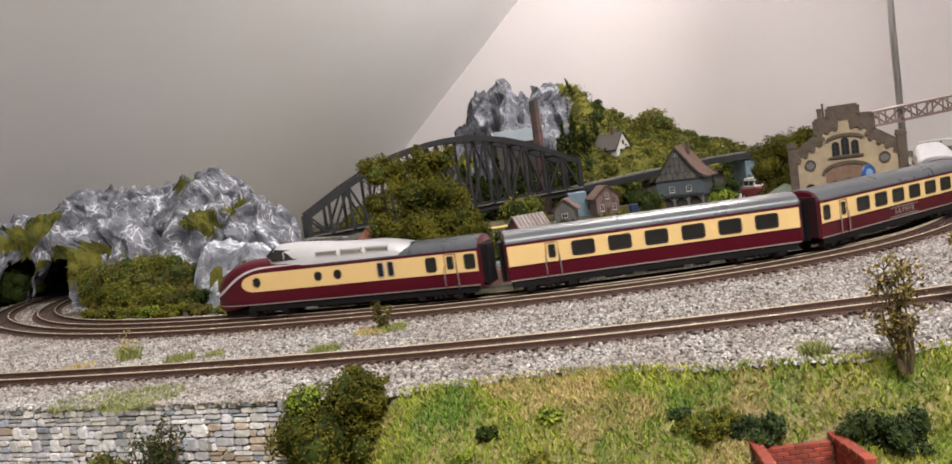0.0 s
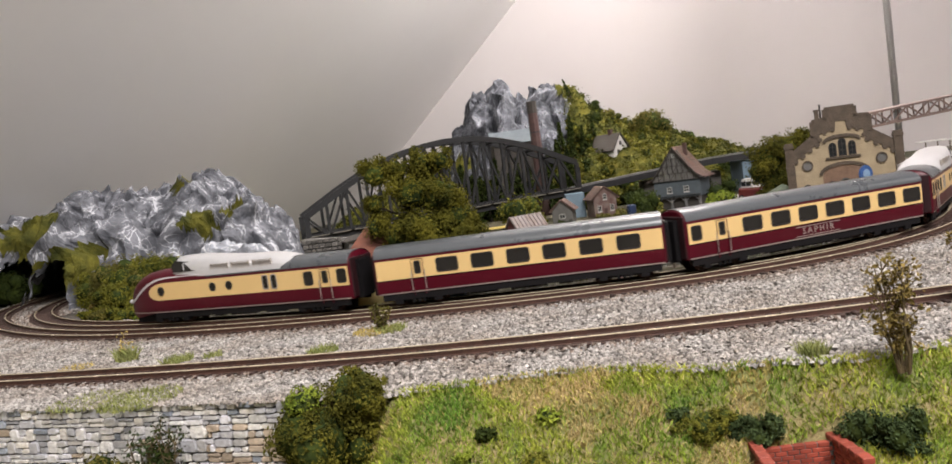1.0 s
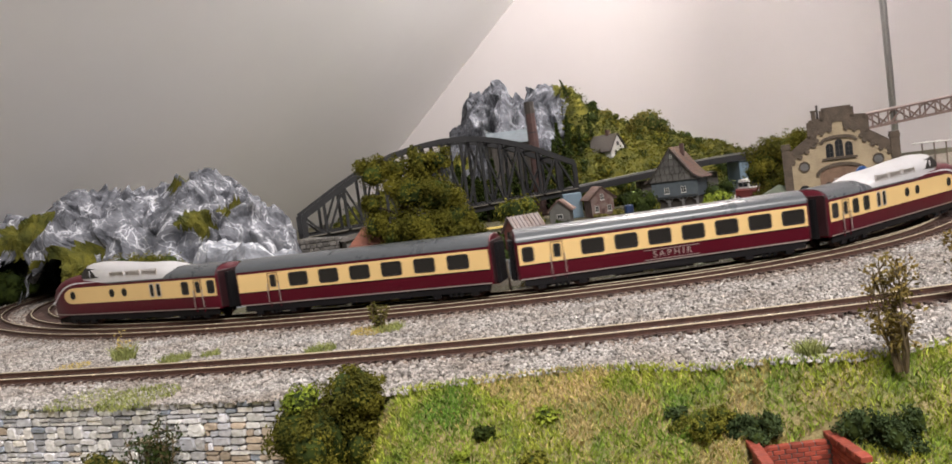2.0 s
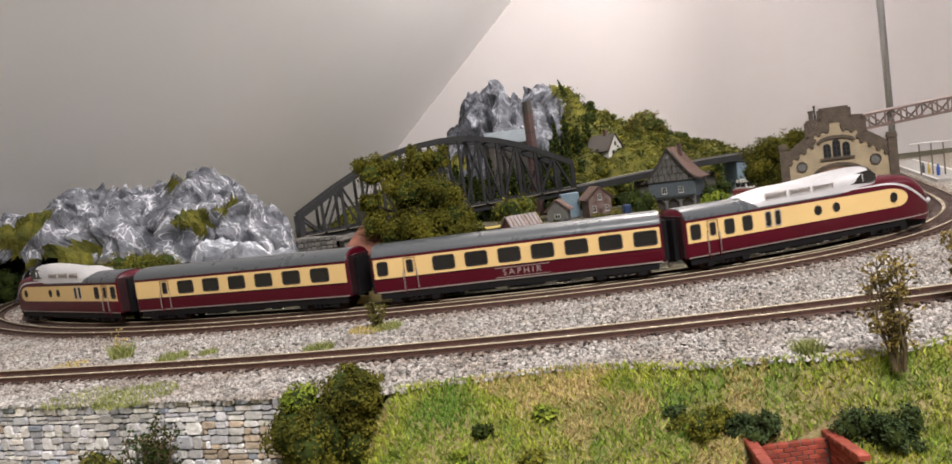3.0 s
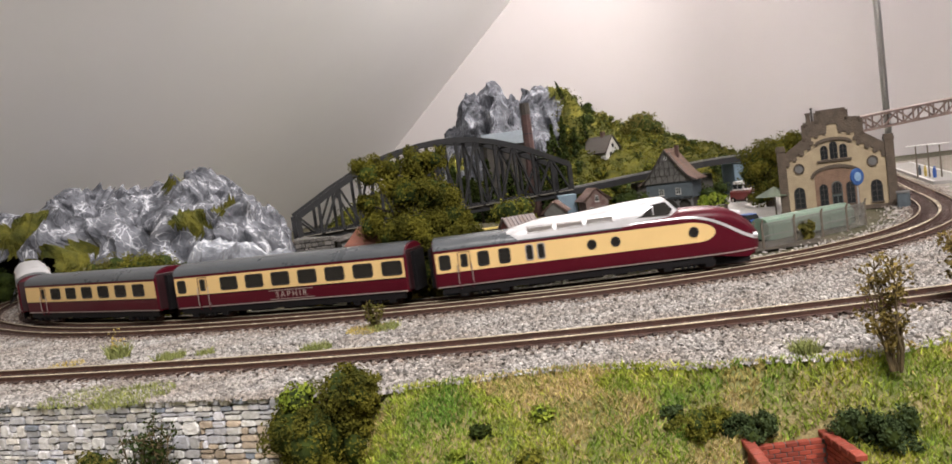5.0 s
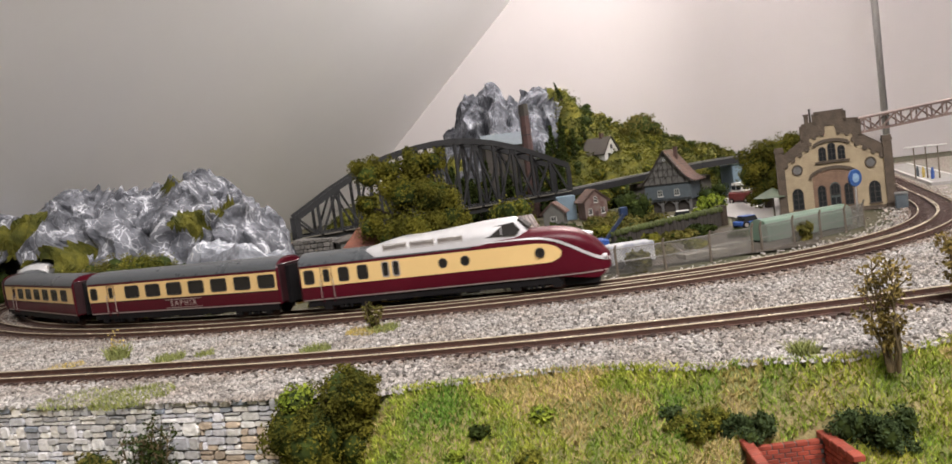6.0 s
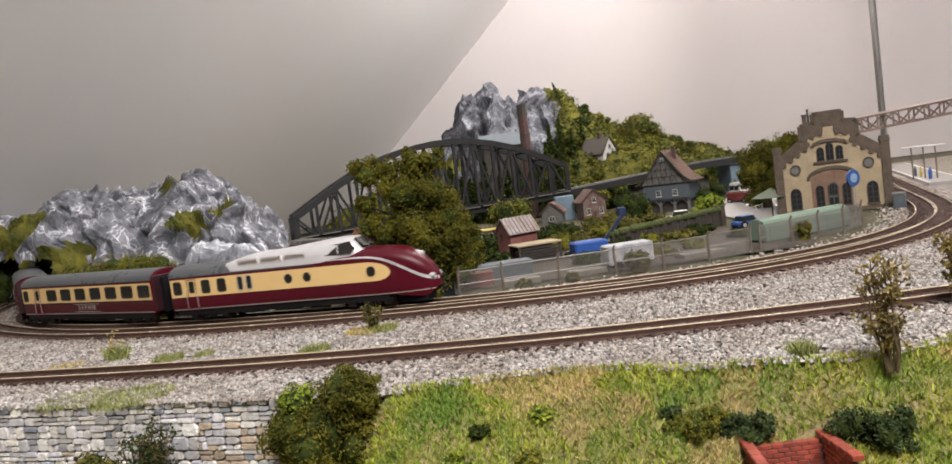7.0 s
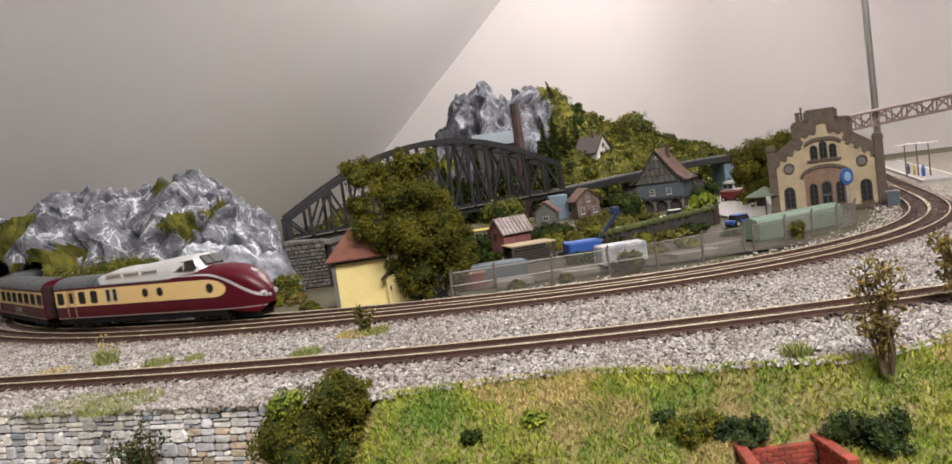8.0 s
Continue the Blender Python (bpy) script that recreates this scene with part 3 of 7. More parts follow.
# slack in the couplings: how far a car stands off its even place, by arc length
SLACK_S = [0.6, 0.8, 1.0, 1.2, 1.4, 1.6, 1.8, 2.0, 2.2]
SLACK = [0.0004, 0.0010, 0.0030, 0.0010, 0.0035, 0.0075, -0.0007, -0.0100, -0.0039]


def train_at(t):
    """Cubic through the rows, so that the speed has no jumps."""
    ts, ss = np.array([r[0] for r in TRAIN_ROWS]), np.array([r[1] for r in TRAIN_ROWS])
    v = np.gradient(ss, ts)
    i = int(min(max(np.searchsorted(ts, t) - 1, 0), len(ts) - 2))
    h = ts[i + 1] - ts[i]
    u = (t - ts[i]) / h
    return float((2 * u ** 3 - 3 * u ** 2 + 1) * ss[i] + (u ** 3 - 2 * u ** 2 + u) * h * v[i] + (3 * u ** 2 - 2 * u ** 3) * ss[i + 1] + (u ** 3 - u ** 2) * h * v[i + 1])


def on_line(s):
    return s + float(np.interp(s, SLACK_S, SLACK))


GAP = 0.0115


def car_pose(s0, s1, flip):
    """A car whose bogies stand on the inner track at s0 and s1."""
    a, b = LINE_A.at(s0), LINE_A.at(s1)
    c = (a + b) / 2
    ang = math.degrees(math.atan2(b[1] - a[1], b[0] - a[0]))
    return c, ang + (180 if flip else 0)


def coach_pose(mid, flip):
    mid = on_line(mid)
    c, ang = car_pose(mid - 0.074, mid + 0.074, flip)
    return pose(c[0], c[1], 0, 0, 0, ang)


def power_pose(end, sgn):
    """end: arc length of the coach end; sgn: the way that the nose points along the line."""
    end = on_line(end + sgn * 0.106) - sgn * 0.106
    a, b = LINE_A.at(end + sgn * 0.034), LINE_A.at(end + sgn * 0.178)
    d = (b - a) / np.linalg.norm(b - a)
    o = a - d * 0.034
    return pose(o[0], o[1], 0, 0, 0, math.degrees(math.atan2(d[1], d[0])))


PITCH = LEN + GAP
COACH_2 = coach(coach_pose(train_at(0) - PITCH / 2, False), "wine red and cream coach with grey roof and six wide windows",
                [-0.0495 + 0.0258 * i for i in range(6)], [-0.0715], [])
COACH_3 = coach(coach_pose(train_at(0) + PITCH / 2, False), "wine red and cream coach with silver name lettering on its side",
                [-0.0503 + 0.0238 * i for i in range(7)], [-0.0755], [-0.096], True)
POWER_1 = power_car(power_pose(train_at(0) - PITCH - GAP / 2, -1), "streamlined wine red and cream power car leading the train")
POWER_4 = power_car(power_pose(train_at(0) + PITCH + GAP / 2, 1), "streamlined wine red and cream power car at the train's rear")


# ---- plants, stone and turf: generators ----
def raw_mesh(name, verts, faces, material):
    me = bpy.data.meshes.new(name)
    me.from_pydata(verts.tolist() if isinstance(verts, np.ndarray) else verts, [], faces.tolist() if isinstance(faces, np.ndarray) else faces)
    for m in (material if isinstance(material, (list, tuple)) else (material,)):
        me.materials.append(m)
    me.update()
    return me


def leaf_quads(rng, pos, size, flat=0.0, out=None):
    """A small bent leaf of two triangles at each place, turned at random."""
    n = len(pos)
    a = rng.normal(size=(n, 3))
    a[:, 2] *= 1 - flat
    a /= np.linalg.norm(a, axis=1)[:, None]
    b = np.cross(a, rng.normal(size=(n, 3)))
    b /= np.linalg.norm(b, axis=1)[:, None]
    if out is not None:
        # leaves lie like scales, roughly square to the way out
        o = out + rng.normal(size=(n, 3)) * 0.45
        a = np.cross(o, rng.normal(size=(n, 3)))
        a /= np.linalg.norm(a, axis=1)[:, None]
        b = np.cross(o, a)
        b /= np.linalg.norm(b, axis=1)[:, None]
    s = (size * rng.uniform(0.6, 1.35, n))[:, None]
    c = np.cross(a, b) * s * 0.25
    v = np.stack([pos - a * s, pos - b * s * 0.55 + c, pos + a * s, pos + b * s * 0.55 + c], 1).reshape(-1, 3)
    f_ = np.arange(n * 4).reshape(n, 4)
    return v, f_


def cloud(rng, blobs, n, shell_bias=0.35):
    """n places in and mostly near the surface of a heap of uneven blobs (x, y, z, r, squash)."""
    blobs = np.array(blobs, float)
    w = blobs[:, 3] ** 2
    pick = rng.choice(len(blobs), n, p=w / w.sum())
    d = rng.normal(size=(n, 3))
    d /= np.linalg.norm(d, axis=1)[:, None]
    r = blobs[pick, 3] * rng.uniform(shell_bias, 1.0, n) ** 0.6 * (1 + 0.22 * np.sin(d[:, 0] * 7 + pick) * np.sin(d[:, 2] * 6 + 2 * pick))
    p = blobs[pick, :3] + d * r[:, None]
    p[:, 2] = blobs[pick, 2] + d[:, 2] * r * blobs[pick, 4]
    return np.concatenate([p, d], 1)


def foliage_mat(name, base, second, scale=60.0):
    return mat(name, base, 0.85, second=second, scale=scale, island=0.13, spec=0.05)


M_LEAF = foliage_mat("olive_foliage", (0.19, 0.175, 0.026), (0.085, 0.09, 0.016), 40)
M_LEAF_TREE = foliage_mat("dark_olive_foliage", (0.145, 0.130, 0.018), (0.045, 0.048, 0.010), 34)
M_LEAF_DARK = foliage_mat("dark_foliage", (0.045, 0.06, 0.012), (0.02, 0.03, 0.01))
M_LEAF_BROWN = foliage_mat("brownish_foliage", (0.17, 0.145, 0.035), (0.07, 0.07, 0.02), 40)
M_LEAF_BRIGHT = foliage_mat("bright_foliage", (0.26, 0.30, 0.04), (0.12, 0.17, 0.02))
M_LEAF_BLUE = foliage_mat("blue_green_foliage", (0.065, 0.09, 0.035), (0.03, 0.045, 0.018))
M_DRY = foliage_mat("dry_foliage", (0.27, 0.19, 0.065), (0.13, 0.105, 0.03))
M_MOSS = mat("moss_flock", (0.125, 0.115, 0.020), 0.95, second=(0.03, 0.036, 0.010), scale=30, bump=1.0, bump_scale=420, spec=0.1)
M_BARK = mat("bark", (0.06, 0.042, 0.028), 0.9, var=0.4, scale=200, bump=0.6, bump_scale=500)
M_STEM = mat("dry_stem", (0.14, 0.10, 0.045), 0.9, var=0.4, scale=200)


def crown_obj(name, seed, blobs, n, size, material, parent, core=0.66):
    rng = np.random.default_rng(seed)
    if n > 1900:
        # small knots of leaves over the surface of each large lump
        extra = []
        for x, y, z, r, q in blobs:
            for _ in range(7):
                d = rng.normal(size=3)
                d /= np.linalg.norm(d)
                extra.append((x + d[0] * r * 0.85, y + d[1] * r * 0.85, z + d[2] * r * 0.85 * q, r * rng.uniform(0.28, 0.5), 1.0))
        places = np.concatenate([cloud(rng, blobs, n // 3), cloud(rng, extra, n - n // 3)])
    else:
        places = cloud(rng, blobs, n)
    v, f_ = leaf_quads(rng, places[:, :3], size, 0.0, places[:, 3:])
    me = raw_mesh(name, v, f_, material)
    ob = part(name, me, None, parent)
    # solid filler behind the leaves, dark colour standing in for the inner shade
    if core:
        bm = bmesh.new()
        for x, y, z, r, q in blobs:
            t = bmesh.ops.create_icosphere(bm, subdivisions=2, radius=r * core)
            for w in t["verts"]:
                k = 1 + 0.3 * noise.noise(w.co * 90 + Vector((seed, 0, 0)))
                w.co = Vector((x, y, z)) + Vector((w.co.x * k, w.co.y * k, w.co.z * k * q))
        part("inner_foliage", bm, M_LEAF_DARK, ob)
    return ob


def bush(name, label, x, y, z, r, material, seed, n=1500, size=0.0022, squash=0.8, lumps=6, group="", spread=1.0):
    rng = random.Random(seed)
    th = thing(name, label, "bush" if "bush" in name else "plant", pose(x, y, z), group)
    blobs = [(0, 0, r * 0.55 * squash, r * 0.75, squash)]
    for _ in range(lumps):
        a, d = rng.uniform(0, 6.28), rng.uniform(0.35, 0.75) * r * spread
        blobs.append((math.cos(a) * d, math.sin(a) * d, r * rng.uniform(0.25, 1.05) * squash, r * rng.uniform(0.3, 0.5), squash))
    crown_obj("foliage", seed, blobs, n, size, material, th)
    bm = bmesh.new()
    for k in range(3):
        a = rng.uniform(0, 6.28)
        add_tube(bm, (math.cos(a) * r * 0.08, math.sin(a) * r * 0.08, -0.002), (math.cos(a) * r * 0.3, math.sin(a) * r * 0.3, r * 0.7 * squash), r * 0.05, r * 0.02, 6)
    part("stem", bm, M_BARK, th)
    return th


def tree(name, label, x, y, z, h, blobs, material, seed, n, size, trunk_r, group="", lean=0.0):
    th = thing(name, label, "tree", pose(x, y, z), group)
    rng = random.Random(seed)
    bm = bmesh.new()
    add_tube(bm, (0, 0, -0.004), (lean, 0, h * 0.35), trunk_r * 1.5, trunk_r, 10)
    add_tube(bm, (lean, 0, h * 0.35), (lean * 1.5, 0, h * 0.75), trunk_r, trunk_r * 0.4, 8)
    for b in blobs:
        add_tube(bm, (lean, 0, h * rng.uniform(0.25, 0.5)), (b[0], b[1], b[2]), trunk_r * 0.5, trunk_r * 0.15, 6)
    part("trunk", bm, M_BARK, th)
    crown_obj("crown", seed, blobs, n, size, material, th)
    return th


def conifer(x, y, z, h, seed, lean=0.0):
    th = thing("conifer", "small dark green model conifer", "tree", pose(x, y, z, 0, lean, 0), "conifers on the hill")
    bm = bmesh.new()
    add_tube(bm, (0, 0, -0.003), (0, 0, h * 0.9), h * 0.035, h * 0.01, 6)
    part("trunk", bm, M_BARK, th)
    rng = np.random.default_rng(seed)
    n = 420
    k = rng.uniform(0.05, 1, n)
    a = rng.uniform(0, 6.28, n)
    r = (1 - k) * h * 0.24 * rng.uniform(0.5, 1.1, n) * (0.75 + 0.25 * np.sin(k * 40))
    p = np.stack([np.cos(a) * r, np.sin(a) * r, k * h], 1)
    v, f_ = leaf_quads(rng, p, h * 0.05, 0.3)
    part("crown", raw_mesh("crown", v, f_, M_LEAF_DARK), None, th)
    return th


# ---- rock ----
def rock_mat(name, base, dark, edge, edge_amount):
    m = mat(name, base, 0.85, second=dark, scale=34, bump=1.0, bump_scale=110)
    nt = m.node_tree
    n, l = nt.nodes, nt.links
    b = n["Principled BSDF"]
    src = b.inputs["Base Color"].links[0].from_socket
    b.inputs["Specular IOR Level"].default_value = 0.15
    tc = n.new("ShaderNodeTexCoord")
    # dry-brushed white on a web of cracked edges at two sizes, worn away in patches
    wob = n.new("ShaderNodeTexNoise")
    wob.inputs["Scale"].default_value, wob.inputs["Detail"].default_value = 30, 6
    l.new(tc.outputs["Object"], wob.inputs["Vector"])
    add = n.new("ShaderNodeVectorMath")
    add.operation = "MULTIPLY_ADD"
    add.inputs[1].default_value = (0.060, 0.060, 0.060)
    l.new(wob.outputs["Color"], add.inputs[0])
    l.new(tc.outputs["Object"], add.inputs[2])
    web = None
    for scale, width in ((17, 0.030), (40, 0.036)):
        vo = n.new("ShaderNodeTexVoronoi")
        vo.feature = "DISTANCE_TO_EDGE"
        vo.inputs["Scale"].default_value = scale
        l.new(add.outputs[0], vo.inputs["Vector"])
        vr = n.new("ShaderNodeMapRange")
        vr.inputs["From Min"].default_value, vr.inputs["From Max"].default_value = 0.0, width
        vr.inputs["To Min"].default_value, vr.inputs["To Max"].default_value = 1.0, 0.0
        l.new(vo.outputs["Distance"], vr.inputs["Value"])
        if web is None:
            web = vr.outputs["Result"]
        else:
            mx = n.new("ShaderNodeMath")
            mx.operation = "MAXIMUM"
            l.new(web, mx.inputs[0])
            l.new(vr.outputs["Result"], mx.inputs[1])
            web = mx.outputs[0]
    nz = n.new("ShaderNodeTexNoise")
    nz.inputs["Scale"].default_value, nz.inputs["Detail"].default_value = 34, 10
    l.new(tc.outputs["Object"], nz.inputs["Vector"])
    mr = n.new("ShaderNodeMapRange")
    mr.inputs["From Min"].default_value, mr.inputs["From Max"].default_value = 0.43, 0.60
    mr.inputs["To Max"].default_value = edge_amount
    l.new(nz.outputs["Fac"], mr.inputs["Value"])
    ml = n.new("ShaderNodeMath")
    ml.operation = "MULTIPLY"
    l.new(web, ml.inputs[0])
    l.new(mr.outputs["Result"], ml.inputs[1])
    mix = n.new("ShaderNodeMixRGB")
    mix.inputs[2].default_value = (*edge, 1)
    l.new(ml.outputs[0], mix.inputs[0])
    l.new(src, mix.inputs[1])
    l.new(mix.outputs[0], b.inputs["Base Color"])
    return m


M_ROCK = rock_mat("brushed_grey_rock", (0.205, 0.21, 0.235), (0.06, 0.063, 0.073), (0.66, 0.67, 0.71), 1.0)
M_ROCKPALE = rock_mat("pale_plaster_rock", (0.36, 0.38, 0.42), (0.12, 0.125, 0.14), (0.8, 0.81, 0.84), 1.0)
M_ROCK2 = rock_mat("dark_grey_rock", (0.13, 0.135, 0.155), (0.035, 0.037, 0.043), (0.30, 0.31, 0.335), 0.8)


def ridged(p, octaves=4):
    s, a, t = 0.0, 1.0, 0.0
    for _ in range(octaves):
        s += a * (1 - 2.2 * abs(noise.noise(p)))
        t += a
        p = p * 2.1 + Vector((3.1, 1.7, 5.3))
        a *= 0.52
    return s / t


def envelope(x, y, peaks, power=2.6):
    z = 0.0
    for px_, py_, h, rx, ry in peaks:
        d = math.hypot((x - px_) / rx, (y - py_) / ry)
        if d < 1:
            z = max(z, h * (1 - d ** power))
    return z


def blocks(p):
    """Cracked blocks: flat facets with sharp steps between them."""
    d, pts = noise.voronoi(p)
    return noise.cell(pts[0] * 7.0) * 0.6 + min(1.0, (d[1] - d[0]) * 2.2) * 0.7


def crag(name, label, x0, x1, y0, y1, step, peaks, rough, jag, material, seed, holes=(), moss=None, power=2.6):
    """A cast-rock hill: peaks joined by ridged noise, pushed sideways so that faces stand steep."""
    bm = bmesh.new()
    o = Vector((seed * 3.7, seed * 1.3, 0))
    rows = []
    for x in np.arange(x0, x1, step):
        r = []
        for y in np.arange(y0, y1, step):
            e = envelope(x, y, peaks, power)
            k = smoothstep(0.0, 0.03, e)
            z = e + k * rough * (1.3 * ridged(Vector((x * 11, y * 11, 0)) + o) - 0.5) + k * rough * 0.55 * (blocks(Vector((x * 34, y * 26, seed)) + o) - 0.4)
            wx, wy = x + 0.02 * noise.noise(Vector((x * 12, y * 12, 5)) + o), y + 0.02 * noise.noise(Vector((x * 12, y * 12, 8)) + o)
            z += k * rough * 0.8 * (1 - 2.4 * abs(noise.noise(Vector((wx * 30 + wy * 9, wy * 22, z * 12)) + o))) + k * rough * 0.42 * (1 - 2.4 * abs(noise.noise(Vector((wx * 70, wy * 60, z * 40)) + o)))
            dv = Vector((noise.noise(Vector((x * 16, y * 16, z * 30)) + o), noise.noise(Vector((x * 16 + 9, y * 16, z * 30)) + o), 0)) * jag * k
            r.append((x + dv.x, y + dv.y - 0.25 * jag * ridged(Vector((x * 20, z * 45, 1)) + o, 3) * k, max(z, 0.0) - 0.007))
        rows.append(r)
    add_grid(bm, rows)
    dead = [f_ for f_ in bm.faces if max(v.co.z for v in f_.verts) < -0.006]
    for line in holes:
        for f_ in bm.faces:
            c = f_.calc_center_median()
            if c.z < 0.056 and np.min(np.hypot(line.q[:, 0] - c.x, line.q[:, 1] - c.y)) < 0.026:
                dead.append(f_)
    bmesh.ops.delete(bm, geom=list(set(dead)), context="FACES")
    bmesh.ops.recalc_face_normals(bm, faces=bm.faces[:])
    if moss:
        for f_ in bm.faces:
            c = f_.calc_center_median()
            if any(((c.x - mx) / mr) ** 2 + ((c.z - mz) / (mr * 0.8)) ** 2 < 1 + 0.8 * noise.noise(c * 60) for mx, mz, mr in moss):
                f_.material_index = 1
    ob = part(name, bm, [material, M_MOSS], smooth=material is M_MOSS)
    return tagged(ob, label, "rock")



# ---- the left rocks and their bushes ----
crag("rock_hill", "craggy grey cast rocks with white dry-brushed edges and mossy patches", -0.80, -0.17, 0.86, 1.40, 0.0034,
     [(-0.605, 1.19, 0.120, 0.085, 0.2), (-0.520, 1.10, 0.127, 0.075, 0.2), (-0.475, 1.14, 0.121, 0.085, 0.2), (-0.440, 1.21, 0.132, 0.08, 0.2), (-0.383, 1.16, 0.134, 0.065, 0.2), (-0.345, 1.14, 0.105, 0.06, 0.18),
      (-0.310, 1.11, 0.094, 0.045, 0.17), (-0.284, 1.08, 0.05, 0.035, 0.14), (-0.69, 1.19, 0.10, 0.10, 0.2)],
     0.015, 0.020, M_ROCK, 3, (LINE_A, LINE_B), [(-0.600, 0.093, 0.03), (-0.64, 0.095, 0.035), (-0.59, 0.060, 0.025), (-0.437, 0.132, 0.014), (-0.362, 0.078, 0.017), (-0.352, 0.062, 0.012), (-0.325, 0.086, 0.013), (-0.50, 0.045, 0.03)], 2.1)
crag("rock_outcrop", "small pale grey rock outcrop beside the track", -0.31, -0.17, 0.72, 0.92, 0.0045,
     [(-0.262, 0.82, 0.058, 0.045, 0.06), (-0.235, 0.80, 0.050, 0.04, 0.06), (-0.21, 0.82, 0.035, 0.04, 0.06)], 0.008, 0.008, M_ROCKPALE, 8, (), [(-0.225, 0.025, 0.012), (-0.262, 0.02, 0.010)])
for i, (bx, by, br, bn, bm_) in enumerate([(-0.455, 0.93, 0.034, 5200, M_LEAF), (-0.415, 0.90, 0.040, 6000, M_LEAF_BROWN), (-0.375, 0.89, 0.040, 6000, M_LEAF), (-0.335, 0.885, 0.034, 5000, M_LEAF_DARK),
                                         (-0.505, 1.05, 0.032, 4200, M_LEAF_BROWN), (-0.475, 0.99, 0.034, 4600, M_LEAF), (-0.405, 0.825, 0.012, 1600, M_DRY), (-0.385, 0.815, 0.024, 3800, M_LEAF), (-0.355, 0.80, 0.022, 3600, M_LEAF), (-0.325, 0.785, 0.020, 3400, M_LEAF), (-0.345, 0.84, 0.030, 4200, M_LEAF_BROWN), (-0.30, 0.775, 0.018, 3000, M_LEAF_BROWN),
                                         (-0.285, 0.77, 0.014, 2000, M_LEAF_DARK), (-0.66, 1.08, 0.045, 3000, M_LEAF_DARK), (-0.72, 1.0, 0.05, 2600, M_LEAF_DARK), (-0.70, 1.12, 0.05, 2600, M_LEAF), (-0.61, 1.20, 0.035, 2600, M_LEAF)]):
    bush("bush", "rounded olive green flocked bush below the grey rocks" if bm_ is not M_DRY else "dry yellowish flocked bush below the grey rocks", bx, by, -0.005, br, bm_, 20 + i, int(bn * 1.5), 0.0013, 0.95, 9, "bushes by the rocks", 1.15)
for i, (bx, by, br, mt) in enumerate([(-0.205, 0.83, 0.024, M_LEAF_BROWN), (-0.185, 0.79, 0.018, M_LEAF), (-0.172, 0.745, 0.011, M_LEAF_BROWN), (-0.158, 0.715, 0.007, M_DRY), (-0.178, 0.72, 0.009, M_LEAF), (-0.140, 0.672, 0.006, M_LEAF_BROWN), (-0.127, 0.645, 0.004, M_LEAF), (-0.195, 0.76, 0.013, M_LEAF),
                                      (-0.408, 0.808, 0.011, M_LEAF), (-0.385, 0.782, 0.012, M_LEAF_BROWN), (-0.355, 0.760, 0.012, M_LEAF), (-0.325, 0.744, 0.011, M_LEAF_BRIGHT), (-0.298, 0.733, 0.012, M_LEAF), (-0.270, 0.722, 0.009, M_LEAF_BROWN), (-0.243, 0.712, 0.007, M_LEAF), (-0.34, 0.775, 0.014, M_LEAF_BROWN)]):
    bush("low_bush", "low straggly green scrub at the foot of the rocks", bx, by, -0.006, br, mt, 41 + i, 2200, 0.0012, 0.85, 9, "scrub by the track", 1.5)

# ---- the mountain ----
crag("mountain_peak", "tall dark grey rocky peak of the model mountain", -0.11, 0.32, 1.58, 2.06, 0.0046,
     [(-0.010, 1.85, 0.19, 0.065, 0.22), (0.030, 1.85, 0.264, 0.07, 0.24), (0.080, 1.84, 0.278, 0.065, 0.25), (0.125, 1.87, 0.245, 0.06, 0.2), (0.165, 1.85, 0.258, 0.055, 0.22), (0.195, 1.86, 0.258, 0.05, 0.24), (0.23, 1.88, 0.24, 0.07, 0.2)],
     0.015, 0.018, M_ROCK2, 5, (), [(-0.02, 0.11, 0.02), (0.225, 0.245, 0.025)], 2.5)
HILL = [(0.25, 1.82, 0.242, 0.10, 0.34), (0.30, 1.80, 0.185, 0.12, 0.36), (0.36, 1.80, 0.155, 0.15, 0.36), (0.43, 1.78, 0.12, 0.15, 0.34), (0.50, 1.74, 0.085, 0.14, 0.3), (0.58, 1.72, 0.048, 0.16, 0.28), (0.22, 1.72, 0.13, 0.16, 0.27), (0.10, 1.72, 0.10, 0.22, 0.27), (-0.1, 1.80, 0.10, 0.24, 0.26), (0.38, 1.60, 0.085, 0.12, 0.16)]
green_hill = crag("green_hill", "mossy green slope of the model mountain", -0.35, 0.75, 1.38, 2.08, 0.011, HILL, 0.014, 0.012, M_MOSS, 6, (), None, 1.3)


def hill_z(x, y):
    return envelope(x, y, HILL, 1.3) - 0.006


def hill_flock():
    """Ground foam strewn over the slope: yellow green where it is thin, dark in the hollows of the scatter."""
    rng = np.random.default_rng(640)
    co = np.array([tuple(v.co) for v in green_hill.data.vertices])
    co = co[(co[:, 2] > 0.0) & (co[:, 1] < 1.86)]
    pick = co[rng.integers(0, len(co), 60000)]
    pick = pick + rng.normal(0, 1, pick.shape) * np.array([0.006, 0.006, 0.0018])
    v, f_ = leaf_quads(rng, pick, 0.0026, 0.2)
    ob = part("slope_flock", raw_mesh("slope_flock", v, f_, M_FLOCK), None)
    tagged(ob, "yellow green and dark foam flock on the mountain slope", "ground cover", kind="stuff")


M_FLOCK = mat("foam_flock", (0.125, 0.12, 0.018), 0.95, second=(0.022, 0.030, 0.009), scale=13, island=0.25, spec=0.05)
hill_flock()


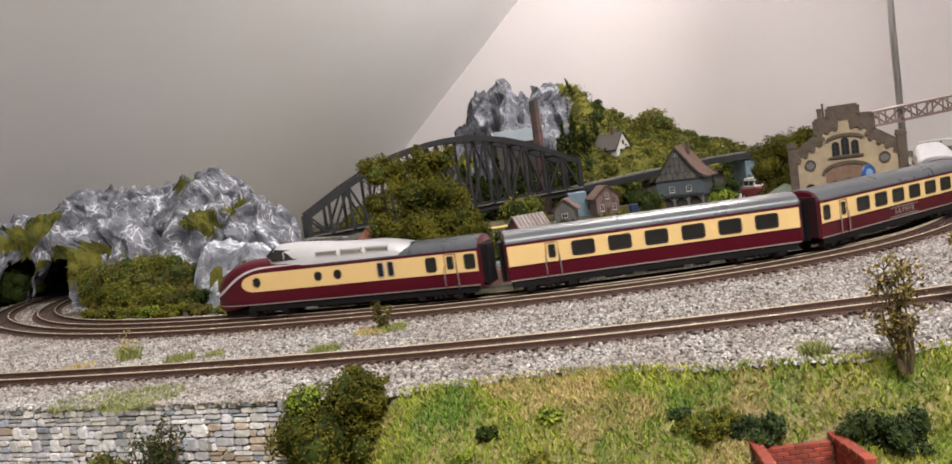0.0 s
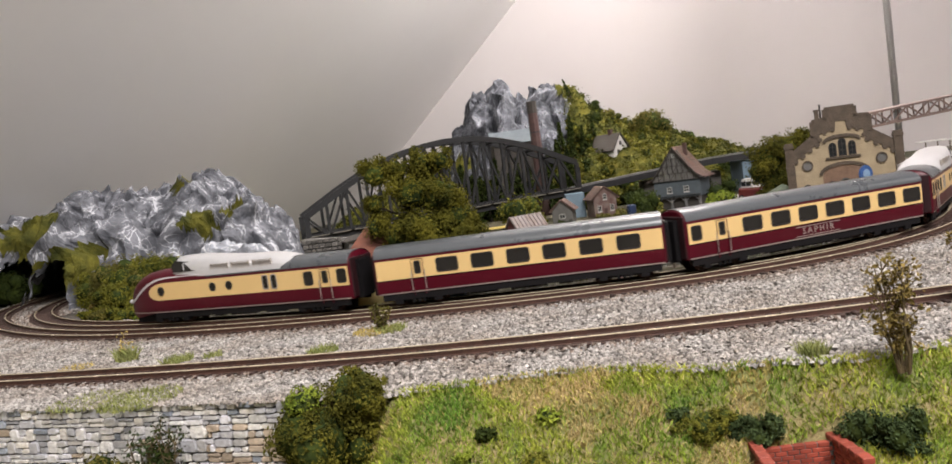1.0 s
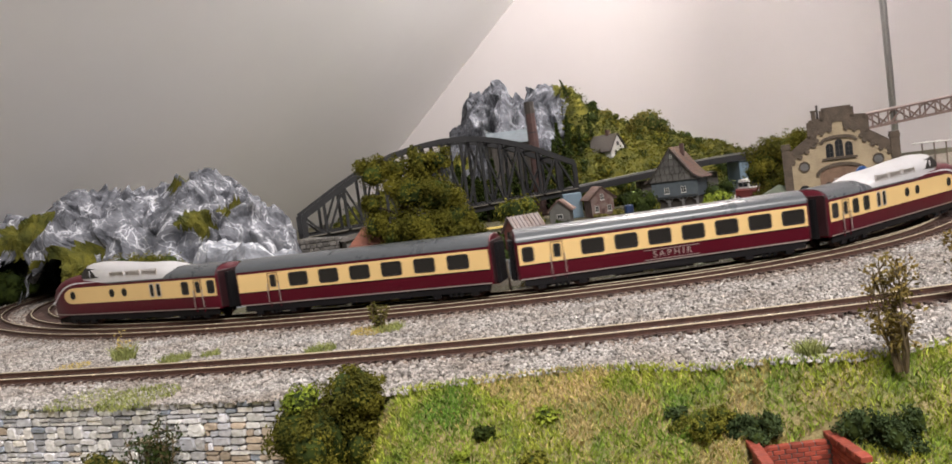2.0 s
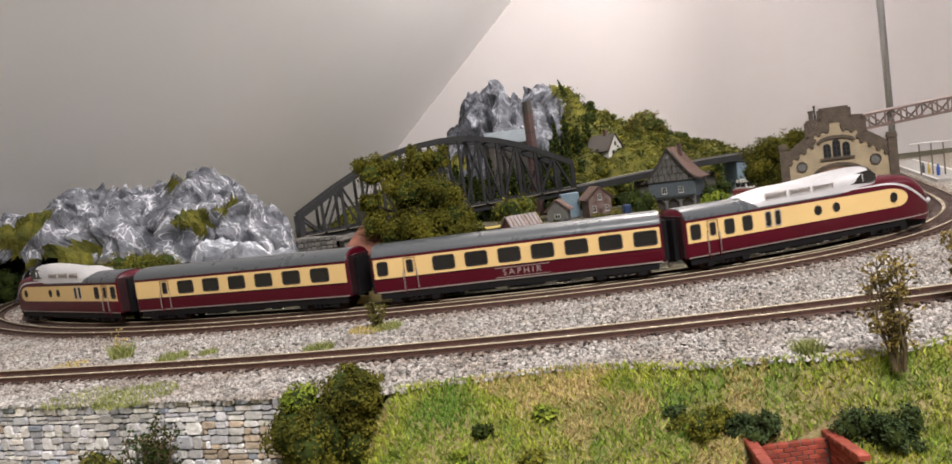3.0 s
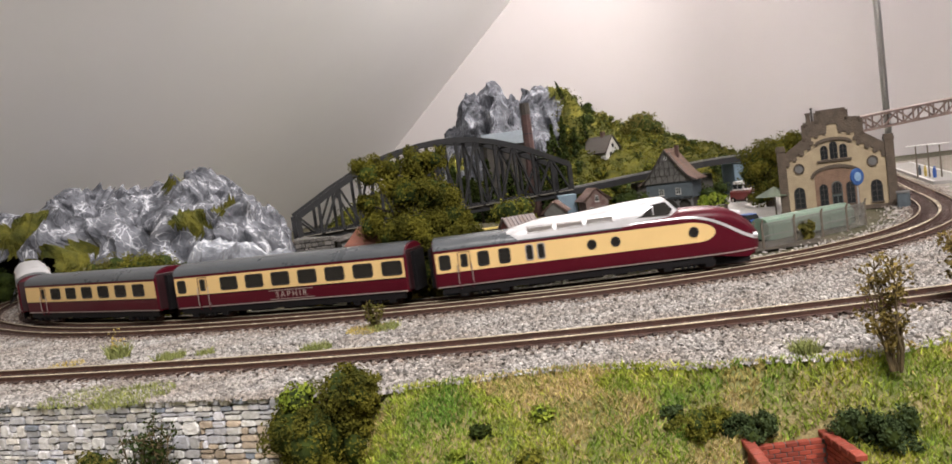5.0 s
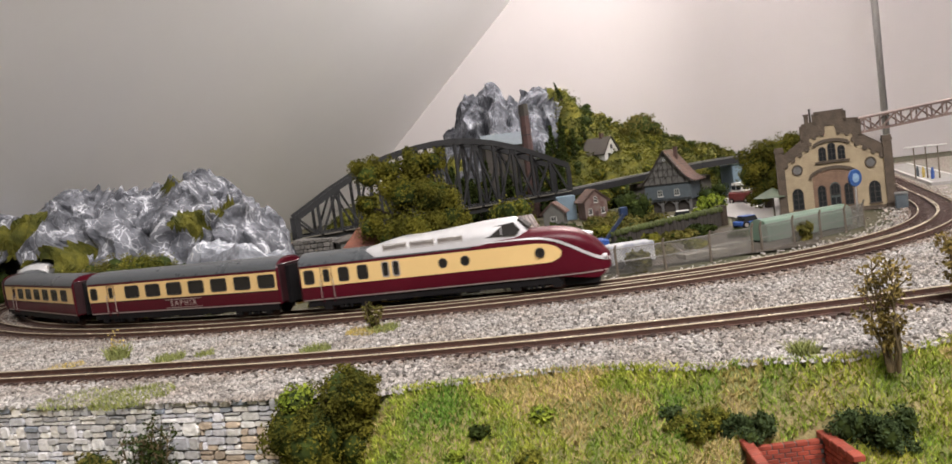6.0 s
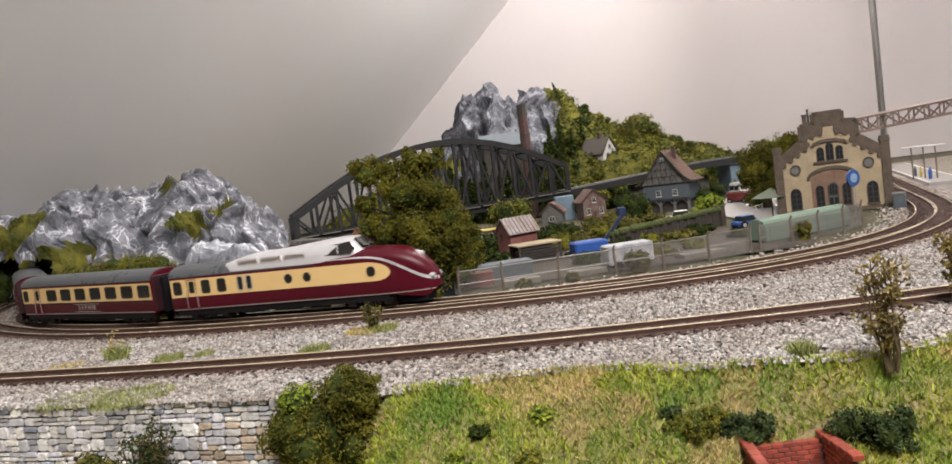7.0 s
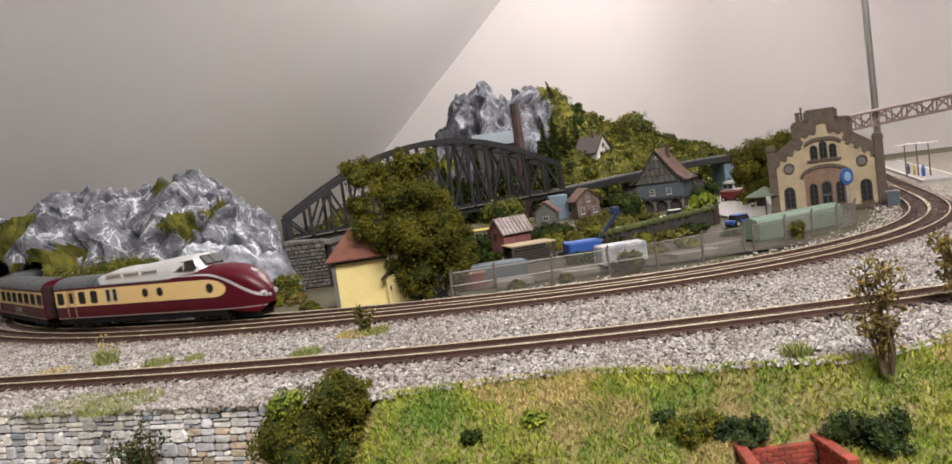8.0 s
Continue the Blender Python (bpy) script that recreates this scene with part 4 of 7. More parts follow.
for i in range(170):
    rng = random.Random(100 + i)
    hx, hy = rng.uniform(-0.1, 0.56), rng.uniform(1.42, 1.74)
    bush("bush", "small dark green flocked bush on the mountain slope", hx, hy, hill_z(hx, hy) - 0.004, rng.uniform(0.010, 0.026), rng.choice([M_LEAF_DARK, M_LEAF_TREE, M_LEAF_DARK, M_LEAF_TREE, M_LEAF]), 1200 + i, 520, 0.0030, 0.85, 5, "bushes on the slope")
for i, (hx, hy, hh, ln) in enumerate([(0.235, 1.78, 0.042, -18), (0.17, 1.60, 0.07, 0), (0.20, 1.58, 0.075, 0), (0.225, 1.60, 0.07, 0), (0.185, 1.64, 0.08, 0), (0.25, 1.62, 0.06, 0), (0.15, 1.62, 0.06, 0), (0.21, 1.66, 0.075, 0),
                                      (-0.03, 1.62, 0.075, 0), (0.0, 1.60, 0.07, 0), (0.04, 1.58, 0.07, 0), (-0.07, 1.62, 0.08, 0), (0.08, 1.60, 0.06, 0)]):
    conifer(hx, hy, hill_z(hx, hy) - 0.004 if i else 0.225, hh, 300 + i, ln)
for i, (hx, hy, hz, r_) in enumerate([(0.31, 1.78, 0.150, 0.022), (0.285, 1.79, 0.178, 0.014), (0.39, 1.70, 0.125, 0.034), (0.42, 1.70, 0.080, 0.026), (0.37, 1.70, 0.13, 0.024), (0.46, 1.66, 0.055, 0.022), (0.52, 1.62, 0.03, 0.018)]):
    tree("tree", "small leafy deciduous model tree on the slope", hx, hy, hz - 0.02, 0.05, [(0, 0, 0.035, r_, 0.9), (r_ * 0.7, 0, 0.028, r_ * 0.6, 0.9), (-r_ * 0.7, 0.005, 0.03, r_ * 0.6, 0.9), (0.004, -0.004, 0.045, r_ * 0.6, 0.9)], M_LEAF_DARK if i % 2 else M_LEAF_BROWN, 320 + i, 900, 0.0034, 0.002, "trees on the slope")

for i in range(16):
    rng = random.Random(700 + i)
    hx, hy = -0.10 + 0.018 * i + rng.uniform(-0.006, 0.006), rng.uniform(1.42, 1.50)
    conifer(hx, hy, -0.006, rng.uniform(0.07, 0.125), 710 + i)

# ---- trees in the yard ----
tree("tree", "big olive green leafy model tree beside the track", -0.024, 0.631, -0.005, 0.11,
     [(-0.053, 0, 0.104, 0.0135, 1), (-0.036, 0.004, 0.105, 0.012, 1), (-0.016, 0, 0.108, 0.0135, 1), (-0.001, 0.003, 0.109, 0.0105, 1), (-0.024, -0.006, 0.086, 0.0185, 1), (-0.005, -0.004, 0.081, 0.0185, 1),
      (0.008, 0, 0.064, 0.016, 1), (-0.057, 0.004, 0.080, 0.0095, 1), (-0.056, 0.0, 0.063, 0.0125, 1), (-0.040, -0.004, 0.053, 0.0155, 1), (-0.019, -0.010, 0.053, 0.022, 1), (0.006, -0.004, 0.042, 0.0185, 1),
      (0.021, 0.002, 0.030, 0.012, 1), (0.016, 0, 0.048, 0.012, 1), (-0.024, -0.002, 0.029, 0.0150, 1), (-0.013, -0.008, 0.025, 0.0195, 1), (0.010, -0.002, 0.019, 0.0125, 1), (-0.020, 0.0, 0.014, 0.011, 1), (-0.016, -0.002, 0.008, 0.011, 1), (-0.013, -0.002, 0.010, 0.012, 1), (-0.001, 0, 0.009, 0.0105, 1), (0.008, 0.004, 0.007, 0.008, 1)],
     M_LEAF_TREE, 60, 60000, 0.0011, 0.004)
tree("tree", "dense rounded green model tree behind the gable house", 0.385, 1.02, -0.005, 0.085,
     [(-0.005, 0, 0.062, 0.026, 1), (0.02, 0, 0.07, 0.026, 0.9), (-0.018, 0, 0.045, 0.022, 1), (0.0, 0, 0.03, 0.02, 1), (0.04, 0, 0.072, 0.02, 1), (-0.012, 0, 0.015, 0.014, 1)], M_LEAF_TREE, 61, 14000, 0.0016, 0.004)


# ---- grass, tufts and bushes in front ----
M_GRASS = mat("static_grass", (0.42, 0.42, 0.06), 0.85, second=(0.14, 0.25, 0.035), scale=30, island=0.45, spec=0.15)
M_STRAW = mat("straw_grass", (0.58, 0.44, 0.22), 0.9, second=(0.36, 0.31, 0.09), scale=30, island=0.3, spec=0.15)


def blades(rng, pos, hmin, hmax, width, lean):
    n = len(pos)
    a = rng.uniform(0, 2 * math.pi, n)
    w = np.stack([np.cos(a), np.sin(a), 0 * a], 1) * width
    h = rng.uniform(hmin, hmax, n)[:, None]
    d = rng.normal(size=(n, 3)) * lean
    d[:, 2] = 1
    tip = pos + d * h
    mid = pos + d * h * 0.5 * np.array([0.7, 0.7, 1.05])
    v = np.stack([pos - w, pos + w, mid + w * 0.7, tip, mid - w * 0.7], 1).reshape(-1, 3)
    k = np.arange(n)[:, None] * 5
    return v, (k + np.array([[0, 1, 2, 3, 4]]))


def grass_patch(name, label, seed, n, region, hmin, hmax, material, parent=None, lean=0.5, width=0.00038):
    rng = np.random.default_rng(seed)
    pts = []
    while len(pts) < n:
        x, y = region(rng)
        if x is not None:
            pts.append((x, y, ground_z(x, y) - 0.0004))
    v, f_ = blades(rng, np.array(pts), hmin, hmax, width, lean)
    ob = part(name, raw_mesh(name, v, f_, material), None, parent)
    return tagged(ob, label, "grass", kind="stuff") if parent is None else ob


def slope_region(kind):
    def pick(rng):
        x = rng.uniform(-0.085, 0.30)
        y = front_edge(x) + 0.004 - rng.uniform(0, 0.15) ** 1.1
        q = noise.noise(Vector((x * 17, y * 24, 7))) + 0.35 * noise.noise(Vector((x * 70, y * 70, 2)))
        straw = q > 0.10 + 0.12 * (x < 0.05)
        if kind == "straw":
            return (x, y) if straw or rng.uniform() < 0.12 else (None, None)
        return (x, y) if not straw or rng.uniform() < 0.25 else (None, None)
    return pick


grass_patch("grass", "bright green static grass on the slope", 70, 66000, slope_region("green"), 0.0015, 0.0042, M_GRASS)
grass_patch("dry_grass", "straw yellow static grass between the green", 71, 40000, slope_region("straw"), 0.0014, 0.0034, M_STRAW)


M_TUFT = mat("faded_tuft", (0.34, 0.35, 0.13), 0.9, second=(0.17, 0.20, 0.06), scale=120, island=0.35, spec=0.1)


def tuft(x, y, r, h, n, material, seed, label, flowers=None):
    th = thing("grass_tuft", label, "grass tuft", group="tufts in the ballast")
    rng = np.random.default_rng(seed)
    d, a = r * np.sqrt(rng.uniform(0, 1, n)), rng.uniform(0, 6.28, n)
    p = np.stack([x + d * np.cos(a), y + d * np.sin(a), np.full(n, -0.0045)], 1)
    v, f_ = blades(rng, p, h * 0.4, h, 0.0003, 0.45)
    part("turf", raw_mesh("turf", v, f_, material), None, th)
    if flowers:
        q = np.stack([x + rng.normal(0, r * 0.35, 34), y + rng.normal(0, r * 0.3, 34), rng.uniform(0.003, h * 1.25, 34)], 1)
        v, f_ = leaf_quads(rng, q, 0.0011)
        part("flower_cluster", raw_mesh("flower_cluster", v, f_, flowers), None, th)
    return th


M_YELLOW = mat("yellow_flock", (0.55, 0.42, 0.12), 0.9, var=0.3, scale=200, island=0.3)
tuft(-0.25, 0.532, 0.007, 0.013, 300, M_TUFT, 80, "weed with yellow flowers growing in the ballast", M_YELLOW)
for i, (x, y, r, h, n, mt) in enumerate([(-0.205, 0.505, 0.010, 0.006, 340, M_TUFT), (-0.182, 0.505, 0.006, 0.005, 160, M_TUFT), (-0.103, 0.47, 0.009, 0.006, 300, M_TUFT), (0.132, 0.328, 0.006, 0.007, 260, M_TUFT),
                                         (-0.285, 0.53, 0.012, 0.003, 260, M_YELLOW), (-0.078, 0.513, 0.014, 0.004, 420, M_YELLOW), (-0.066, 0.51, 0.01, 0.006, 260, M_TUFT), (-0.36, 0.55, 0.009, 0.005, 160, M_TUFT), (0.24, 0.36, 0.012, 0.007, 300, M_TUFT), (0.262, 0.37, 0.012, 0.007, 300, M_TUFT)]):
    tuft(x, y, r, h, n, mt, 90 + i, "yellow dry moss patch on the ballast" if mt is M_YELLOW else "short green grass tuft in the ballast")
tuft(-0.19, 0.412, 0.022, 0.004, 900, M_TUFT, 111, "thin green moss at the top of the stone wall")
tuft(-0.225, 0.425, 0.02, 0.003, 500, M_TUFT, 112, "thin green moss at the top of the stone wall")


def twiggy(name, label, x, y, z, h, stems, spread, material, seed, leaves, size=0.0013, low=0.15):
    """A tall weed: several thin bent stems with side twigs and small leaves."""
    th = thing(name, label, "plant", pose(x, y, z))
    rng = random.Random(seed)
    nr = np.random.default_rng(seed)
    pos = []
    for _ in range(stems):
        bm = bmesh.new()
        a = Vector((rng.uniform(-1, 1) * spread * 0.22, rng.uniform(-1, 1) * spread * 0.22, -0.003))
        d = Vector((rng.uniform(-1, 1) * spread, rng.uniform(-1, 1) * spread * 0.6, h * rng.uniform(0.75, 1.05)))
        p = a
        for k in range(5):
            q = a + d * ((k + 1) / 5) + Vector((rng.uniform(-1, 1), rng.uniform(-1, 1), 0)) * h * 0.02
            add_tube(bm, p, q, 0.0007 * (1 - k * 0.15), 0.0007 * (1 - (k + 1) * 0.15), 6)
            if (k + 1) / 5 > low:
                for _ in range(4):
                    e = p.lerp(q, rng.random()) + Vector((rng.uniform(-1, 1), rng.uniform(-1, 1), rng.uniform(0, 0.8))) * h * 0.10
                    add_tube(bm, p.lerp(q, 0.5), e, 0.0003, 0.0002, 5)
                    for _ in range(leaves):
                        pos.append(e + Vector((rng.gauss(0, 1), rng.gauss(0, 1), rng.gauss(0, 1))) * h * 0.028)
            p = q
        part("stem", bm, M_STEM, th)
    v, f_ = leaf_quads(nr, np.array([tuple(p) for p in pos]), size)
    part("foliage", raw_mesh("foliage", v, f_, material), None, th)
    return th


twiggy("tall_weed", "tall dry brown weed with several stems on the grass edge", 0.1565, 0.302, -0.006, 0.048, 7, 0.0085, M_DRY, 121, 8, 0.0011, 0.35)
twiggy("tall_weed", "tall dry brown weed beside the front track", 0.232, 0.372, -0.006, 0.040, 6, 0.012, M_DRY, 122, 12, 0.0013, 0.3)
twiggy("tall_weed", "small green weed with thin stems in the ballast", -0.073, 0.515, -0.006, 0.025, 6, 0.007, M_LEAF_BROWN, 123, 5, 0.0011)
bush("bush", "dense dark brownish green bush at the end of the stone wall", -0.082, 0.362, -0.038, 0.026, M_LEAF_TREE, 130, 16000, 0.0009, 1.1, 12, "", 1.1)
bush("bush", "bright green bush tip on the stone wall", -0.092, 0.362, -0.012, 0.012, M_LEAF_BRIGHT, 131, 800, 0.0011, 1.0, 5)
bush("bush", "dark bush on the grass bank", -0.064, 0.366, -0.022, 0.018, M_LEAF_TREE, 132, 9000, 0.0009, 1.1, 10, "", 1.1)
bush("bush", "blue green shrub beside the brick portal", 0.143, 0.297, -0.041, 0.0135, M_LEAF_BLUE, 133, 6500, 0.0008, 1.2, 12, "", 1.35)
bush("bush", "dark green shrub on the grass bank", 0.098, 0.311, -0.030, 0.0085, M_LEAF_BLUE, 134, 4200, 0.0007, 0.9, 11, "", 1.5)
bush("bush", "olive green shrub on the grass bank", 0.081, 0.314, -0.028, 0.0105, M_LEAF, 135, 4200, 0.0007, 0.9, 11, "", 1.5)
twiggy("climbing_plant", "thin green plant climbing the stone wall", -0.183, 0.388, -0.052, 0.040, 7, 0.012, M_LEAF_BLUE, 136, 6, 0.0011, 0.1)
twiggy("climbing_plant", "thin dark green plant climbing the stone wall", -0.168, 0.384, -0.052, 0.044, 6, 0.008, M_LEAF_DARK, 137, 6, 0.0011, 0.1)
bush("bush", "olive bush at the foot of the stone wall", -0.205, 0.39, -0.052, 0.018, M_LEAF_BROWN, 138, 1200, 0.0012, 1.0, 6)


for i in range(16):
    rng = random.Random(900 + i)
    bx = rng.uniform(-0.03, 0.2)
    by = front_edge(bx) - rng.uniform(0.008, 0.045)
    if abs(bx - 0.1105) < 0.024 and by < 0.308:
        continue
    bush("low_bush", "low mossy green clump in the grass bank", bx, by, ground_z(bx, by) - 0.002, rng.uniform(0.004, 0.008), rng.choice([M_LEAF, M_LEAF_BRIGHT, M_LEAF_DARK, M_LEAF_BLUE]), 920 + i, 420, 0.0011, 0.6, 6, "clumps in the grass")


# ---- ballast ----
def ballast():
    rng = np.random.default_rng(7)
    n = 120000
    x = rng.uniform(-0.62, 0.60, n)
    y = np.array([front_edge(a) for a in x]) + rng.uniform(0.0, 1.0, n) ** 1.15 * 0.30 - 0.002
    keep = (y < 0.86)
    qb = LINE_A.q
    back = np.interp(x, qb[60:420, 0], qb[60:420, 1]) + 0.035
    keep &= (y < back) & (x > -0.60)
    x, y = x[keep], y[keep]
    n = len(x)
    ico = np.array([(-1, -0.8, -0.5), (1, -0.9, -0.4), (0.8, 1, -0.5), (-0.9, 0.8, -0.4), (-0.5, -0.6, 0.6), (0.6, -0.4, 0.8), (0.4, 0.6, 0.6), (-0.6, 0.5, 0.75)])
    size = rng.uniform(0.0006, 0.0014, n)
    a = rng.uniform(0, 6.28, n)
    tilt = rng.normal(0, 0.5, n)
    v = ico[None] * (1 + rng.normal(0, 0.22, (n, 8, 3)))
    v *= np.stack([np.ones(n), rng.uniform(0.6, 1, n), rng.uniform(0.5, 0.95, n)], 1)[:, None, :]
    ct, st = np.cos(tilt)[:, None], np.sin(tilt)[:, None]
    v = np.stack([v[..., 0], v[..., 1] * ct - v[..., 2] * st, v[..., 1] * st + v[..., 2] * ct], -1)
    ca, sa = np.cos(a)[:, None], np.sin(a)[:, None]
    v = np.stack([v[..., 0] * ca - v[..., 1] * sa, v[..., 0] * sa + v[..., 1] * ca, v[..., 2]], -1) * size[:, None, None]
    z = np.full(n, -0.0042) + rng.uniform(-0.0004, 0.0004, n)
    v += np.stack([x, y, z], 1)[:, None, :]
    q = np.array([(0, 3, 2, 1), (4, 5, 6, 7), (0, 1, 5, 4), (1, 2, 6, 5), (2, 3, 7, 6), (3, 0, 4, 7)])
    # the same stone lies on along both curves
    more = []
    for line, s0, s1 in ((LINE_A, 0.30, 0.95), (LINE_B, 0.20, 0.85), (LINE_A, 1.55, 2.25), (LINE_B, 1.45, 2.15)):
        ss, oo = rng.uniform(s0, s1, 9000), rng.normal(0, 0.017, 9000)
        c0 = np.stack([np.interp(ss, line.s, line.q[:, 0]), np.interp(ss, line.s, line.q[:, 1])], 1)
        c1 = np.stack([np.interp(ss + 0.004, line.s, line.q[:, 0]), np.interp(ss + 0.004, line.s, line.q[:, 1])], 1)
        tn = (c1 - c0) / np.linalg.norm(c1 - c0, axis=1)[:, None]
        more.append(c0 + np.stack([tn[:, 1], -tn[:, 0]], 1) * oo[:, None])
    more = np.concatenate(more)
    pick = rng.integers(0, n, len(more))
    v = np.concatenate([v, v[pick] - np.stack([x[pick], y[pick], 0 * x[pick]], 1)[:, None, :] * np.array([1, 1, 0]) + np.concatenate([more, 0 * more[:, :1]], 1)[:, None, :]])
    x, y = np.r_[x, more[:, 0]], np.r_[y, more[:, 1]]
    n = len(x)
    # stones close to the running rails are browned by brake and rail dust
    near = np.full(n, 9.0)
    for line in (LINE_A, LINE_B, LINE_C):
        for p in line.q[::3]:
            near = np.minimum(near, np.hypot(x - p[0], y - p[1]) * (1.0 if line is not LINE_C else 1.35))
    rusty = near + rng.normal(0, 0.006, n) < 0.021
    for sel, name, mt, label in ((~rusty, "ballast", M_STONECHIP, "pale grey and beige crushed stone ballast between the tracks"), (rusty, "rusty_ballast", M_CHIPRUST, "brown dusted crushed stone ballast along the rails")):
        k = int(sel.sum())
        fk = (np.arange(k)[:, None, None] * 8 + q[None]).reshape(-1, 4)
        tagged(part(name, raw_mesh(name, v[sel].reshape(-1, 3), fk, mt), None), label, "ballast", kind="stuff")
    # the bed under the loose stones
    bm = bmesh.new()
    xs = np.arange(-0.78, 0.9, 0.012)
    rows = []
    for a_ in xs:
        e = front_edge(a_) + 0.001
        b_ = float(np.interp(a_, qb[60:420, 0], qb[60:420, 1])) + 0.04
        b_ = max(b_, e + 0.05)
        rows.append([(a_, e + (b_ - e) * k / 24, -0.0052 - (0.004 if k == 0 else 0.0)) for k in range(25)])
    add_grid(bm, rows)
    bmesh.ops.recalc_face_normals(bm, faces=bm.faces[:])
    tagged(part("ballast_bed", bm, M_BALLAST, smooth=True), "grey gravel bed under the tracks", "ballast", kind="structure")


ballast()


# ---- the stone wall ----
def stone_wall():
    m = mat("wall_mortar", (0.13, 0.12, 0.125), 0.9, var=0.4, scale=200)
    p0, p1 = Vector((-0.40, 0.478, 0)), Vector((-0.088, 0.366, 0))
    d = (p1 - p0).normalized()
    nrm = Vector((d.y, -d.x, 0))
    L = (p1 - p0).length
    th = thing("wall_stone", "retaining wall of pale grey, beige and blueish squared stones", "wall", Matrix((( d.x, -nrm.x, 0, p0.x), (d.y, -nrm.y, 0, p0.y), (0, 0, 1, 0), (0, 0, 0, 1))), kind="structure")
    part("wall_core", box(0, L, 0.0012, 0.012, -0.06, -0.0045), m, th)
    rng = random.Random(5)
    tints = [(0.72, 0.70, 0.71), (0.78, 0.74, 0.71), (0.52, 0.52, 0.56), (0.40, 0.44, 0.52), (0.58, 0.47, 0.37), (0.84, 0.82, 0.80), (0.70, 0.69, 0.74)]
    mats = [mat("wall_stone_tint", t, 0.85, var=0.3, scale=260, bump=0.5, bump_scale=500, obrand=0.3) for t in tints]
    far = bmesh.new()

    def stone(x0, x1, z0, z1):
        """One rounded, slightly skewed stone; those past the near stretch are joined."""
        bm = far if x1 < 0.105 else bmesh.new()
        g = rng.uniform(0.00022, 0.00045)
        x0, x1, z0, z1 = x0 + g, min(x1, L) - g, z0 + g, z1 - g
        if x1 - x0 < 0.0009:
            return
        pr = rng.uniform(0.0001, 0.0011)
        cx, cz = min(x1 - x0, z1 - z0) * rng.uniform(0.12, 0.3), min(x1 - x0, z1 - z0) * rng.uniform(0.12, 0.3)
        o = [(x0 + cx, z0), (x1 - cx, z0), (x1, z0 + cz), (x1, z1 - cz), (x1 - cx, z1), (x0 + cx, z1), (x0, z1 - cz), (x0, z0 + cz)]
        o = [(p + rng.uniform(-0.00022, 0.00022), q + rng.uniform(-0.00022, 0.00022)) for p, q in o]
        mx, mz = (x0 + x1) / 2, (z0 + z1) / 2
        va = [bm.verts.new((mx + (p - mx) * 0.9, -pr, mz + (q - mz) * 0.88)) for p, q in o]
        vb = [bm.verts.new((p, 0.0002, q)) for p, q in o]
        vc = [bm.verts.new((p, 0.0016, q)) for p, q in o]
        bm.faces.new(va)
        for i in range(8):
            k = (i + 1) % 8
            bm.faces.new((va[k], va[i], vb[i], vb[k]))
            bm.faces.new((vb[k], vb[i], vc[i], vc[k]))
        if bm is not far:
            bmesh.ops.recalc_face_normals(bm, faces=bm.faces[:])
            tan_ = x0 > 0.262 and mz < -0.016
            part("stone", bm, rng.choices(mats, [6, 5, 4, 1.5, 0.8 if not tan_ else 16, 5, 4])[0], th)

    z = -0.0042
    while z > -0.055:
        h = rng.uniform(0.0046, 0.0074)
        x = -rng.uniform(0, 0.005)
        while x < L:
            w = rng.uniform(0.0048, 0.0115)
            k = rng.random()
            if x < 0:
                x += w
                continue
            if k < 0.34:
                stone(x, x + w, z - h, z)
            elif k < 0.70:
                q = h * rng.uniform(0.35, 0.65)
                stone(x, x + w, z - q, z)
                u = w * rng.uniform(0.35, 0.65)
                stone(x, x + u, z - h, z - q)
                stone(x + u, x + w, z - h, z - q)
            else:
                q = h * rng.uniform(0.35, 0.65)
                stone(x, x + w, z - q, z)
                stone(x, x + w, z - h, z - q)
            x += w
        z -= h
    bmesh.ops.recalc_face_normals(far, faces=far.faces[:])
    tagged(part("stones_far", far, mat("wall_stone_mixed", (0.68, 0.66, 0.66), 0.85, second=(0.42, 0.42, 0.46), scale=120, bump=0.5, bump_scale=500, island=0.3), th), kind="stuff")


stone_wall()


# ---- buildings ----
M_PLASTER = mat("cream_plaster", (0.40, 0.32, 0.205), 0.85, second=(0.30, 0.235, 0.15), scale=50, bump=0.3, bump_scale=500)
M_SANDSTONE = mat("brown_sandstone", (0.105, 0.078, 0.056), 0.85, var=0.35, scale=120, bump=0.4, bump_scale=500)
M_BRICKINFILL = mat("pinkish_brick_field", (0.22, 0.135, 0.09), 0.85, var=0.3, scale=160, bump=0.4, bump_scale=700)
M_DOORGREEN = mat("grey_green_door", (0.06, 0.075, 0.07), 0.6, var=0.2, scale=200)
M_DARKGLASS = mat("dark_panes", (0.02, 0.022, 0.024), 0.15)
M_WHITE = mat("white_paint", (0.58, 0.57, 0.54), 0.6, var=0.1, scale=150)
M_YELLOWWALL = mat("yellow_plaster", (0.80, 0.66, 0.28), 0.85, var=0.08, scale=80, bump=0.15, bump_scale=500)
M_REDTILE = mat("red_roof_tiles", (0.19, 0.065, 0.038), 0.75, var=0.35, scale=180, obrand=0.2)
M_GREYWALL = mat("grey_rendering", (0.16, 0.155, 0.15), 0.85, var=0.25, scale=90, bump=0.3, bump_scale=500)
M_BLUEGREY = mat("blue_grey_boards", (0.085, 0.105, 0.12), 0.75, var=0.25, scale=120)
M_TIMBER = mat("dark_timber", (0.05, 0.042, 0.035), 0.8, var=0.3, scale=200)
M_GABLEINFILL = mat("grey_gable_plaster", (0.13, 0.125, 0.115), 0.85, var=0.25, scale=120)
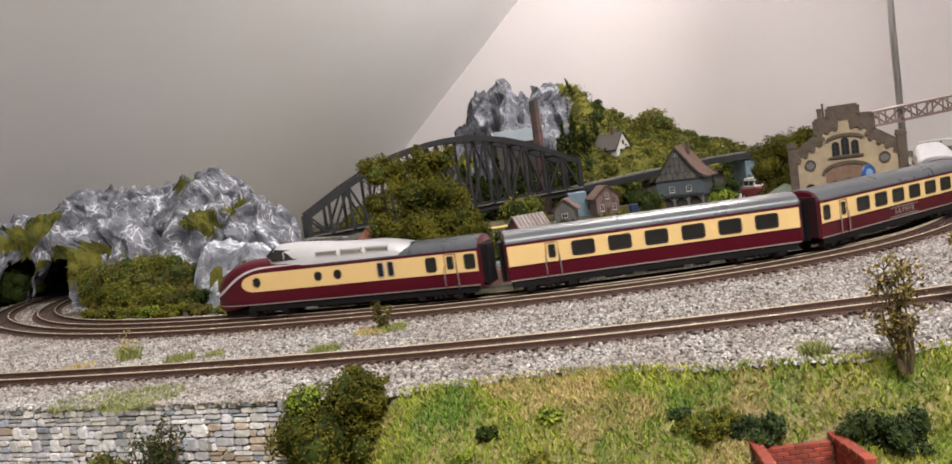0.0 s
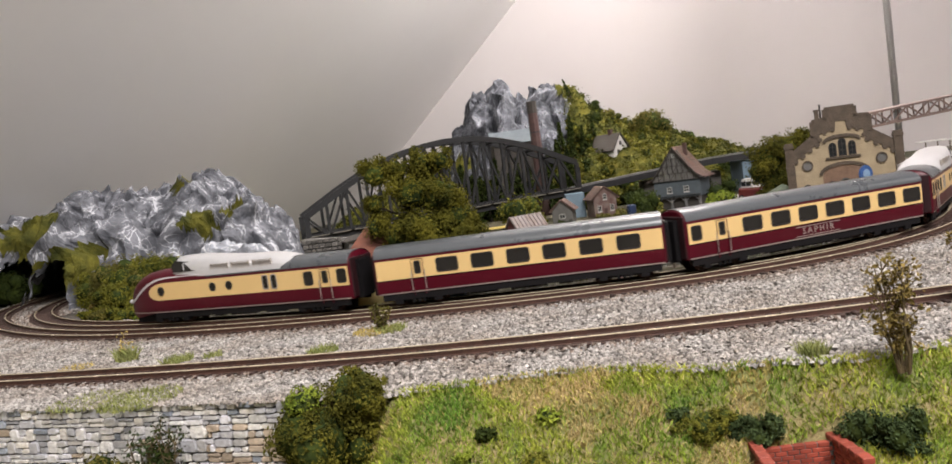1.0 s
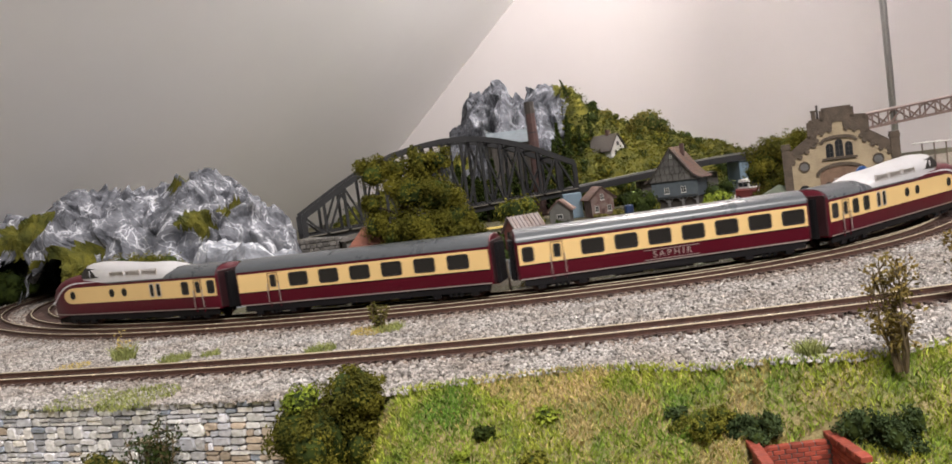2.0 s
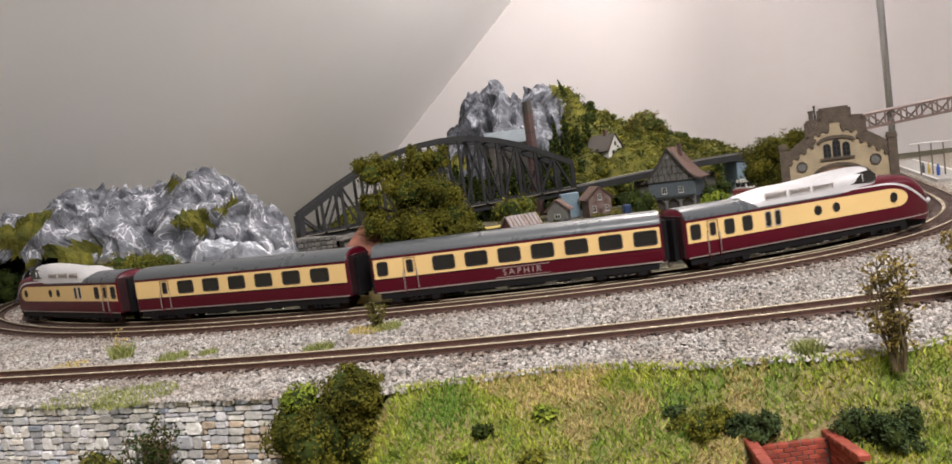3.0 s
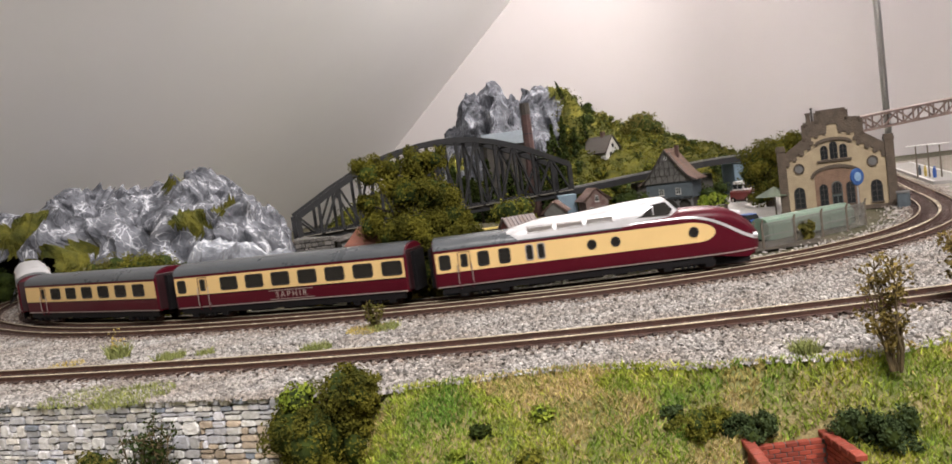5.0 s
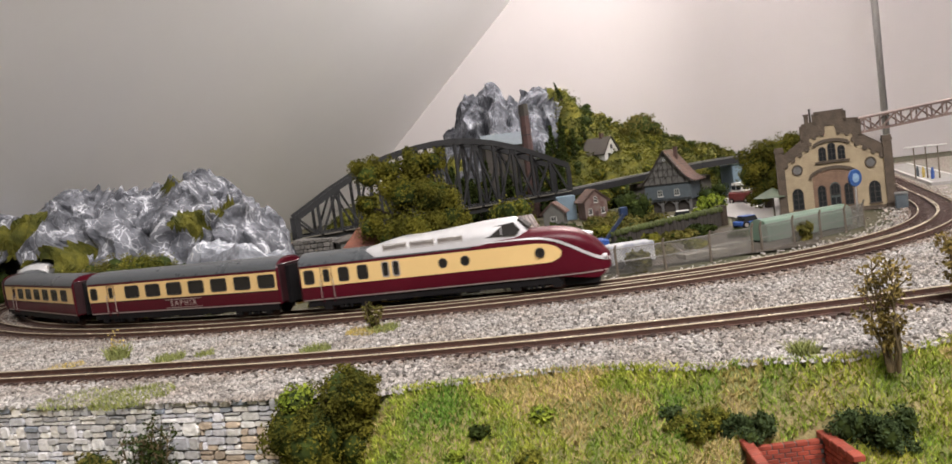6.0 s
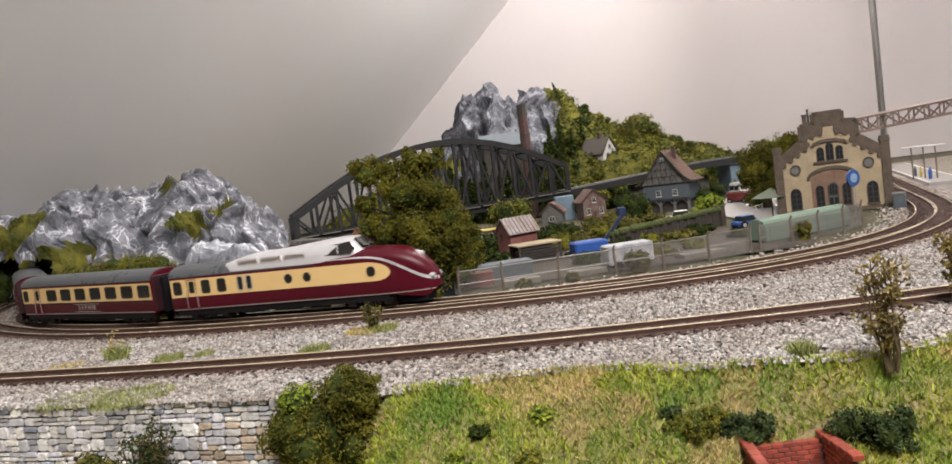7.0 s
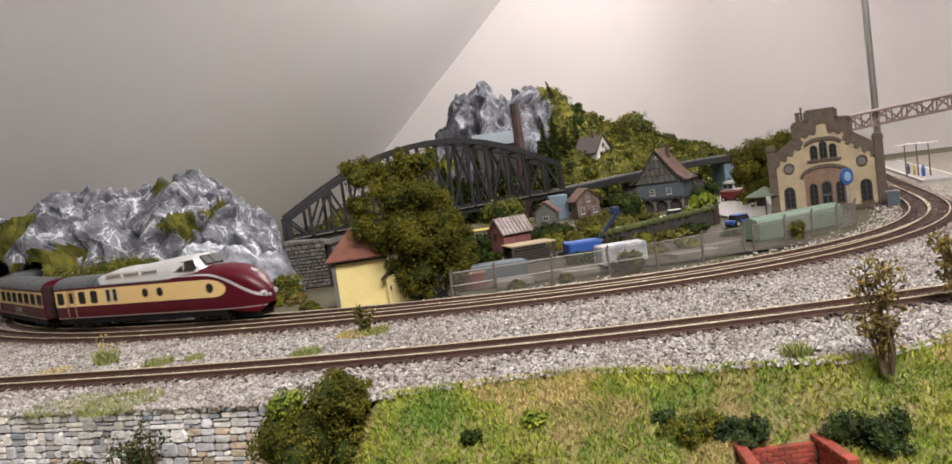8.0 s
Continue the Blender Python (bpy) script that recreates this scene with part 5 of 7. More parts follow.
M_BROWNTILE = mat("brown_roof_tiles", (0.125, 0.07, 0.052), 0.8, second=(0.07, 0.046, 0.04), scale=90, obrand=0.2, bump=0.4, bump_scale=500)
M_REDSHED = mat("dull_red_boards", (0.21, 0.075, 0.065), 0.8, var=0.3, scale=120)
M_TINROOF = mat("weathered_tin", (0.24, 0.21, 0.205), 0.55, second=(0.15, 0.10, 0.08), scale=70, obrand=0.2)
M_STEEL = mat("dark_bridge_steel", (0.013, 0.013, 0.0145), 0.55, var=0.3, scale=120)
M_PALEDECK = mat("pale_walkway", (0.22, 0.20, 0.165), 0.8, var=0.3, scale=120)
M_MASONRY = mat("dark_masonry", (0.13, 0.12, 0.11), 0.9, var=0.4, scale=150, bump=0.6, bump_scale=300, obrand=0.35)
M_BRICK = mat("red_brick", (0.34, 0.062, 0.035), 0.75, var=0.3, scale=250, obrand=0.3)
M_BRICKDARK = mat("brown_brick", (0.085, 0.045, 0.04), 0.8, var=0.35, scale=160)
M_CONCRETE = mat("pale_concrete", (0.31, 0.295, 0.28), 0.8, var=0.15, scale=60, bump=0.2, bump_scale=300)
M_BLUEPAINT = mat("blue_paint", (0.02, 0.08, 0.32), 0.5, var=0.2, scale=120)
M_GREENPAINT = mat("pale_green_sheet", (0.13, 0.21, 0.155), 0.5, second=(0.17, 0.21, 0.165), scale=40)
M_BLUEWALL = mat("blue_grey_wall", (0.17, 0.24, 0.30), 0.7, var=0.2, scale=40)
M_WIRE = mat("fence_wire", (0.19, 0.18, 0.165), 0.5, metal=0.3)
M_POST = mat("fence_post", (0.15, 0.12, 0.09), 0.8, var=0.3, scale=200)
M_HEDGE = mat("hedge_flock", (0.07, 0.09, 0.02), 0.95, second=(0.05, 0.06, 0.015), scale=70, bump=1.0, bump_scale=500)


def arch_outline(w, h, arched=True, n=8):
    """A window outline with its foot at z = 0."""
    if not arched:
        return [(-w / 2, 0), (w / 2, 0), (w / 2, h), (-w / 2, h)]
    r = w / 2
    return [(-r, 0), (r, 0)] + [(r * math.cos(a), h - r + r * math.sin(a)) for a in (math.pi * i / n for i in range(n + 1))]


def plate(outline, y0, y1):
    bm = bmesh.new()
    a = [bm.verts.new((x, y0, z)) for x, z in outline]
    b = [bm.verts.new((x, y1, z)) for x, z in outline]
    bm.faces.new(a)
    bm.faces.new(b[::-1])
    for i in range(len(a)):
        j = (i + 1) % len(a)
        bm.faces.new((a[j], a[i], b[i], b[j]))
    bmesh.ops.recalc_face_normals(bm, faces=bm.faces[:])
    return bm


def house_window(parent, x, z, w, h, y=0.0, arched=False, frame_mat=None, bars=1, rows=2, surround=None, turn=0, proud=0.0006, name="window"):
    """A framed window with glazing bars on a wall that faces -y (turned by turn about z)."""
    m = frame_mat or M_WHITE
    o = arch_outline(w, h, arched)
    win = part(name, plate(o, -proud * 0.3, 0.0008), M_DARKGLASS, parent, "dark glazed window")
    win.matrix_local = pose(x, y, z, 0, 0, turn)
    bm = bmesh.new()
    t = max(w * 0.09, 0.00035)
    for i in range(len(o)):
        a, b = o[i], o[(i + 1) % len(o)]
        add_bar(bm, (a[0], -proud * 0.6, a[1]), (b[0], -proud * 0.6, b[1]), t, proud)
    for k in range(bars):
        q = -w / 2 + w * (k + 1) / (bars + 1)
        add_bar(bm, (q, -proud * 0.5, 0), (q, -proud * 0.5, h * (0.96 if arched else 1)), t * 0.7, proud * 0.7)
    for k in range(rows):
        q = h * (k + 1) / (rows + 1)
        add_bar(bm, (-w / 2, -proud * 0.5, q), (w / 2, -proud * 0.5, q), t * 0.7, proud * 0.7)
    part("window_frame", bm, m, win)
    if surround:
        s = part("sill", box(-w * 0.62, w * 0.62, -0.0012, 0.0006, -0.0012, 0.0), surround, win)
    return win


def gabled_house(name, label, m, w, d, he, hr, wall_mat, roof_mat, over=0.003, front="gable", tiles=True, roof_label=""):
    """A house on a w x d plan: four walls with gables on the +-y sides, two roof slopes laid with tile courses."""
    th = thing(name, label, "house", m)
    o = [(-w / 2, 0), (w / 2, 0), (w / 2, he), (0, hr), (-w / 2, he)]
    part("wall", plate(o, -d / 2, d / 2), wall_mat, th)
    L = math.hypot(w / 2 + over, (hr - he) * (w / 2 + over) / (w / 2))
    ang = math.degrees(math.atan2(hr - he, w / 2))
    for sgn in (-1, 1):
        bm = bmesh.new()
        add_box(bm, 0, L, -d / 2 - over, d / 2 + over, 0.0002, 0.0012)
        r = part("roof", bm, roof_mat, th, roof_label)
        r.matrix_local = pose(0, 0, hr, 0, ang, 0) if sgn > 0 else pose(0, 0, hr, 0, ang, 180) @ pose(0, 0, 0)
        if tiles:
            n = max(4, int(L / 0.0038))
            for k in range(n):
                bm = bmesh.new()
                add_box(bm, L * k / n, L * (k + 1) / n + 0.0006, -d / 2 - over - 0.0002, d / 2 + over + 0.0002, 0, 0.0007)
                c = part("tile_course", bm, roof_mat, r)
                c.matrix_local = pose(0, 0, 0.0013, 0, -2.5, 0)
    return th


def beam(parent, a, b, w, y, name="beam", material=None):
    bm = bmesh.new()
    add_bar(bm, (a[0], y, a[1]), (b[0], y, b[1]), 0.0006, w, (0, 1, 0))
    return part(name, bm, material or M_TIMBER, parent)


def station_house():
    """The cream gable house with stepped coping, pilasters and arched windows."""
    th = thing("gable_house", "cream plastered brick building with stepped gable and arched windows", "building", pose(0.401, 0.865, -0.0055, 0, 0, -20) @ Matrix.Diagonal((0.91, 1, 0.96, 1)))
    prof = [(-0.0570, 0), (0.0570, 0), (0.0570, 0.068), (0.0300, 0.0855), (0.0300, 0.1015), (0.0150, 0.1035), (0.0150, 0.1135), (-0.0150, 0.1135), (-0.0150, 0.1035), (-0.0300, 0.1015), (-0.0300, 0.0855), (-0.0570, 0.068)]
    part("front_wall", plate(prof, 0, 0.004), M_PLASTER, th)
    part("back_body", plate([(-0.055, 0), (0.055, 0), (0.055, 0.062), (0, 0.093), (-0.055, 0.062)], 0.004, 0.075), M_PLASTER, th)
    for sgn in (-1, 1):
        # broad brown band under the coping, stepped like the gable
        o = [(0.0, 0.1130), (0.0145, 0.1130), (0.0145, 0.1030), (0.0295, 0.1010), (0.0295, 0.0850), (0.0565, 0.0675), (0.0565, 0.0590), (0.0245, 0.0785), (0.0235, 0.0880), (0.0125, 0.0900), (0.0060, 0.0930), (0.0055, 0.1000), (0.0, 0.1005)]
        part("gable_band", plate([(sgn * a, b) for a, b in o], -0.0010, 0.001), M_SANDSTONE, th, "broad brown stone band under the gable coping")
        for xx, zz in ((0.0090, 0.0915), (0.0180, 0.0890), (0.0240, 0.0815)):
            bm = bmesh.new()
            add_tube(bm, (sgn * xx, -0.0016, zz), (sgn * xx, 0.001, zz), 0.0026, 0.0026, 12)
            part("corbel", bm, M_SANDSTONE, th)
        bm = bmesh.new()
        add_box(bm, 0, 0.068, 0.004, 0.078, 0, 0.0015)
        r = part("roof", bm, M_BROWNTILE, th, "brown tiled roof")
        a = math.degrees(math.atan2(0.031, 0.055))
        r.matrix_local = pose(0, 0, 0.0945, 0, a, 0) if sgn > 0 else Matrix.Diagonal((-1, 1, 1, 1)) @ pose(0, 0, 0.0945, 0, a, 0)
        # corner pilaster with cap
        bm = bmesh.new()
        add_box(bm, sgn * 0.0595 - 0.0048, sgn * 0.0595 + 0.0048, -0.0025, 0.008, 0, 0.0755)
        add_box(bm, sgn * 0.0595 - 0.0056, sgn * 0.0595 + 0.0056, -0.0034, 0.0088, 0.0755, 0.0785)
        add_box(bm, sgn * 0.0595 - 0.0048, sgn * 0.0595 + 0.0048, -0.0028, 0.0083, 0.0785, 0.0815)
        add_box(bm, sgn * 0.0595 - 0.0058, sgn * 0.0595 + 0.0058, -0.0035, 0.0088, 0, 0.006)
        part("pilaster", bm, M_SANDSTONE, th, "brown stone corner pilaster")
        # coping of the gable, in its straight runs, with small corbels below
        runs = [((0.0575, 0.0665), (0.0295, 0.0850)), ((0.0300, 0.0840), (0.0300, 0.1030)), ((0.0312, 0.1015), (0.0145, 0.1030)), ((0.0150, 0.1020), (0.0150, 0.1150)), ((0.0162, 0.1135), (0.0, 0.1135))]
        for (xa, za), (xb, zb) in runs:
            bm = bmesh.new()
            add_bar(bm, (sgn * xa, 0.0012, za), (sgn * xb, 0.0012, zb), 0.0075, 0.0040, (0, 1, 0))
            part("coping", bm, M_SANDSTONE, th, "brown stone gable coping")
        for k in range(4):
            bm = bmesh.new()
            xx = 0.053 - 0.0085 * k
            add_tube(bm, (sgn * xx, -0.0016, 0.0600 + 0.0054 * k), (sgn * xx, 0.001, 0.0600 + 0.0054 * k), 0.0030, 0.0030, 12)
            part("corbel", bm, M_SANDSTONE, th)
        # round medallion
        bm = bmesh.new()
        for k in range(20):
            a0, a1 = 2 * math.pi * k / 20, 2 * math.pi * (k + 1) / 20
            add_bar(bm, (sgn * 0.0405 + 0.0055 * math.cos(a0), -0.0005, 0.0535 + 0.0055 * math.sin(a0)), (sgn * 0.0405 + 0.0055 * math.cos(a1), -0.0005, 0.0535 + 0.0055 * math.sin(a1)), 0.0016, 0.0016, (0, 1, 0))
        ring = part("medallion", bm, M_SANDSTONE, th, "round stone medallion")
        bm = bmesh.new()
        add_tube(bm, (sgn * 0.0405, -0.0003, 0.0535), (sgn * 0.0405, 0.001, 0.0535), 0.005, 0.005, 20)
        part("medallion_face", bm, M_GREYWALL, ring)
        house_window(th, sgn * 0.0425, 0.0075, 0.0118, 0.0245, -0.0004, True, M_TIMBER, 1, 3, M_SANDSTONE)
        house_window(th, sgn * 0.0148 - 0.0005, 0.0085, 0.0088, 0.0245, -0.0010, True, M_TIMBER, 1, 3, M_SANDSTONE)
        house_window(th, sgn * 0.0105 - 0.0005, 0.0610, 0.0078, 0.0155, -0.0004, True, M_TIMBER, 1, 2)
    house_window(th, -0.0005, 0.0610, 0.0082, 0.0195, -0.0004, True, M_TIMBER, 1, 2)
    part("window_sill", box(-0.0195, 0.0185, -0.0022, 0.001, 0.0580, 0.0602), M_SANDSTONE, th)
    # arched brick field round the entrance
    o = [(-0.0245, 0.0), (0.0235, 0.0)] + [(-0.0005 + 0.024 * math.cos(a), 0.040 + 0.010 * math.sin(a)) for a in (math.pi * i / 12 for i in range(13))]
    part("entrance_field", plate(o, -0.0006, 0.001), M_BRICKINFILL, th, "brick coloured arched entrance field")
    for z0, rr, hh in ((0.041, 0.0265, 0.0115), (0.0775, 0.0195, 0.0062)):
        for k in range(12):
            a0, a1 = math.pi * k / 12, math.pi * (k + 1) / 12
            bm = bmesh.new()
            add_bar(bm, (-0.0005 + rr * math.cos(a0), -0.0008, z0 + hh * math.sin(a0)), (-0.0005 + rr * math.cos(a1), -0.0008, z0 + hh * math.sin(a1)), 0.0036, 0.0020, (0, 1, 0))
            part("arch_stone", bm, M_SANDSTONE, th)
    d = part("door", plate(arch_outline(0.0118, 0.0315), -0.0016, 0.0), M_DOORGREEN, th, "grey green arched door")
    d.location = (-0.0005, 0, 0.004)
    bm = bmesh.new()
    for x in (-0.0028, 0.0028):
        add_box(bm, x - 0.0022, x + 0.0022, -0.0004, 0.0, 0.002, 0.014)
    part("door_panel", bm, M_DARKGLASS, d).location = (0, -0.0016, 0)
    w = house_window(d, 0, 0.0175, 0.0095, 0.0125, -0.0019, True, M_TIMBER, 2, 1)
    part("plinth", box(-0.0570, 0.0570, -0.0016, 0.0, 0.0, 0.0045), M_SANDSTONE, th)
    bm = bmesh.new()
    add_box(bm, -0.0255, -0.0205, 0.03, 0.036, 0.09, 0.1145)
    add_box(bm, -0.0262, -0.0198, 0.0293, 0.0367, 0.1145, 0.1165)
    part("chimney", bm, M_SANDSTONE, th)
    bm = bmesh.new()
    add_tube(bm, (-0.0205, 0.006, 0.1030), (-0.0205, 0.006, 0.1195), 0.0014, 0.0010, 8)
    add_tube(bm, (-0.0205, 0.006, 0.1195), (-0.0205, 0.006, 0.1215), 0.0016, 0.0012, 8)
    part("finial", bm, M_TIMBER, th, "dark finial on the gable")


station_house()


def bay_house():
    """Blue grey timber house with a steep half-timbered gable, flared roof and arcade below."""
    th = thing("timber_house", "dark blue grey timber house with half-timbered gable and brown roof", "house", pose(0.296, 1.178, -0.0055, 0, 0, -30) @ Matrix.Diagonal((0.93, 0.9, 0.9, 1)))
    w, d = 0.074, 0.062
    part("wall", plate([(-w / 2, 0.018), (w / 2, 0.018), (w / 2, 0.046), (-w / 2, 0.046)], 0, d), M_BLUEGREY, th)
    part("gable", plate([(-w / 2 - 0.002, 0.0465), (w / 2 + 0.002, 0.0465), (0.006, 0.096), (0.0, 0.0985), (-0.006, 0.096)], -0.0015, 0.001), M_GABLEINFILL, th)
    part("ground_floor", plate([(-w / 2 + 0.003, 0), (w / 2 - 0.003, 0), (w / 2 - 0.003, 0.018), (-w / 2 + 0.003, 0.018)], 0.006, d), M_TIMBER, th)
    for k in range(4):
        x = -w / 2 + 0.003 + (w - 0.006) * k / 3
        part("arcade_post", box(x - 0.0018, x + 0.0018, 0.0, 0.0036, 0, 0.018), M_GREYWALL, th)
    for k in range(3):
        x0 = -w / 2 + 0.003 + (w - 0.006) * k / 3
        for sgn in (0, 1):
            bm = bmesh.new()
            xa = x0 + 0.0018 if sgn == 0 else x0 + (w - 0.006) / 3 - 0.0018
            add_bar(bm, (xa, 0.001, 0.012), (xa + (0.006 if sgn == 0 else -0.006), 0.001, 0.0175), 0.0016, 0.0018, (0, 1, 0))
            part("arcade_brace", bm, M_GREYWALL, th)
    for z in (0.018, 0.0215, 0.0465, 0.0585, 0.0705, 0.0825):
        hw = w / 2 if z < 0.047 else (w / 2 + 0.002) * (0.0985 - z) / 0.052
        beam(th, (-hw, z), (hw, z), 0.0018, -0.0022)
    for z0, z1, n in ((0.0465, 0.0585, 6), (0.0585, 0.0705, 5), (0.0705, 0.0825, 3)):
        hw = (w / 2) * (0.0985 - z1) / 0.052
        for k in range(n + 1):
            x = -hw + 2 * hw * k / n
            beam(th, (x, z0), (x, z1), 0.0014, -0.0022)
            if k < n and k % 2 == 0:
                beam(th, (x, z0), (x + 2 * hw / n, z1), 0.0011, -0.002)
    for sgn in (-1, 1):
        rows = []
        for q, zz in ((0.0, 0.1005), (0.012, 0.0835), (0.024, 0.0665), (0.033, 0.0555), (0.041, 0.0490), (0.047, 0.0468)):
            rows.append([(sgn * q, -0.006, zz), (sgn * q, d + 0.004, zz)])
        bm = bmesh.new()
        add_grid(bm, rows)
        g = bmesh.ops.extrude_face_region(bm, geom=bm.faces[:])
        bmesh.ops.translate(bm, verts=[v for v in g["geom"] if isinstance(v, bmesh.types.BMVert)], vec=(0, 0, 0.0016))
        bmesh.ops.recalc_face_normals(bm, faces=bm.faces[:])
        r = part("roof", bm, M_BROWNTILE, th, "flared brown tiled roof")
        for k in range(14):
            t = (k + 0.5) / 14
            xs, zs = [a[0][0] for a in rows], [a[0][2] for a in rows]
            x = 0.047 * t
            z = float(np.interp(x, [abs(a) for a in xs], zs))
            bm = bmesh.new()
            add_bar(bm, (sgn * x, -0.006, z + 0.0018), (sgn * x, d + 0.004, z + 0.0018), 0.0012, 0.0008)
            part("tile_course", bm, M_BROWNTILE, r)
        bm = bmesh.new()
        for a, b in zip(rows[:-1], rows[1:]):
            add_bar(bm, (a[0][0], -0.0068, a[0][2]), (b[0][0], -0.0068, b[0][2]), 0.0016, 0.0026, (0, 1, 0))
        part("bargeboard", bm, M_TIMBER, th)
    for x in (-0.0125, 0.0145):
        house_window(th, x, 0.0265, 0.0072, 0.0095, -0.0006, False, M_WHITE, 1, 1, M_WHITE)
    house_window(th, 0.0, 0.0845, 0.004, 0.005, -0.0026, False, M_WHITE, 1, 1)
    bm = bmesh.new()
    add_box(bm, 0.008, 0.014, 0.028, 0.034, 0.085, 0.106)
    part("chimney", bm, M_BRICKDARK, th)


bay_house()


def yellow_house():
    th = gabled_house("yellow_house", "small yellow plastered house with red tiled hip roof by the track", pose(-0.0875, 0.655, -0.0055, 0, 0, 4), 0.042, 0.05, 0.042, 0.042001, M_YELLOWWALL, M_REDTILE, tiles=False)
    for o in [c for c in th.children if c.name.startswith("roof")]:
        bpy.data.objects.remove(o)
    # hipped roof in overlapping tile courses
    n = 7
    for k in range(n):
        a0, a1 = k / n, (k + 1) / n
        bm = bmesh.new()
        w0, w1 = 0.026 * (1 - a0 * 0.72), 0.026 * (1 - a1 * 0.72)
        d0, d1 = 0.031 * (1 - a0 * 0.72), 0.031 * (1 - a1 * 0.72)
        z0, z1 = 0.041 + 0.021 * a0, 0.041 + 0.021 * a1 + 0.0006
        lo = [bm.verts.new((x * w0, y * d0, z0)) for x, y in ((-1, -1), (1, -1), (1, 1), (-1, 1))]
        hi = [bm.verts.new((x * w1, y * d1, z1)) for x, y in ((-1, -1), (1, -1), (1, 1), (-1, 1))]
        lo2 = [bm.verts.new((v.co.x, v.co.y, v.co.z - 0.001)) for v in lo]
        for i in range(4):
            j = (i + 1) % 4
            bm.faces.new((lo[i], lo[j], hi[j], hi[i]))
            bm.faces.new((lo2[i], lo2[j], lo[j], lo[i]))
        bm.faces.new(hi)
        bm.faces.new(lo2[::-1])
        bmesh.ops.recalc_face_normals(bm, faces=bm.faces[:])
        part("tile_course", bm, M_REDTILE, th)
    part("eaves_board", box(-0.0225, 0.0225, -0.0265, 0.0265, 0.0375, 0.0412), M_TIMBER, th, "dark brown eaves board")
    part("corner_board", box(-0.0225, -0.0195, -0.0262, -0.0235, 0, 0.038), M_GREYWALL, th)
    ext = part("extension", plate([(0.019, 0), (0.048, 0), (0.048, 0.012), (0.034, 0.024), (0.019, 0.024)], -0.03, 0.0), M_YELLOWWALL, th, "low yellow extension")
    bm = bmesh.new()
    add_bar(bm, (0.0155, -0.016, 0.0215), (0.030, -0.016, 0.0345), 0.034, 0.0014, (0, 0, 1))
    part("extension_roof", bm, M_TIMBER, th, "dark sloping extension roof")
    bm = bmesh.new()
    add_bar(bm, (0.030, -0.016, 0.0345), (0.052, -0.016, 0.0085), 0.034, 0.0014, (0, 0, 1))
    part("extension_roof", bm, M_TIMBER, th, "dark sloping extension roof")
    part("wall_lamp", box(0.0215, 0.0225, -0.0325, -0.03, 0.0125, 0.0155), M_TIMBER, th)


yellow_house()


def grey_shed_behind():
    th = gabled_house("grey_house", "weathered grey house behind the yellow house", pose(-0.122, 0.83, -0.0055, 0, 0, 25), 0.05, 0.05, 0.043, 0.046, M_GABLEINFILL, M_TIMBER, tiles=False)
    house_window(th, -0.016, 0.012, 0.006, 0.012, -0.0256, False, M_REDTILE, 1, 1)
    part("door", box(0.006, 0.014, -0.0262, -0.025, 0, 0.02), M_BRICKDARK, th)


grey_shed_behind()


def stone_abutment():
    """A battered dark stone wall that carries the bridge end behind the yellow house."""
    th = thing("stone_abutment", "battered dark rough stone abutment under the bridge end", "wall", pose(-0.1655, 0.815, -0.0055, 0, 0, -8))
    rng = random.Random(19)
    core = [(-0.010, 0), (0.022, 0), (0.022, 0.046), (-0.022, 0.050)]
    part("core", plate(core, 0.001, 0.03), M_MASONRY, th)
    z = 0.0
    while z < 0.045:
        h = rng.uniform(0.0030, 0.0050)
        x = -0.010 - 0.012 * z / 0.05
        while x < 0.021:
            w = rng.uniform(0.004, 0.009)
            part("stone", box(x + 0.0003, min(x + w, 0.0225) - 0.0003, -0.0006 - rng.uniform(0, 0.0016), 0.0015, z + 0.0003, z + h - 0.0003, 0.0006), M_MASONRY, th)
            x += w
        z += h


stone_abutment()


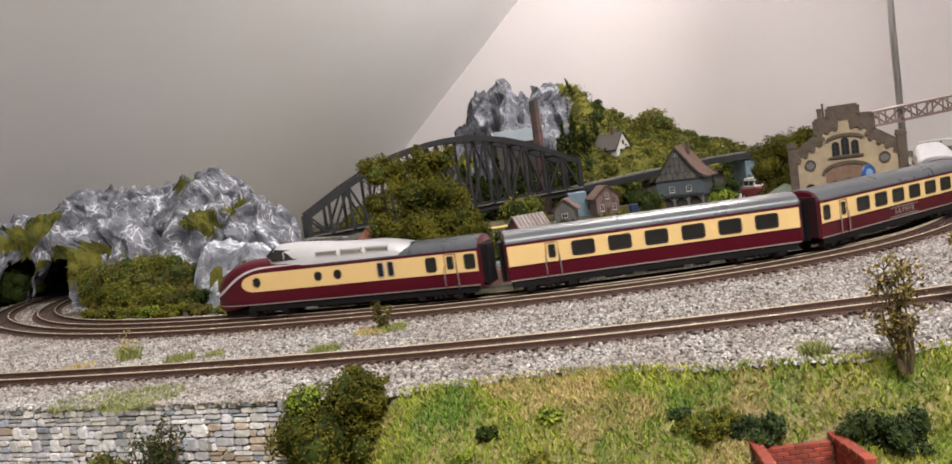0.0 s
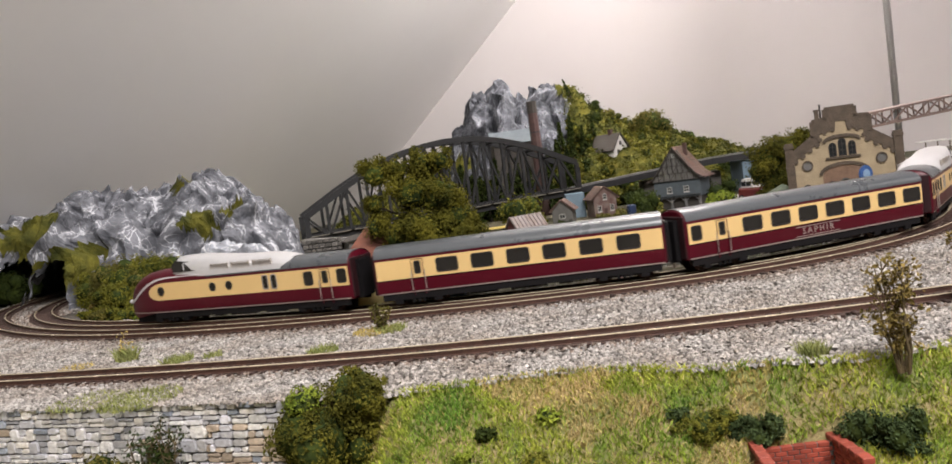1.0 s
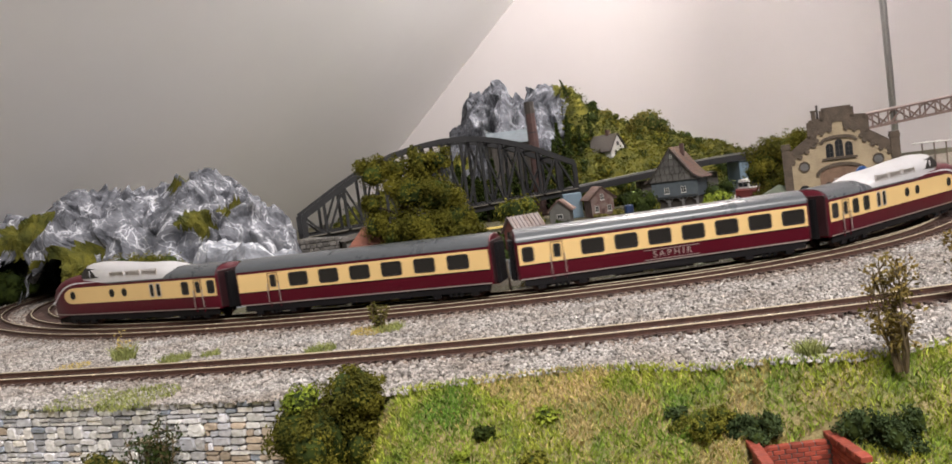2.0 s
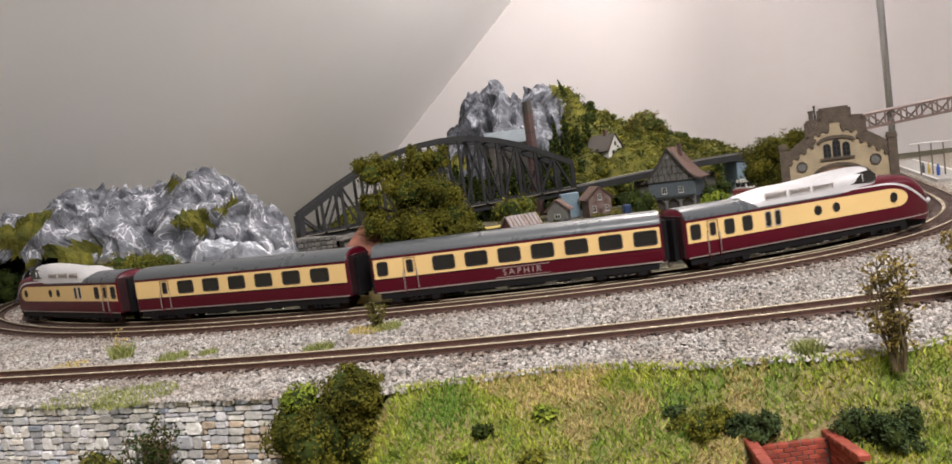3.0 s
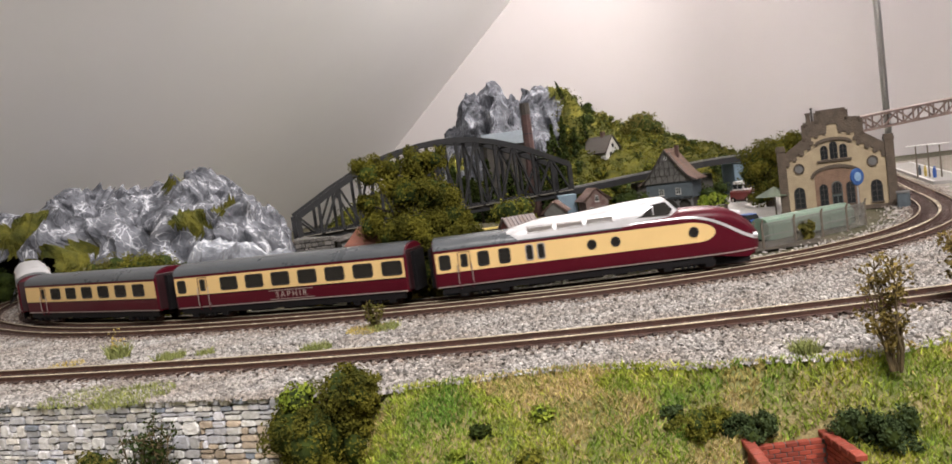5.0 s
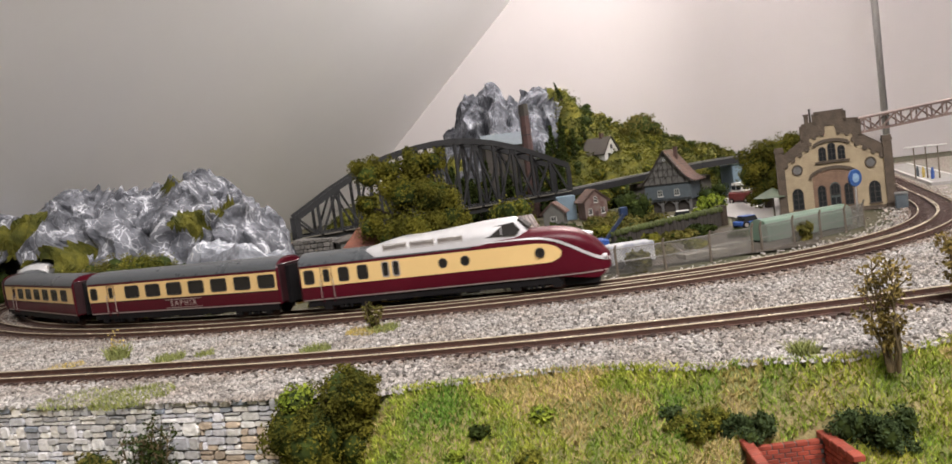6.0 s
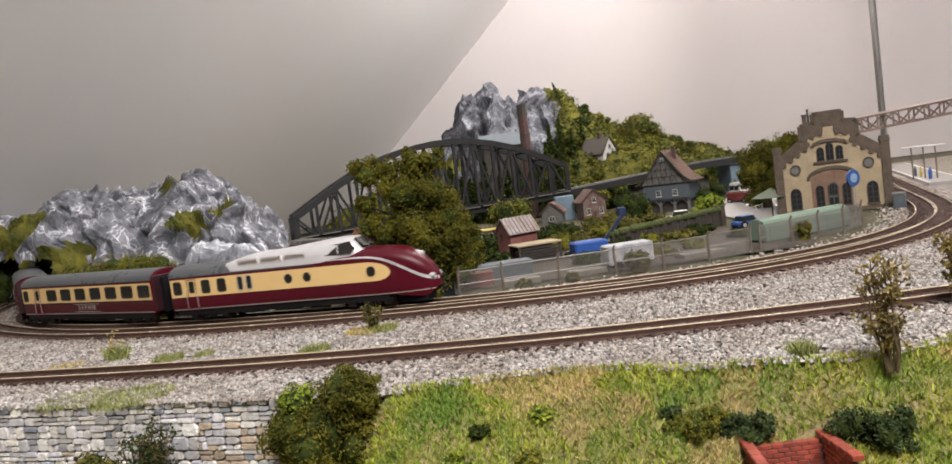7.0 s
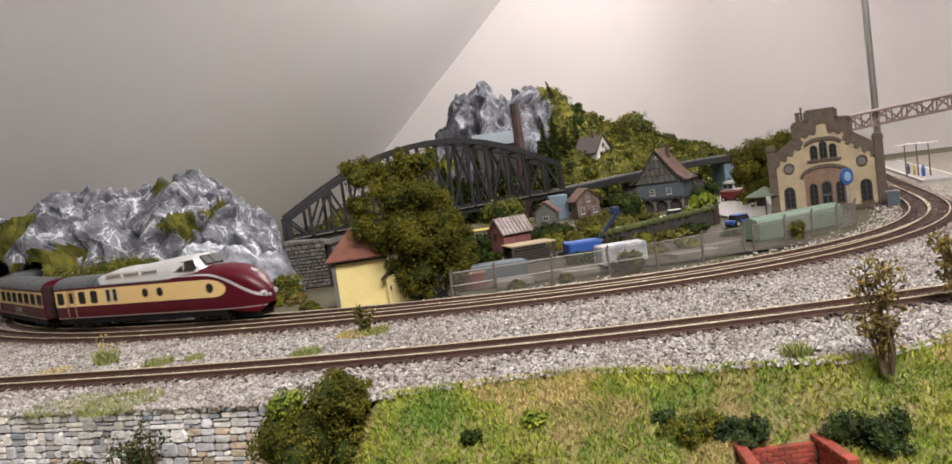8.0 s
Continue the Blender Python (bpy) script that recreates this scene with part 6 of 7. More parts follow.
def red_shed():
    th = gabled_house("red_shed", "small dull red wooden shed with corrugated tin roof", pose(0.050, 0.880, -0.0055, 0, 0, -62), 0.027, 0.035, 0.0255, 0.040, M_REDSHED, M_TINROOF, 0.003, tiles=False, roof_label="weathered corrugated tin roof")
    for r in [c for c in th.children if c.name.startswith("roof")]:
        for k in range(9):
            bm = bmesh.new()
            add_tube(bm, (0, -0.0195 + 0.0048 * k, 0.0012), (0.024, -0.0195 + 0.0048 * k, 0.0012), 0.0009, 0.0009, 6)
            part("corrugation", bm, M_TINROOF, r)
    for k in range(6):
        y = -0.0145 + 0.0058 * k
        part("board", box(-0.0141, -0.0134, y - 0.003, y + 0.003, 0.0, 0.025), M_REDSHED, th)
    house_window(th, -0.004, 0.017, 0.005, 0.007, -0.0179, False, M_TIMBER, 1, 1)
    house_window(th, -0.0146, 0.010, 0.006, 0.007, 0.004, False, M_TIMBER, 1, 1, turn=-90)
    # log store in front with a pale flat roof
    lo = thing("log_store", "open wooden log store with pale flat roof", "shed", pose(0.060, 0.776, -0.0055, 0, 0, 14))
    part("roof", box(-0.023, 0.023, -0.016, 0.016, 0.0185, 0.0198), M_PLASTER, lo, "pale flat board roof")
    for x in (-0.021, 0.021):
        for y in (-0.014, 0.014):
            part("post", box(x - 0.001, x + 0.001, y - 0.001, y + 0.001, 0, 0.0185), M_TIMBER, lo)
    for k in range(6):
        part("rail", box(-0.021, 0.021, -0.0145, -0.0137, 0.001 + 0.0028 * k, 0.0026 + 0.0028 * k), M_TIMBER, lo)
    part("back_wall", box(-0.021, 0.021, 0.0125, 0.0137, 0, 0.0185), M_TIMBER, lo)
    part("timber_stack", box(-0.018, 0.018, -0.010, 0.011, 0, 0.013, 0.001), M_BARK, lo)


red_shed()


def small_houses():
    th = gabled_house("stone_house", "small reddish stone house with white windows", pose(0.192, 1.245, -0.0055, 0, 0, 8), 0.036, 0.04, 0.028, 0.045, mat("reddish_stone", (0.20, 0.15, 0.135), 0.85, second=(0.12, 0.06, 0.05), scale=90), M_BROWNTILE)
    for x, z in ((-0.010, 0.008), (0.010, 0.008), (0.0, 0.026)):
        house_window(th, x, z, 0.0055, 0.009, -0.0206, z > 0.02, M_WHITE, 1, 1, M_WHITE)
    part("door", box(-0.0025, 0.0025, -0.0208, -0.02, 0, 0.012), M_BRICKDARK, th)
    th = gabled_house("brown_house", "small brown roofed house under the viaduct", pose(0.125, 1.18, -0.0055, 0, 0, -15), 0.03, 0.034, 0.022, 0.036, M_GABLEINFILL, M_BROWNTILE)
    house_window(th, 0.0, 0.01, 0.008, 0.006, -0.0176, False, M_WHITE, 1, 0)
    # house on the slope
    th = gabled_house("hillside_house", "white hillside house with a steep dark roof", pose(0.275, 1.59, 0.080, 0, 0, 40), 0.044, 0.055, 0.016, 0.046, M_WHITE, M_TIMBER, roof_label="steep dark brown roof")
    house_window(th, -0.008, 0.004, 0.006, 0.010, -0.0282, False, M_TIMBER, 1, 1)
    house_window(th, 0.008, 0.002, 0.008, 0.014, -0.0282, False, M_TIMBER, 1, 1)
    house_window(th, 0.0, 0.023, 0.005, 0.008, -0.0282, True, M_TIMBER, 1, 1)
    part("chimney", box(-0.004, 0.003, -0.01, -0.003, 0.036, 0.056), M_BRICKDARK, th)
    # factory roof and brick chimney behind the bridge
    th = gabled_house("factory_hall", "grey roofed factory hall behind the bridge", pose(0.082, 1.56, 0.02, 0, 0, -82), 0.06, 0.085, 0.115, 0.138, M_TIMBER, M_BLUEGREY, tiles=False, roof_label="pale grey sheet roof")
    ch = thing("factory_chimney", "tall tapering dark red brick chimney", "chimney", pose(0.119, 1.44, -0.0055))
    bm = bmesh.new()
    add_tube(bm, (0, 0, 0), (0, 0, 0.185), 0.0115, 0.0085, 8)
    part("shaft", bm, M_BRICKDARK, ch)
    bm = bmesh.new()
    add_tube(bm, (0, 0, 0.185), (0, 0, 0.206), 0.0092, 0.0088, 8)
    part("cap", bm, M_TIMBER, ch, "sooty dark chimney top")
    for z in (0.03, 0.07, 0.11, 0.15):
        bm = bmesh.new()
        add_tube(bm, (0, 0, z), (0, 0, z + 0.0015), 0.0118 - 0.017 * z, 0.0118 - 0.017 * z, 8)
        part("band", bm, M_STEEL, ch)


small_houses()


# ---- the bow bridge and the viaduct ----
def bridge():
    th = thing("truss_bridge", "dark steel bowstring truss railway bridge", "bridge")
    L, R = Vector((-0.250, 1.150, 0.0245)), Vector((0.168, 1.300, 0.036))
    axis = (R - L)
    side = Vector((-axis.y, axis.x, 0)).normalized()
    n = 14

    def top(k):
        return 0.034 + 0.012 * k + 0.072 * (1 - (2 * k - 1) ** 2) ** 1.12
    for off in (0.0, 0.055):
        o = side * off

        def low(k):
            return L + axis * k + o

        def up(k):
            return low(k) + Vector((0, 0, top(k)))

        def member(name, a, b, w, h):
            bm = bmesh.new()
            add_bar(bm, a, b, w, h, side)
            part(name, bm, M_STEEL, th)
        for i in range(n):
            k0, k1 = i / n, (i + 1) / n
            member("top_chord", up(k0), up(k1), 0.0085, 0.006)
            if i % 2 == 0:
                member("diagonal", up(k0), low(k1), 0.0030, 0.004) if k0 < 0.5 else member("diagonal", low(k0), up(k1), 0.0030, 0.004)
            else:
                member("diagonal", low(k0), up(k1), 0.0030, 0.004) if k0 < 0.5 else member("diagonal", up(k0), low(k1), 0.0030, 0.004)
        for i in range(n + 1):
            k = i / n
            member("post", low(k), up(k), 0.0042 if 0 < i < n else 0.0075, 0.004)
        member("bottom_chord", low(0), low(1), 0.010, 0.006)
        member("walkway", low(0.01) + Vector((0, 0, 0.006)) - side * 0.006 * (1 if off == 0 else -1), low(0.99) + Vector((0, 0, 0.006)) - side * 0.006 * (1 if off == 0 else -1), 0.0015, 0.006)
    for i in range(1, n):
        k = i / n
        a = L + axis * k + Vector((0, 0, top(k)))
        bm = bmesh.new()
        add_bar(bm, a, a + side * 0.055, 0.003, 0.003)
        part("cross_strut", bm, M_STEEL, th)
        if i < n - 1:
            bm = bmesh.new()
            b = L + axis * ((i + 1) / n) + Vector((0, 0, top((i + 1) / n))) + side * 0.055
            add_bar(bm, a, b, 0.002, 0.002)
            part("wind_brace", bm, M_STEEL, th)
    bm = bmesh.new()
    add_bar(bm, L + side * 0.0275 - Vector((0, 0, 0.001)), R + side * 0.0275 - Vector((0, 0, 0.001)), 0.05, 0.004)
    part("deck", bm, M_TIMBER, th)
    for i in range(n):
        for off in (-0.007, 0.062):
            a = L + axis * ((i + 0.08) / n) + side * off + Vector((0, 0, 0.0045))
            b = L + axis * ((i + 0.92) / n) + side * off + Vector((0, 0, 0.0045))
            bm = bmesh.new()
            add_bar(bm, a, b, 0.006, 0.0012)
            part("walkway_board", bm, M_PALEDECK, th, "pale walkway board")
    # stone pier at the left end
    pier = thing("bridge_pier", "rough dark stone bridge pier", "bridge pier", pose(-0.235, 1.175, -0.006, 0, 0, 20))
    rng = random.Random(9)
    z = 0.0
    part("pier_core", box(-0.026, 0.026, -0.034, 0.034, 0, 0.022), M_MASONRY, pier)
    while z < 0.022:
        h = rng.uniform(0.004, 0.006)
        x = -0.028
        while x < 0.028:
            w = rng.uniform(0.005, 0.011)
            part("stone", box(x + 0.0003, min(x + w, 0.029) - 0.0003, -0.0365 - rng.uniform(0, 0.0012), -0.033, z + 0.0003, z + h - 0.0003, 0.0005), M_MASONRY, pier)
            x += w
        z += h
    # viaduct deck on to the right, on piers
    via = thing("viaduct", "dark grey viaduct deck on blue grey piers", "viaduct")
    pts = [Vector((0.168, 1.305, 0.036)), Vector((0.30, 1.335, 0.045)), Vector((0.40, 1.345, 0.052)), Vector((0.50, 1.32, 0.055))]
    for a, b in zip(pts[:-1], pts[1:]):
        bm = bmesh.new()
        s = Vector((-(b - a).y, (b - a).x, 0)).normalized()
        add_bar(bm, a + s * 0.03, b + s * 0.03 + (b - a) * 0.02, 0.066, 0.010)
        part("deck", bm, M_STEEL, via)
        bm = bmesh.new()
        add_bar(bm, a + Vector((0, 0, 0.0065)), b + Vector((0, 0, 0.0065)), 0.005, 0.003)
        part("parapet", bm, M_GREYWALL, via, "grey parapet edge")
    for x, y, w, mt in ((0.155, 1.27, 0.030, M_BLUEWALL), (0.30, 1.36, 0.03, M_MASONRY), (0.415, 1.38, 0.018, M_MASONRY)):
        part("pier", box(x - w / 2, x + w / 2, y, y + 0.04, -0.006, 0.034, 0.001), mt, via, "painted block pier" if mt is M_BLUEWALL else "")
    part("abutment", box(0.448, 0.515, 1.335, 1.40, -0.006, 0.046, 0.001), M_BLUEWALL, via, "blue grey abutment wall")


bridge()


# ---- fence, yard and clutter ----
def fence():
    pts = [(-0.016, 0.607), (0.019, 0.6105), (0.063, 0.616), (0.109, 0.619), (0.148, 0.6225), (0.187, 0.631), (0.226, 0.645), (0.236, 0.650), (0.270, 0.667), (0.300, 0.683), (0.330, 0.700), (0.358, 0.722)]
    th = thing("wire_fence", "chain link fence with leaning brown posts along the track", "fence")
    H = 0.021
    for i, (x, y) in enumerate(pts):
        bm = bmesh.new()
        add_tube(bm, (0, 0, -0.001), (0, 0, H), 0.0011, 0.0010, 6)
        add_tube(bm, (0, 0, H), (0.0012, -0.001, H + 0.0036), 0.0010, 0.0008, 6)
        p = part("post", bm, M_POST, th)
        p.matrix_local = pose(x, y, -0.0055, 0, random.Random(i).uniform(-3, 3), 0)
    for i in range(len(pts) - 1):
        a, b = Vector((*pts[i], -0.005)), Vector((*pts[i + 1], -0.005))
        L = (b - a).length
        if L < 0.015:
            continue
        d = (b - a) / L
        bm = bmesh.new()
        s = 0.0026

        def P(u, v):
            return a + d * u + Vector((0, 0, v))
        k = -H
        while k < L:
            for sgn in (1, -1):
                u0, v0, u1, v1 = (k, 0, k + H, H) if sgn > 0 else (k, H, k + H, 0)
                if u0 < 0:
                    v0 += sgn * (0 - u0)
                    u0 = 0
                if u1 > L:
                    v1 -= sgn * (u1 - L)
                    u1 = L
                if u1 - u0 > 0.0004:
                    add_bar(bm, P(u0, v0), P(u1, v1), 0.00032)
            k += s
        part("wire_mesh", bm, M_WIRE, th, "pale diamond wire mesh")
        for v in (0.0105, H - 0.0004):
            bm = bmesh.new()
            add_tube(bm, P(0, v), P(L, v), 0.00045, 0.00045, 5)
            part("rail", bm, M_WIRE, th)


fence()


def vehicle(name, label, m, l, w, h, body, cab, roof_mat=None, wheels=0.0042):
    """A small model vehicle: body, glazed cabin, four wheels, lamps."""
    th = thing(name, label, "vehicle", m)
    part("body", box(-l / 2, l / 2, -w / 2, w / 2, wheels * 0.7, h * 0.6, h * 0.08), body, th)
    bm = bmesh.new()
    v = add_box(bm, -l * 0.34, l * 0.2, -w * 0.45, w * 0.45, h * 0.6, h * 0.98)
    for q in v:
        if q.co.z > h * 0.8:
            q.co.x = -l * 0.30 if q.co.x < -l * 0.1 else l * 0.12
            q.co.y *= 0.9
    c = part("cabin", bm, cab, th)
    part("roof", box(-l * 0.31, l * 0.13, -w * 0.42, w * 0.42, h * 0.98, h * 1.03, h * 0.02), roof_mat or body, c)
    if cab is M_WHITE:
        # panes let into the pale upper body
        for y in (-w * 0.435, w * 0.435):
            for x in (-l * 0.2, l * 0.02):
                part("side_pane", box(x - l * 0.085, x + l * 0.085, y - 0.0012, y + 0.0012, h * 0.68, h * 0.90), M_DARKGLASS, c)
        pn = part("windscreen", box(-0.0009, 0.0009, -w * 0.38, w * 0.38, h * 0.68, h * 0.90), M_DARKGLASS, c)
        pn.location = (l * 0.165, 0, 0)
    for x in (-l * 0.32, l * 0.32):
        for y in (-w / 2, w / 2):
            bm = bmesh.new()
            add_tube(bm, (x, y - 0.001, wheels), (x, y + 0.001, wheels), wheels, wheels, 14)
            wh = part("wheel", bm, M_BLACK, th)
            bm = bmesh.new()
            add_tube(bm, (x, y - 0.0012, wheels), (x, y + 0.0012, wheels), wheels * 0.5, wheels * 0.5, 10)
            part("rim", bm, M_TRIM, wh)
    for y in (-w * 0.36, w * 0.36):
        part("headlamp", box(l / 2 - 0.0003, l / 2 + 0.0004, y - w * 0.07, y + w * 0.07, h * 0.4, h * 0.5), M_WHITE, th)
    return th


M_CARRED = mat("dark_red_car_paint", (0.13, 0.02, 0.018), 0.35, var=0.1, scale=100, coat=0.3)
vehicle("off_road_car", "dark red model off-road car with white roof", pose(0.402, 1.16, -0.0055, 0, 0, -62), 0.042, 0.022, 0.030, M_CARRED, M_WHITE, M_WHITE)
vehicle("car", "small cream white model car", pose(0.262, 0.995, -0.0055, 0, 0, 170), 0.036, 0.018, 0.014, M_WHITE, M_DARKGLASS)
vehicle("car", "dark blue model car parked in the yard", pose(0.292, 0.835, -0.0055, 0, 0, 15), 0.030, 0.017, 0.013, M_BLUEPAINT, M_DARKGLASS)


def yard():
    # pale road past the gable house
    bm = bmesh.new()
    add_grid(bm, [[(x, y, -0.0040) for y in (0.90, 0.98, 1.06, 1.15, 1.28)] for x in (0.30, 0.33, 0.36, 0.39, 0.42)])
    for v in bm.verts:
        v.co.x += (v.co.y - 0.72) * 0.06
    tagged(part("road", bm, M_CONCRETE), "pale grey model road beside the gable house", "road", kind="structure")
    bm = bmesh.new()
    add_grid(bm, [[(x, y, -0.0045) for y in (0.64, 0.72, 0.8, 0.86)] for x in (0.0, 0.1, 0.2, 0.29)])
    tagged(part("yard", bm, mat("sandy_yard", (0.075, 0.06, 0.042), 0.9, var=0.5, scale=60, bump=0.5, bump_scale=400)), "sandy brown yard behind the fence", "ground", kind="structure")
    # hedge wall: dark timber wall with a mossy top
    th = thing("garden_wall", "dark boarded garden wall with mossy green top", "wall", pose(0.232, 0.849, -0.0055, 0, 0, 39.5))
    for k in range(27):
        x = -0.1241 + 0.0069 * k
        part("board", box(x, x + 0.0064, 0, 0.004, 0, 0.018), M_TIMBER, th)
    bm = bmesh.new()
    for k in range(44):
        t = bmesh.ops.create_icosphere(bm, subdivisions=1, radius=0.0042)
        bmesh.ops.translate(bm, verts=t["verts"], vec=(-0.1236 + 0.0043 * k, 0.002 + random.Random(k).uniform(-0.002, 0.002), 0.0185))
    part("moss_top", bm, M_HEDGE, th, "mossy green top", smooth=True)
    part("end_post", box(0.062, 0.070, -0.003, 0.008, 0, 0.0225), M_BARK, th)
    # blue skip and excavator boom
    th = thing("excavator", "blue model excavator with raised boom", "excavator", pose(0.112, 0.772, -0.0055, 0, 0, 10))
    part("body", box(-0.017, 0.017, -0.011, 0.011, 0.004, 0.0150, 0.0015), M_BLUEPAINT, th)
    part("track", box(-0.023, 0.023, -0.0125, -0.007, 0, 0.006, 0.002), M_BLACK, th)
    part("track", box(-0.023, 0.023, 0.007, 0.0125, 0, 0.006, 0.002), M_BLACK, th)
    bm = bmesh.new()
    add_bar(bm, (0.014, -0.004, 0.012), (0.037, -0.004, 0.036), 0.0030, 0.0034, (0, 1, 0))
    part("boom", bm, mat("dark_blue_boom", (0.010, 0.022, 0.06), 0.5, var=0.2, scale=200), th, "dark blue boom")
    part("bucket", box(0.034, 0.042, -0.003, 0.003, 0.034, 0.043, 0.001), mat("dark_blue_bucket", (0.010, 0.026, 0.075), 0.5, var=0.2, scale=200), th)
    # white box truck body with dark stains
    th = thing("box_trailer", "white box trailer with grey graffiti patches behind the fence", "trailer", pose(0.127, 0.66, -0.0055, 0, 0, 10))
    part("box", box(-0.020, 0.020, -0.010, 0.010, 0.004, 0.0205, 0.001), mat("stained_white", (0.55, 0.54, 0.52), 0.6, second=(0.22, 0.23, 0.27), scale=70), th)
    for x in (-0.012, 0.012):
        bm = bmesh.new()
        add_tube(bm, (x, -0.0105, 0.004), (x, 0.0105, 0.004), 0.004, 0.004, 12)
        part("wheel", bm, M_BLACK, th)
    # long pale green covered wagon load
    th = thing("green_container", "long pale green rounded container behind the fence", "container", pose(0.306, 0.722, -0.0055, 0, 0, 24))
    o = [(-0.011, 0), (0.011, 0), (0.011, 0.013), (0.008, 0.0175), (0.003, 0.0195), (-0.003, 0.0195), (-0.008, 0.0175), (-0.011, 0.013)]
    bm = bmesh.new()
    add_grid(bm, [[(x, a, b + 0.002) for a, b in o + o[:1]] for x in (-0.060, 0.045)])
    for x in (-0.060, 0.045):
        bm.faces.new([v for v in bm.verts if abs(v.co.x - x) < 1e-6][:8])
    bmesh.ops.recalc_face_normals(bm, faces=bm.faces[:])
    part("cover", bm, M_GREENPAINT, th)
    part("chassis", box(-0.060, 0.045, -0.009, 0.009, 0.0005, 0.003), M_BLACK, th)
    for k in range(5):
        x = -0.055 + 0.023 * k
        part("rib", box(x - 0.0005, x + 0.0005, -0.0116, -0.0108, 0.002, 0.016), M_GREENPAINT, th)
    # grey low containers and board stacks
    th = thing("grey_container", "low dark grey container in the yard", "container", pose(0.018, 0.70, -0.0055, 0, 0, 8))
    part("body", box(-0.03, 0.03, -0.012, 0.012, 0, 0.012, 0.0008), M_BLUEGREY, th)
    part("lid", box(-0.031, 0.031, -0.013, 0.013, 0.012, 0.0132), M_BLUEGREY, th)
    th = thing("crate", "low reddish crate behind the fence", "crate", pose(0.0, 0.66, -0.0055, 0, 0, 8))
    part("body", box(-0.012, 0.012, -0.008, 0.008, 0, 0.011, 0.0006), M_REDSHED, th)
    part("lid", box(-0.0125, 0.0125, -0.0085, 0.0085, 0.011, 0.0122), M_REDTILE, th)
    for i, (x, y, l, a) in enumerate(((0.035, 0.645, 0.03, 6), (0.09, 0.648, 0.03, 6), (0.19, 0.665, 0.04, 14), (0.22, 0.69, 0.03, 18))):
        th = thing("board_stack", "stack of pale boards behind the fence", "boards", pose(x, y, -0.0055, 0, 0, a), "board stacks")
        for k in range(3):
            for j in range(3):
                part("board", box(-l / 2, l / 2, -0.008 + 0.0055 * j, -0.003 + 0.0055 * j, 0.0016 * k, 0.0014 + 0.0016 * k), M_PALEDECK, th)
    th = thing("kiosk", "pale blue grey upright kiosk beside the tree", "kiosk", pose(-0.026, 0.63, -0.0055, 0, 0, 4))
    part("body", box(-0.009, 0.009, -0.006, 0.006, 0, 0.022, 0.0008), M_BLUEGREY, th)
    part("door", box(-0.004, 0.006, -0.0066, -0.006, 0.001, 0.02), M_DARKGLASS, th)
    th = thing("yellow_bench", "yellow wooden bench table in the yard", "bench", pose(0.012, 0.96, -0.0055, 0, 0, 5))
    for k in range(3):
        part("slat", box(-0.02, 0.02, -0.008 + 0.0056 * k, -0.0035 + 0.0056 * k, 0.024, 0.0255), M_YELLOW, th)
    for x in (-0.016, 0.016):
        part("leg", box(x - 0.001, x + 0.001, -0.007, 0.007, 0, 0.024), M_TIMBER, th)
    th = thing("parasol", "grey green model parasol beside the gable house", "parasol", pose(0.345, 0.90, -0.0055))
    bm = bmesh.new()
    add_tube(bm, (0, 0, 0.024), (0, 0, 0.034), 0.022, 0.001, 12)
    part("canopy", bm, mat("parasol_cloth", (0.075, 0.095, 0.06), 0.8, var=0.2, scale=80), th)
    bm = bmesh.new()
    add_tube(bm, (0, 0, 0), (0, 0, 0.026), 0.0008, 0.0008, 6)
    part("pole", bm, M_POST, th)
    # round blue disc on a post
    th = thing("round_sign", "blue round sign with a pale centre on a thin post", "sign", pose(0.352, 0.720, -0.0055, 0, 0, 22))
    bm = bmesh.new()
    add_tube(bm, (0, 0, 0), (0, 0, 0.040), 0.0009, 0.0009, 8)
    part("post", bm, M_CONCRETE, th)
    bm = bmesh.new()
    add_tube(bm, (0, -0.0012, 0.0455), (0, 0.0004, 0.0455), 0.0078, 0.0078, 24)
    disc = part("disc", bm, mat("sign_blue", (0.03, 0.09, 0.27), 0.5, var=0.3, scale=300), th)
    bm = bmesh.new()
    add_tube(bm, (0, -0.0016, 0.0455), (0, -0.0012, 0.0455), 0.0042, 0.0042, 20)
    part("disc_centre", bm, mat("sign_pale_blue", (0.25, 0.38, 0.55), 0.5, var=0.3, scale=300), disc)
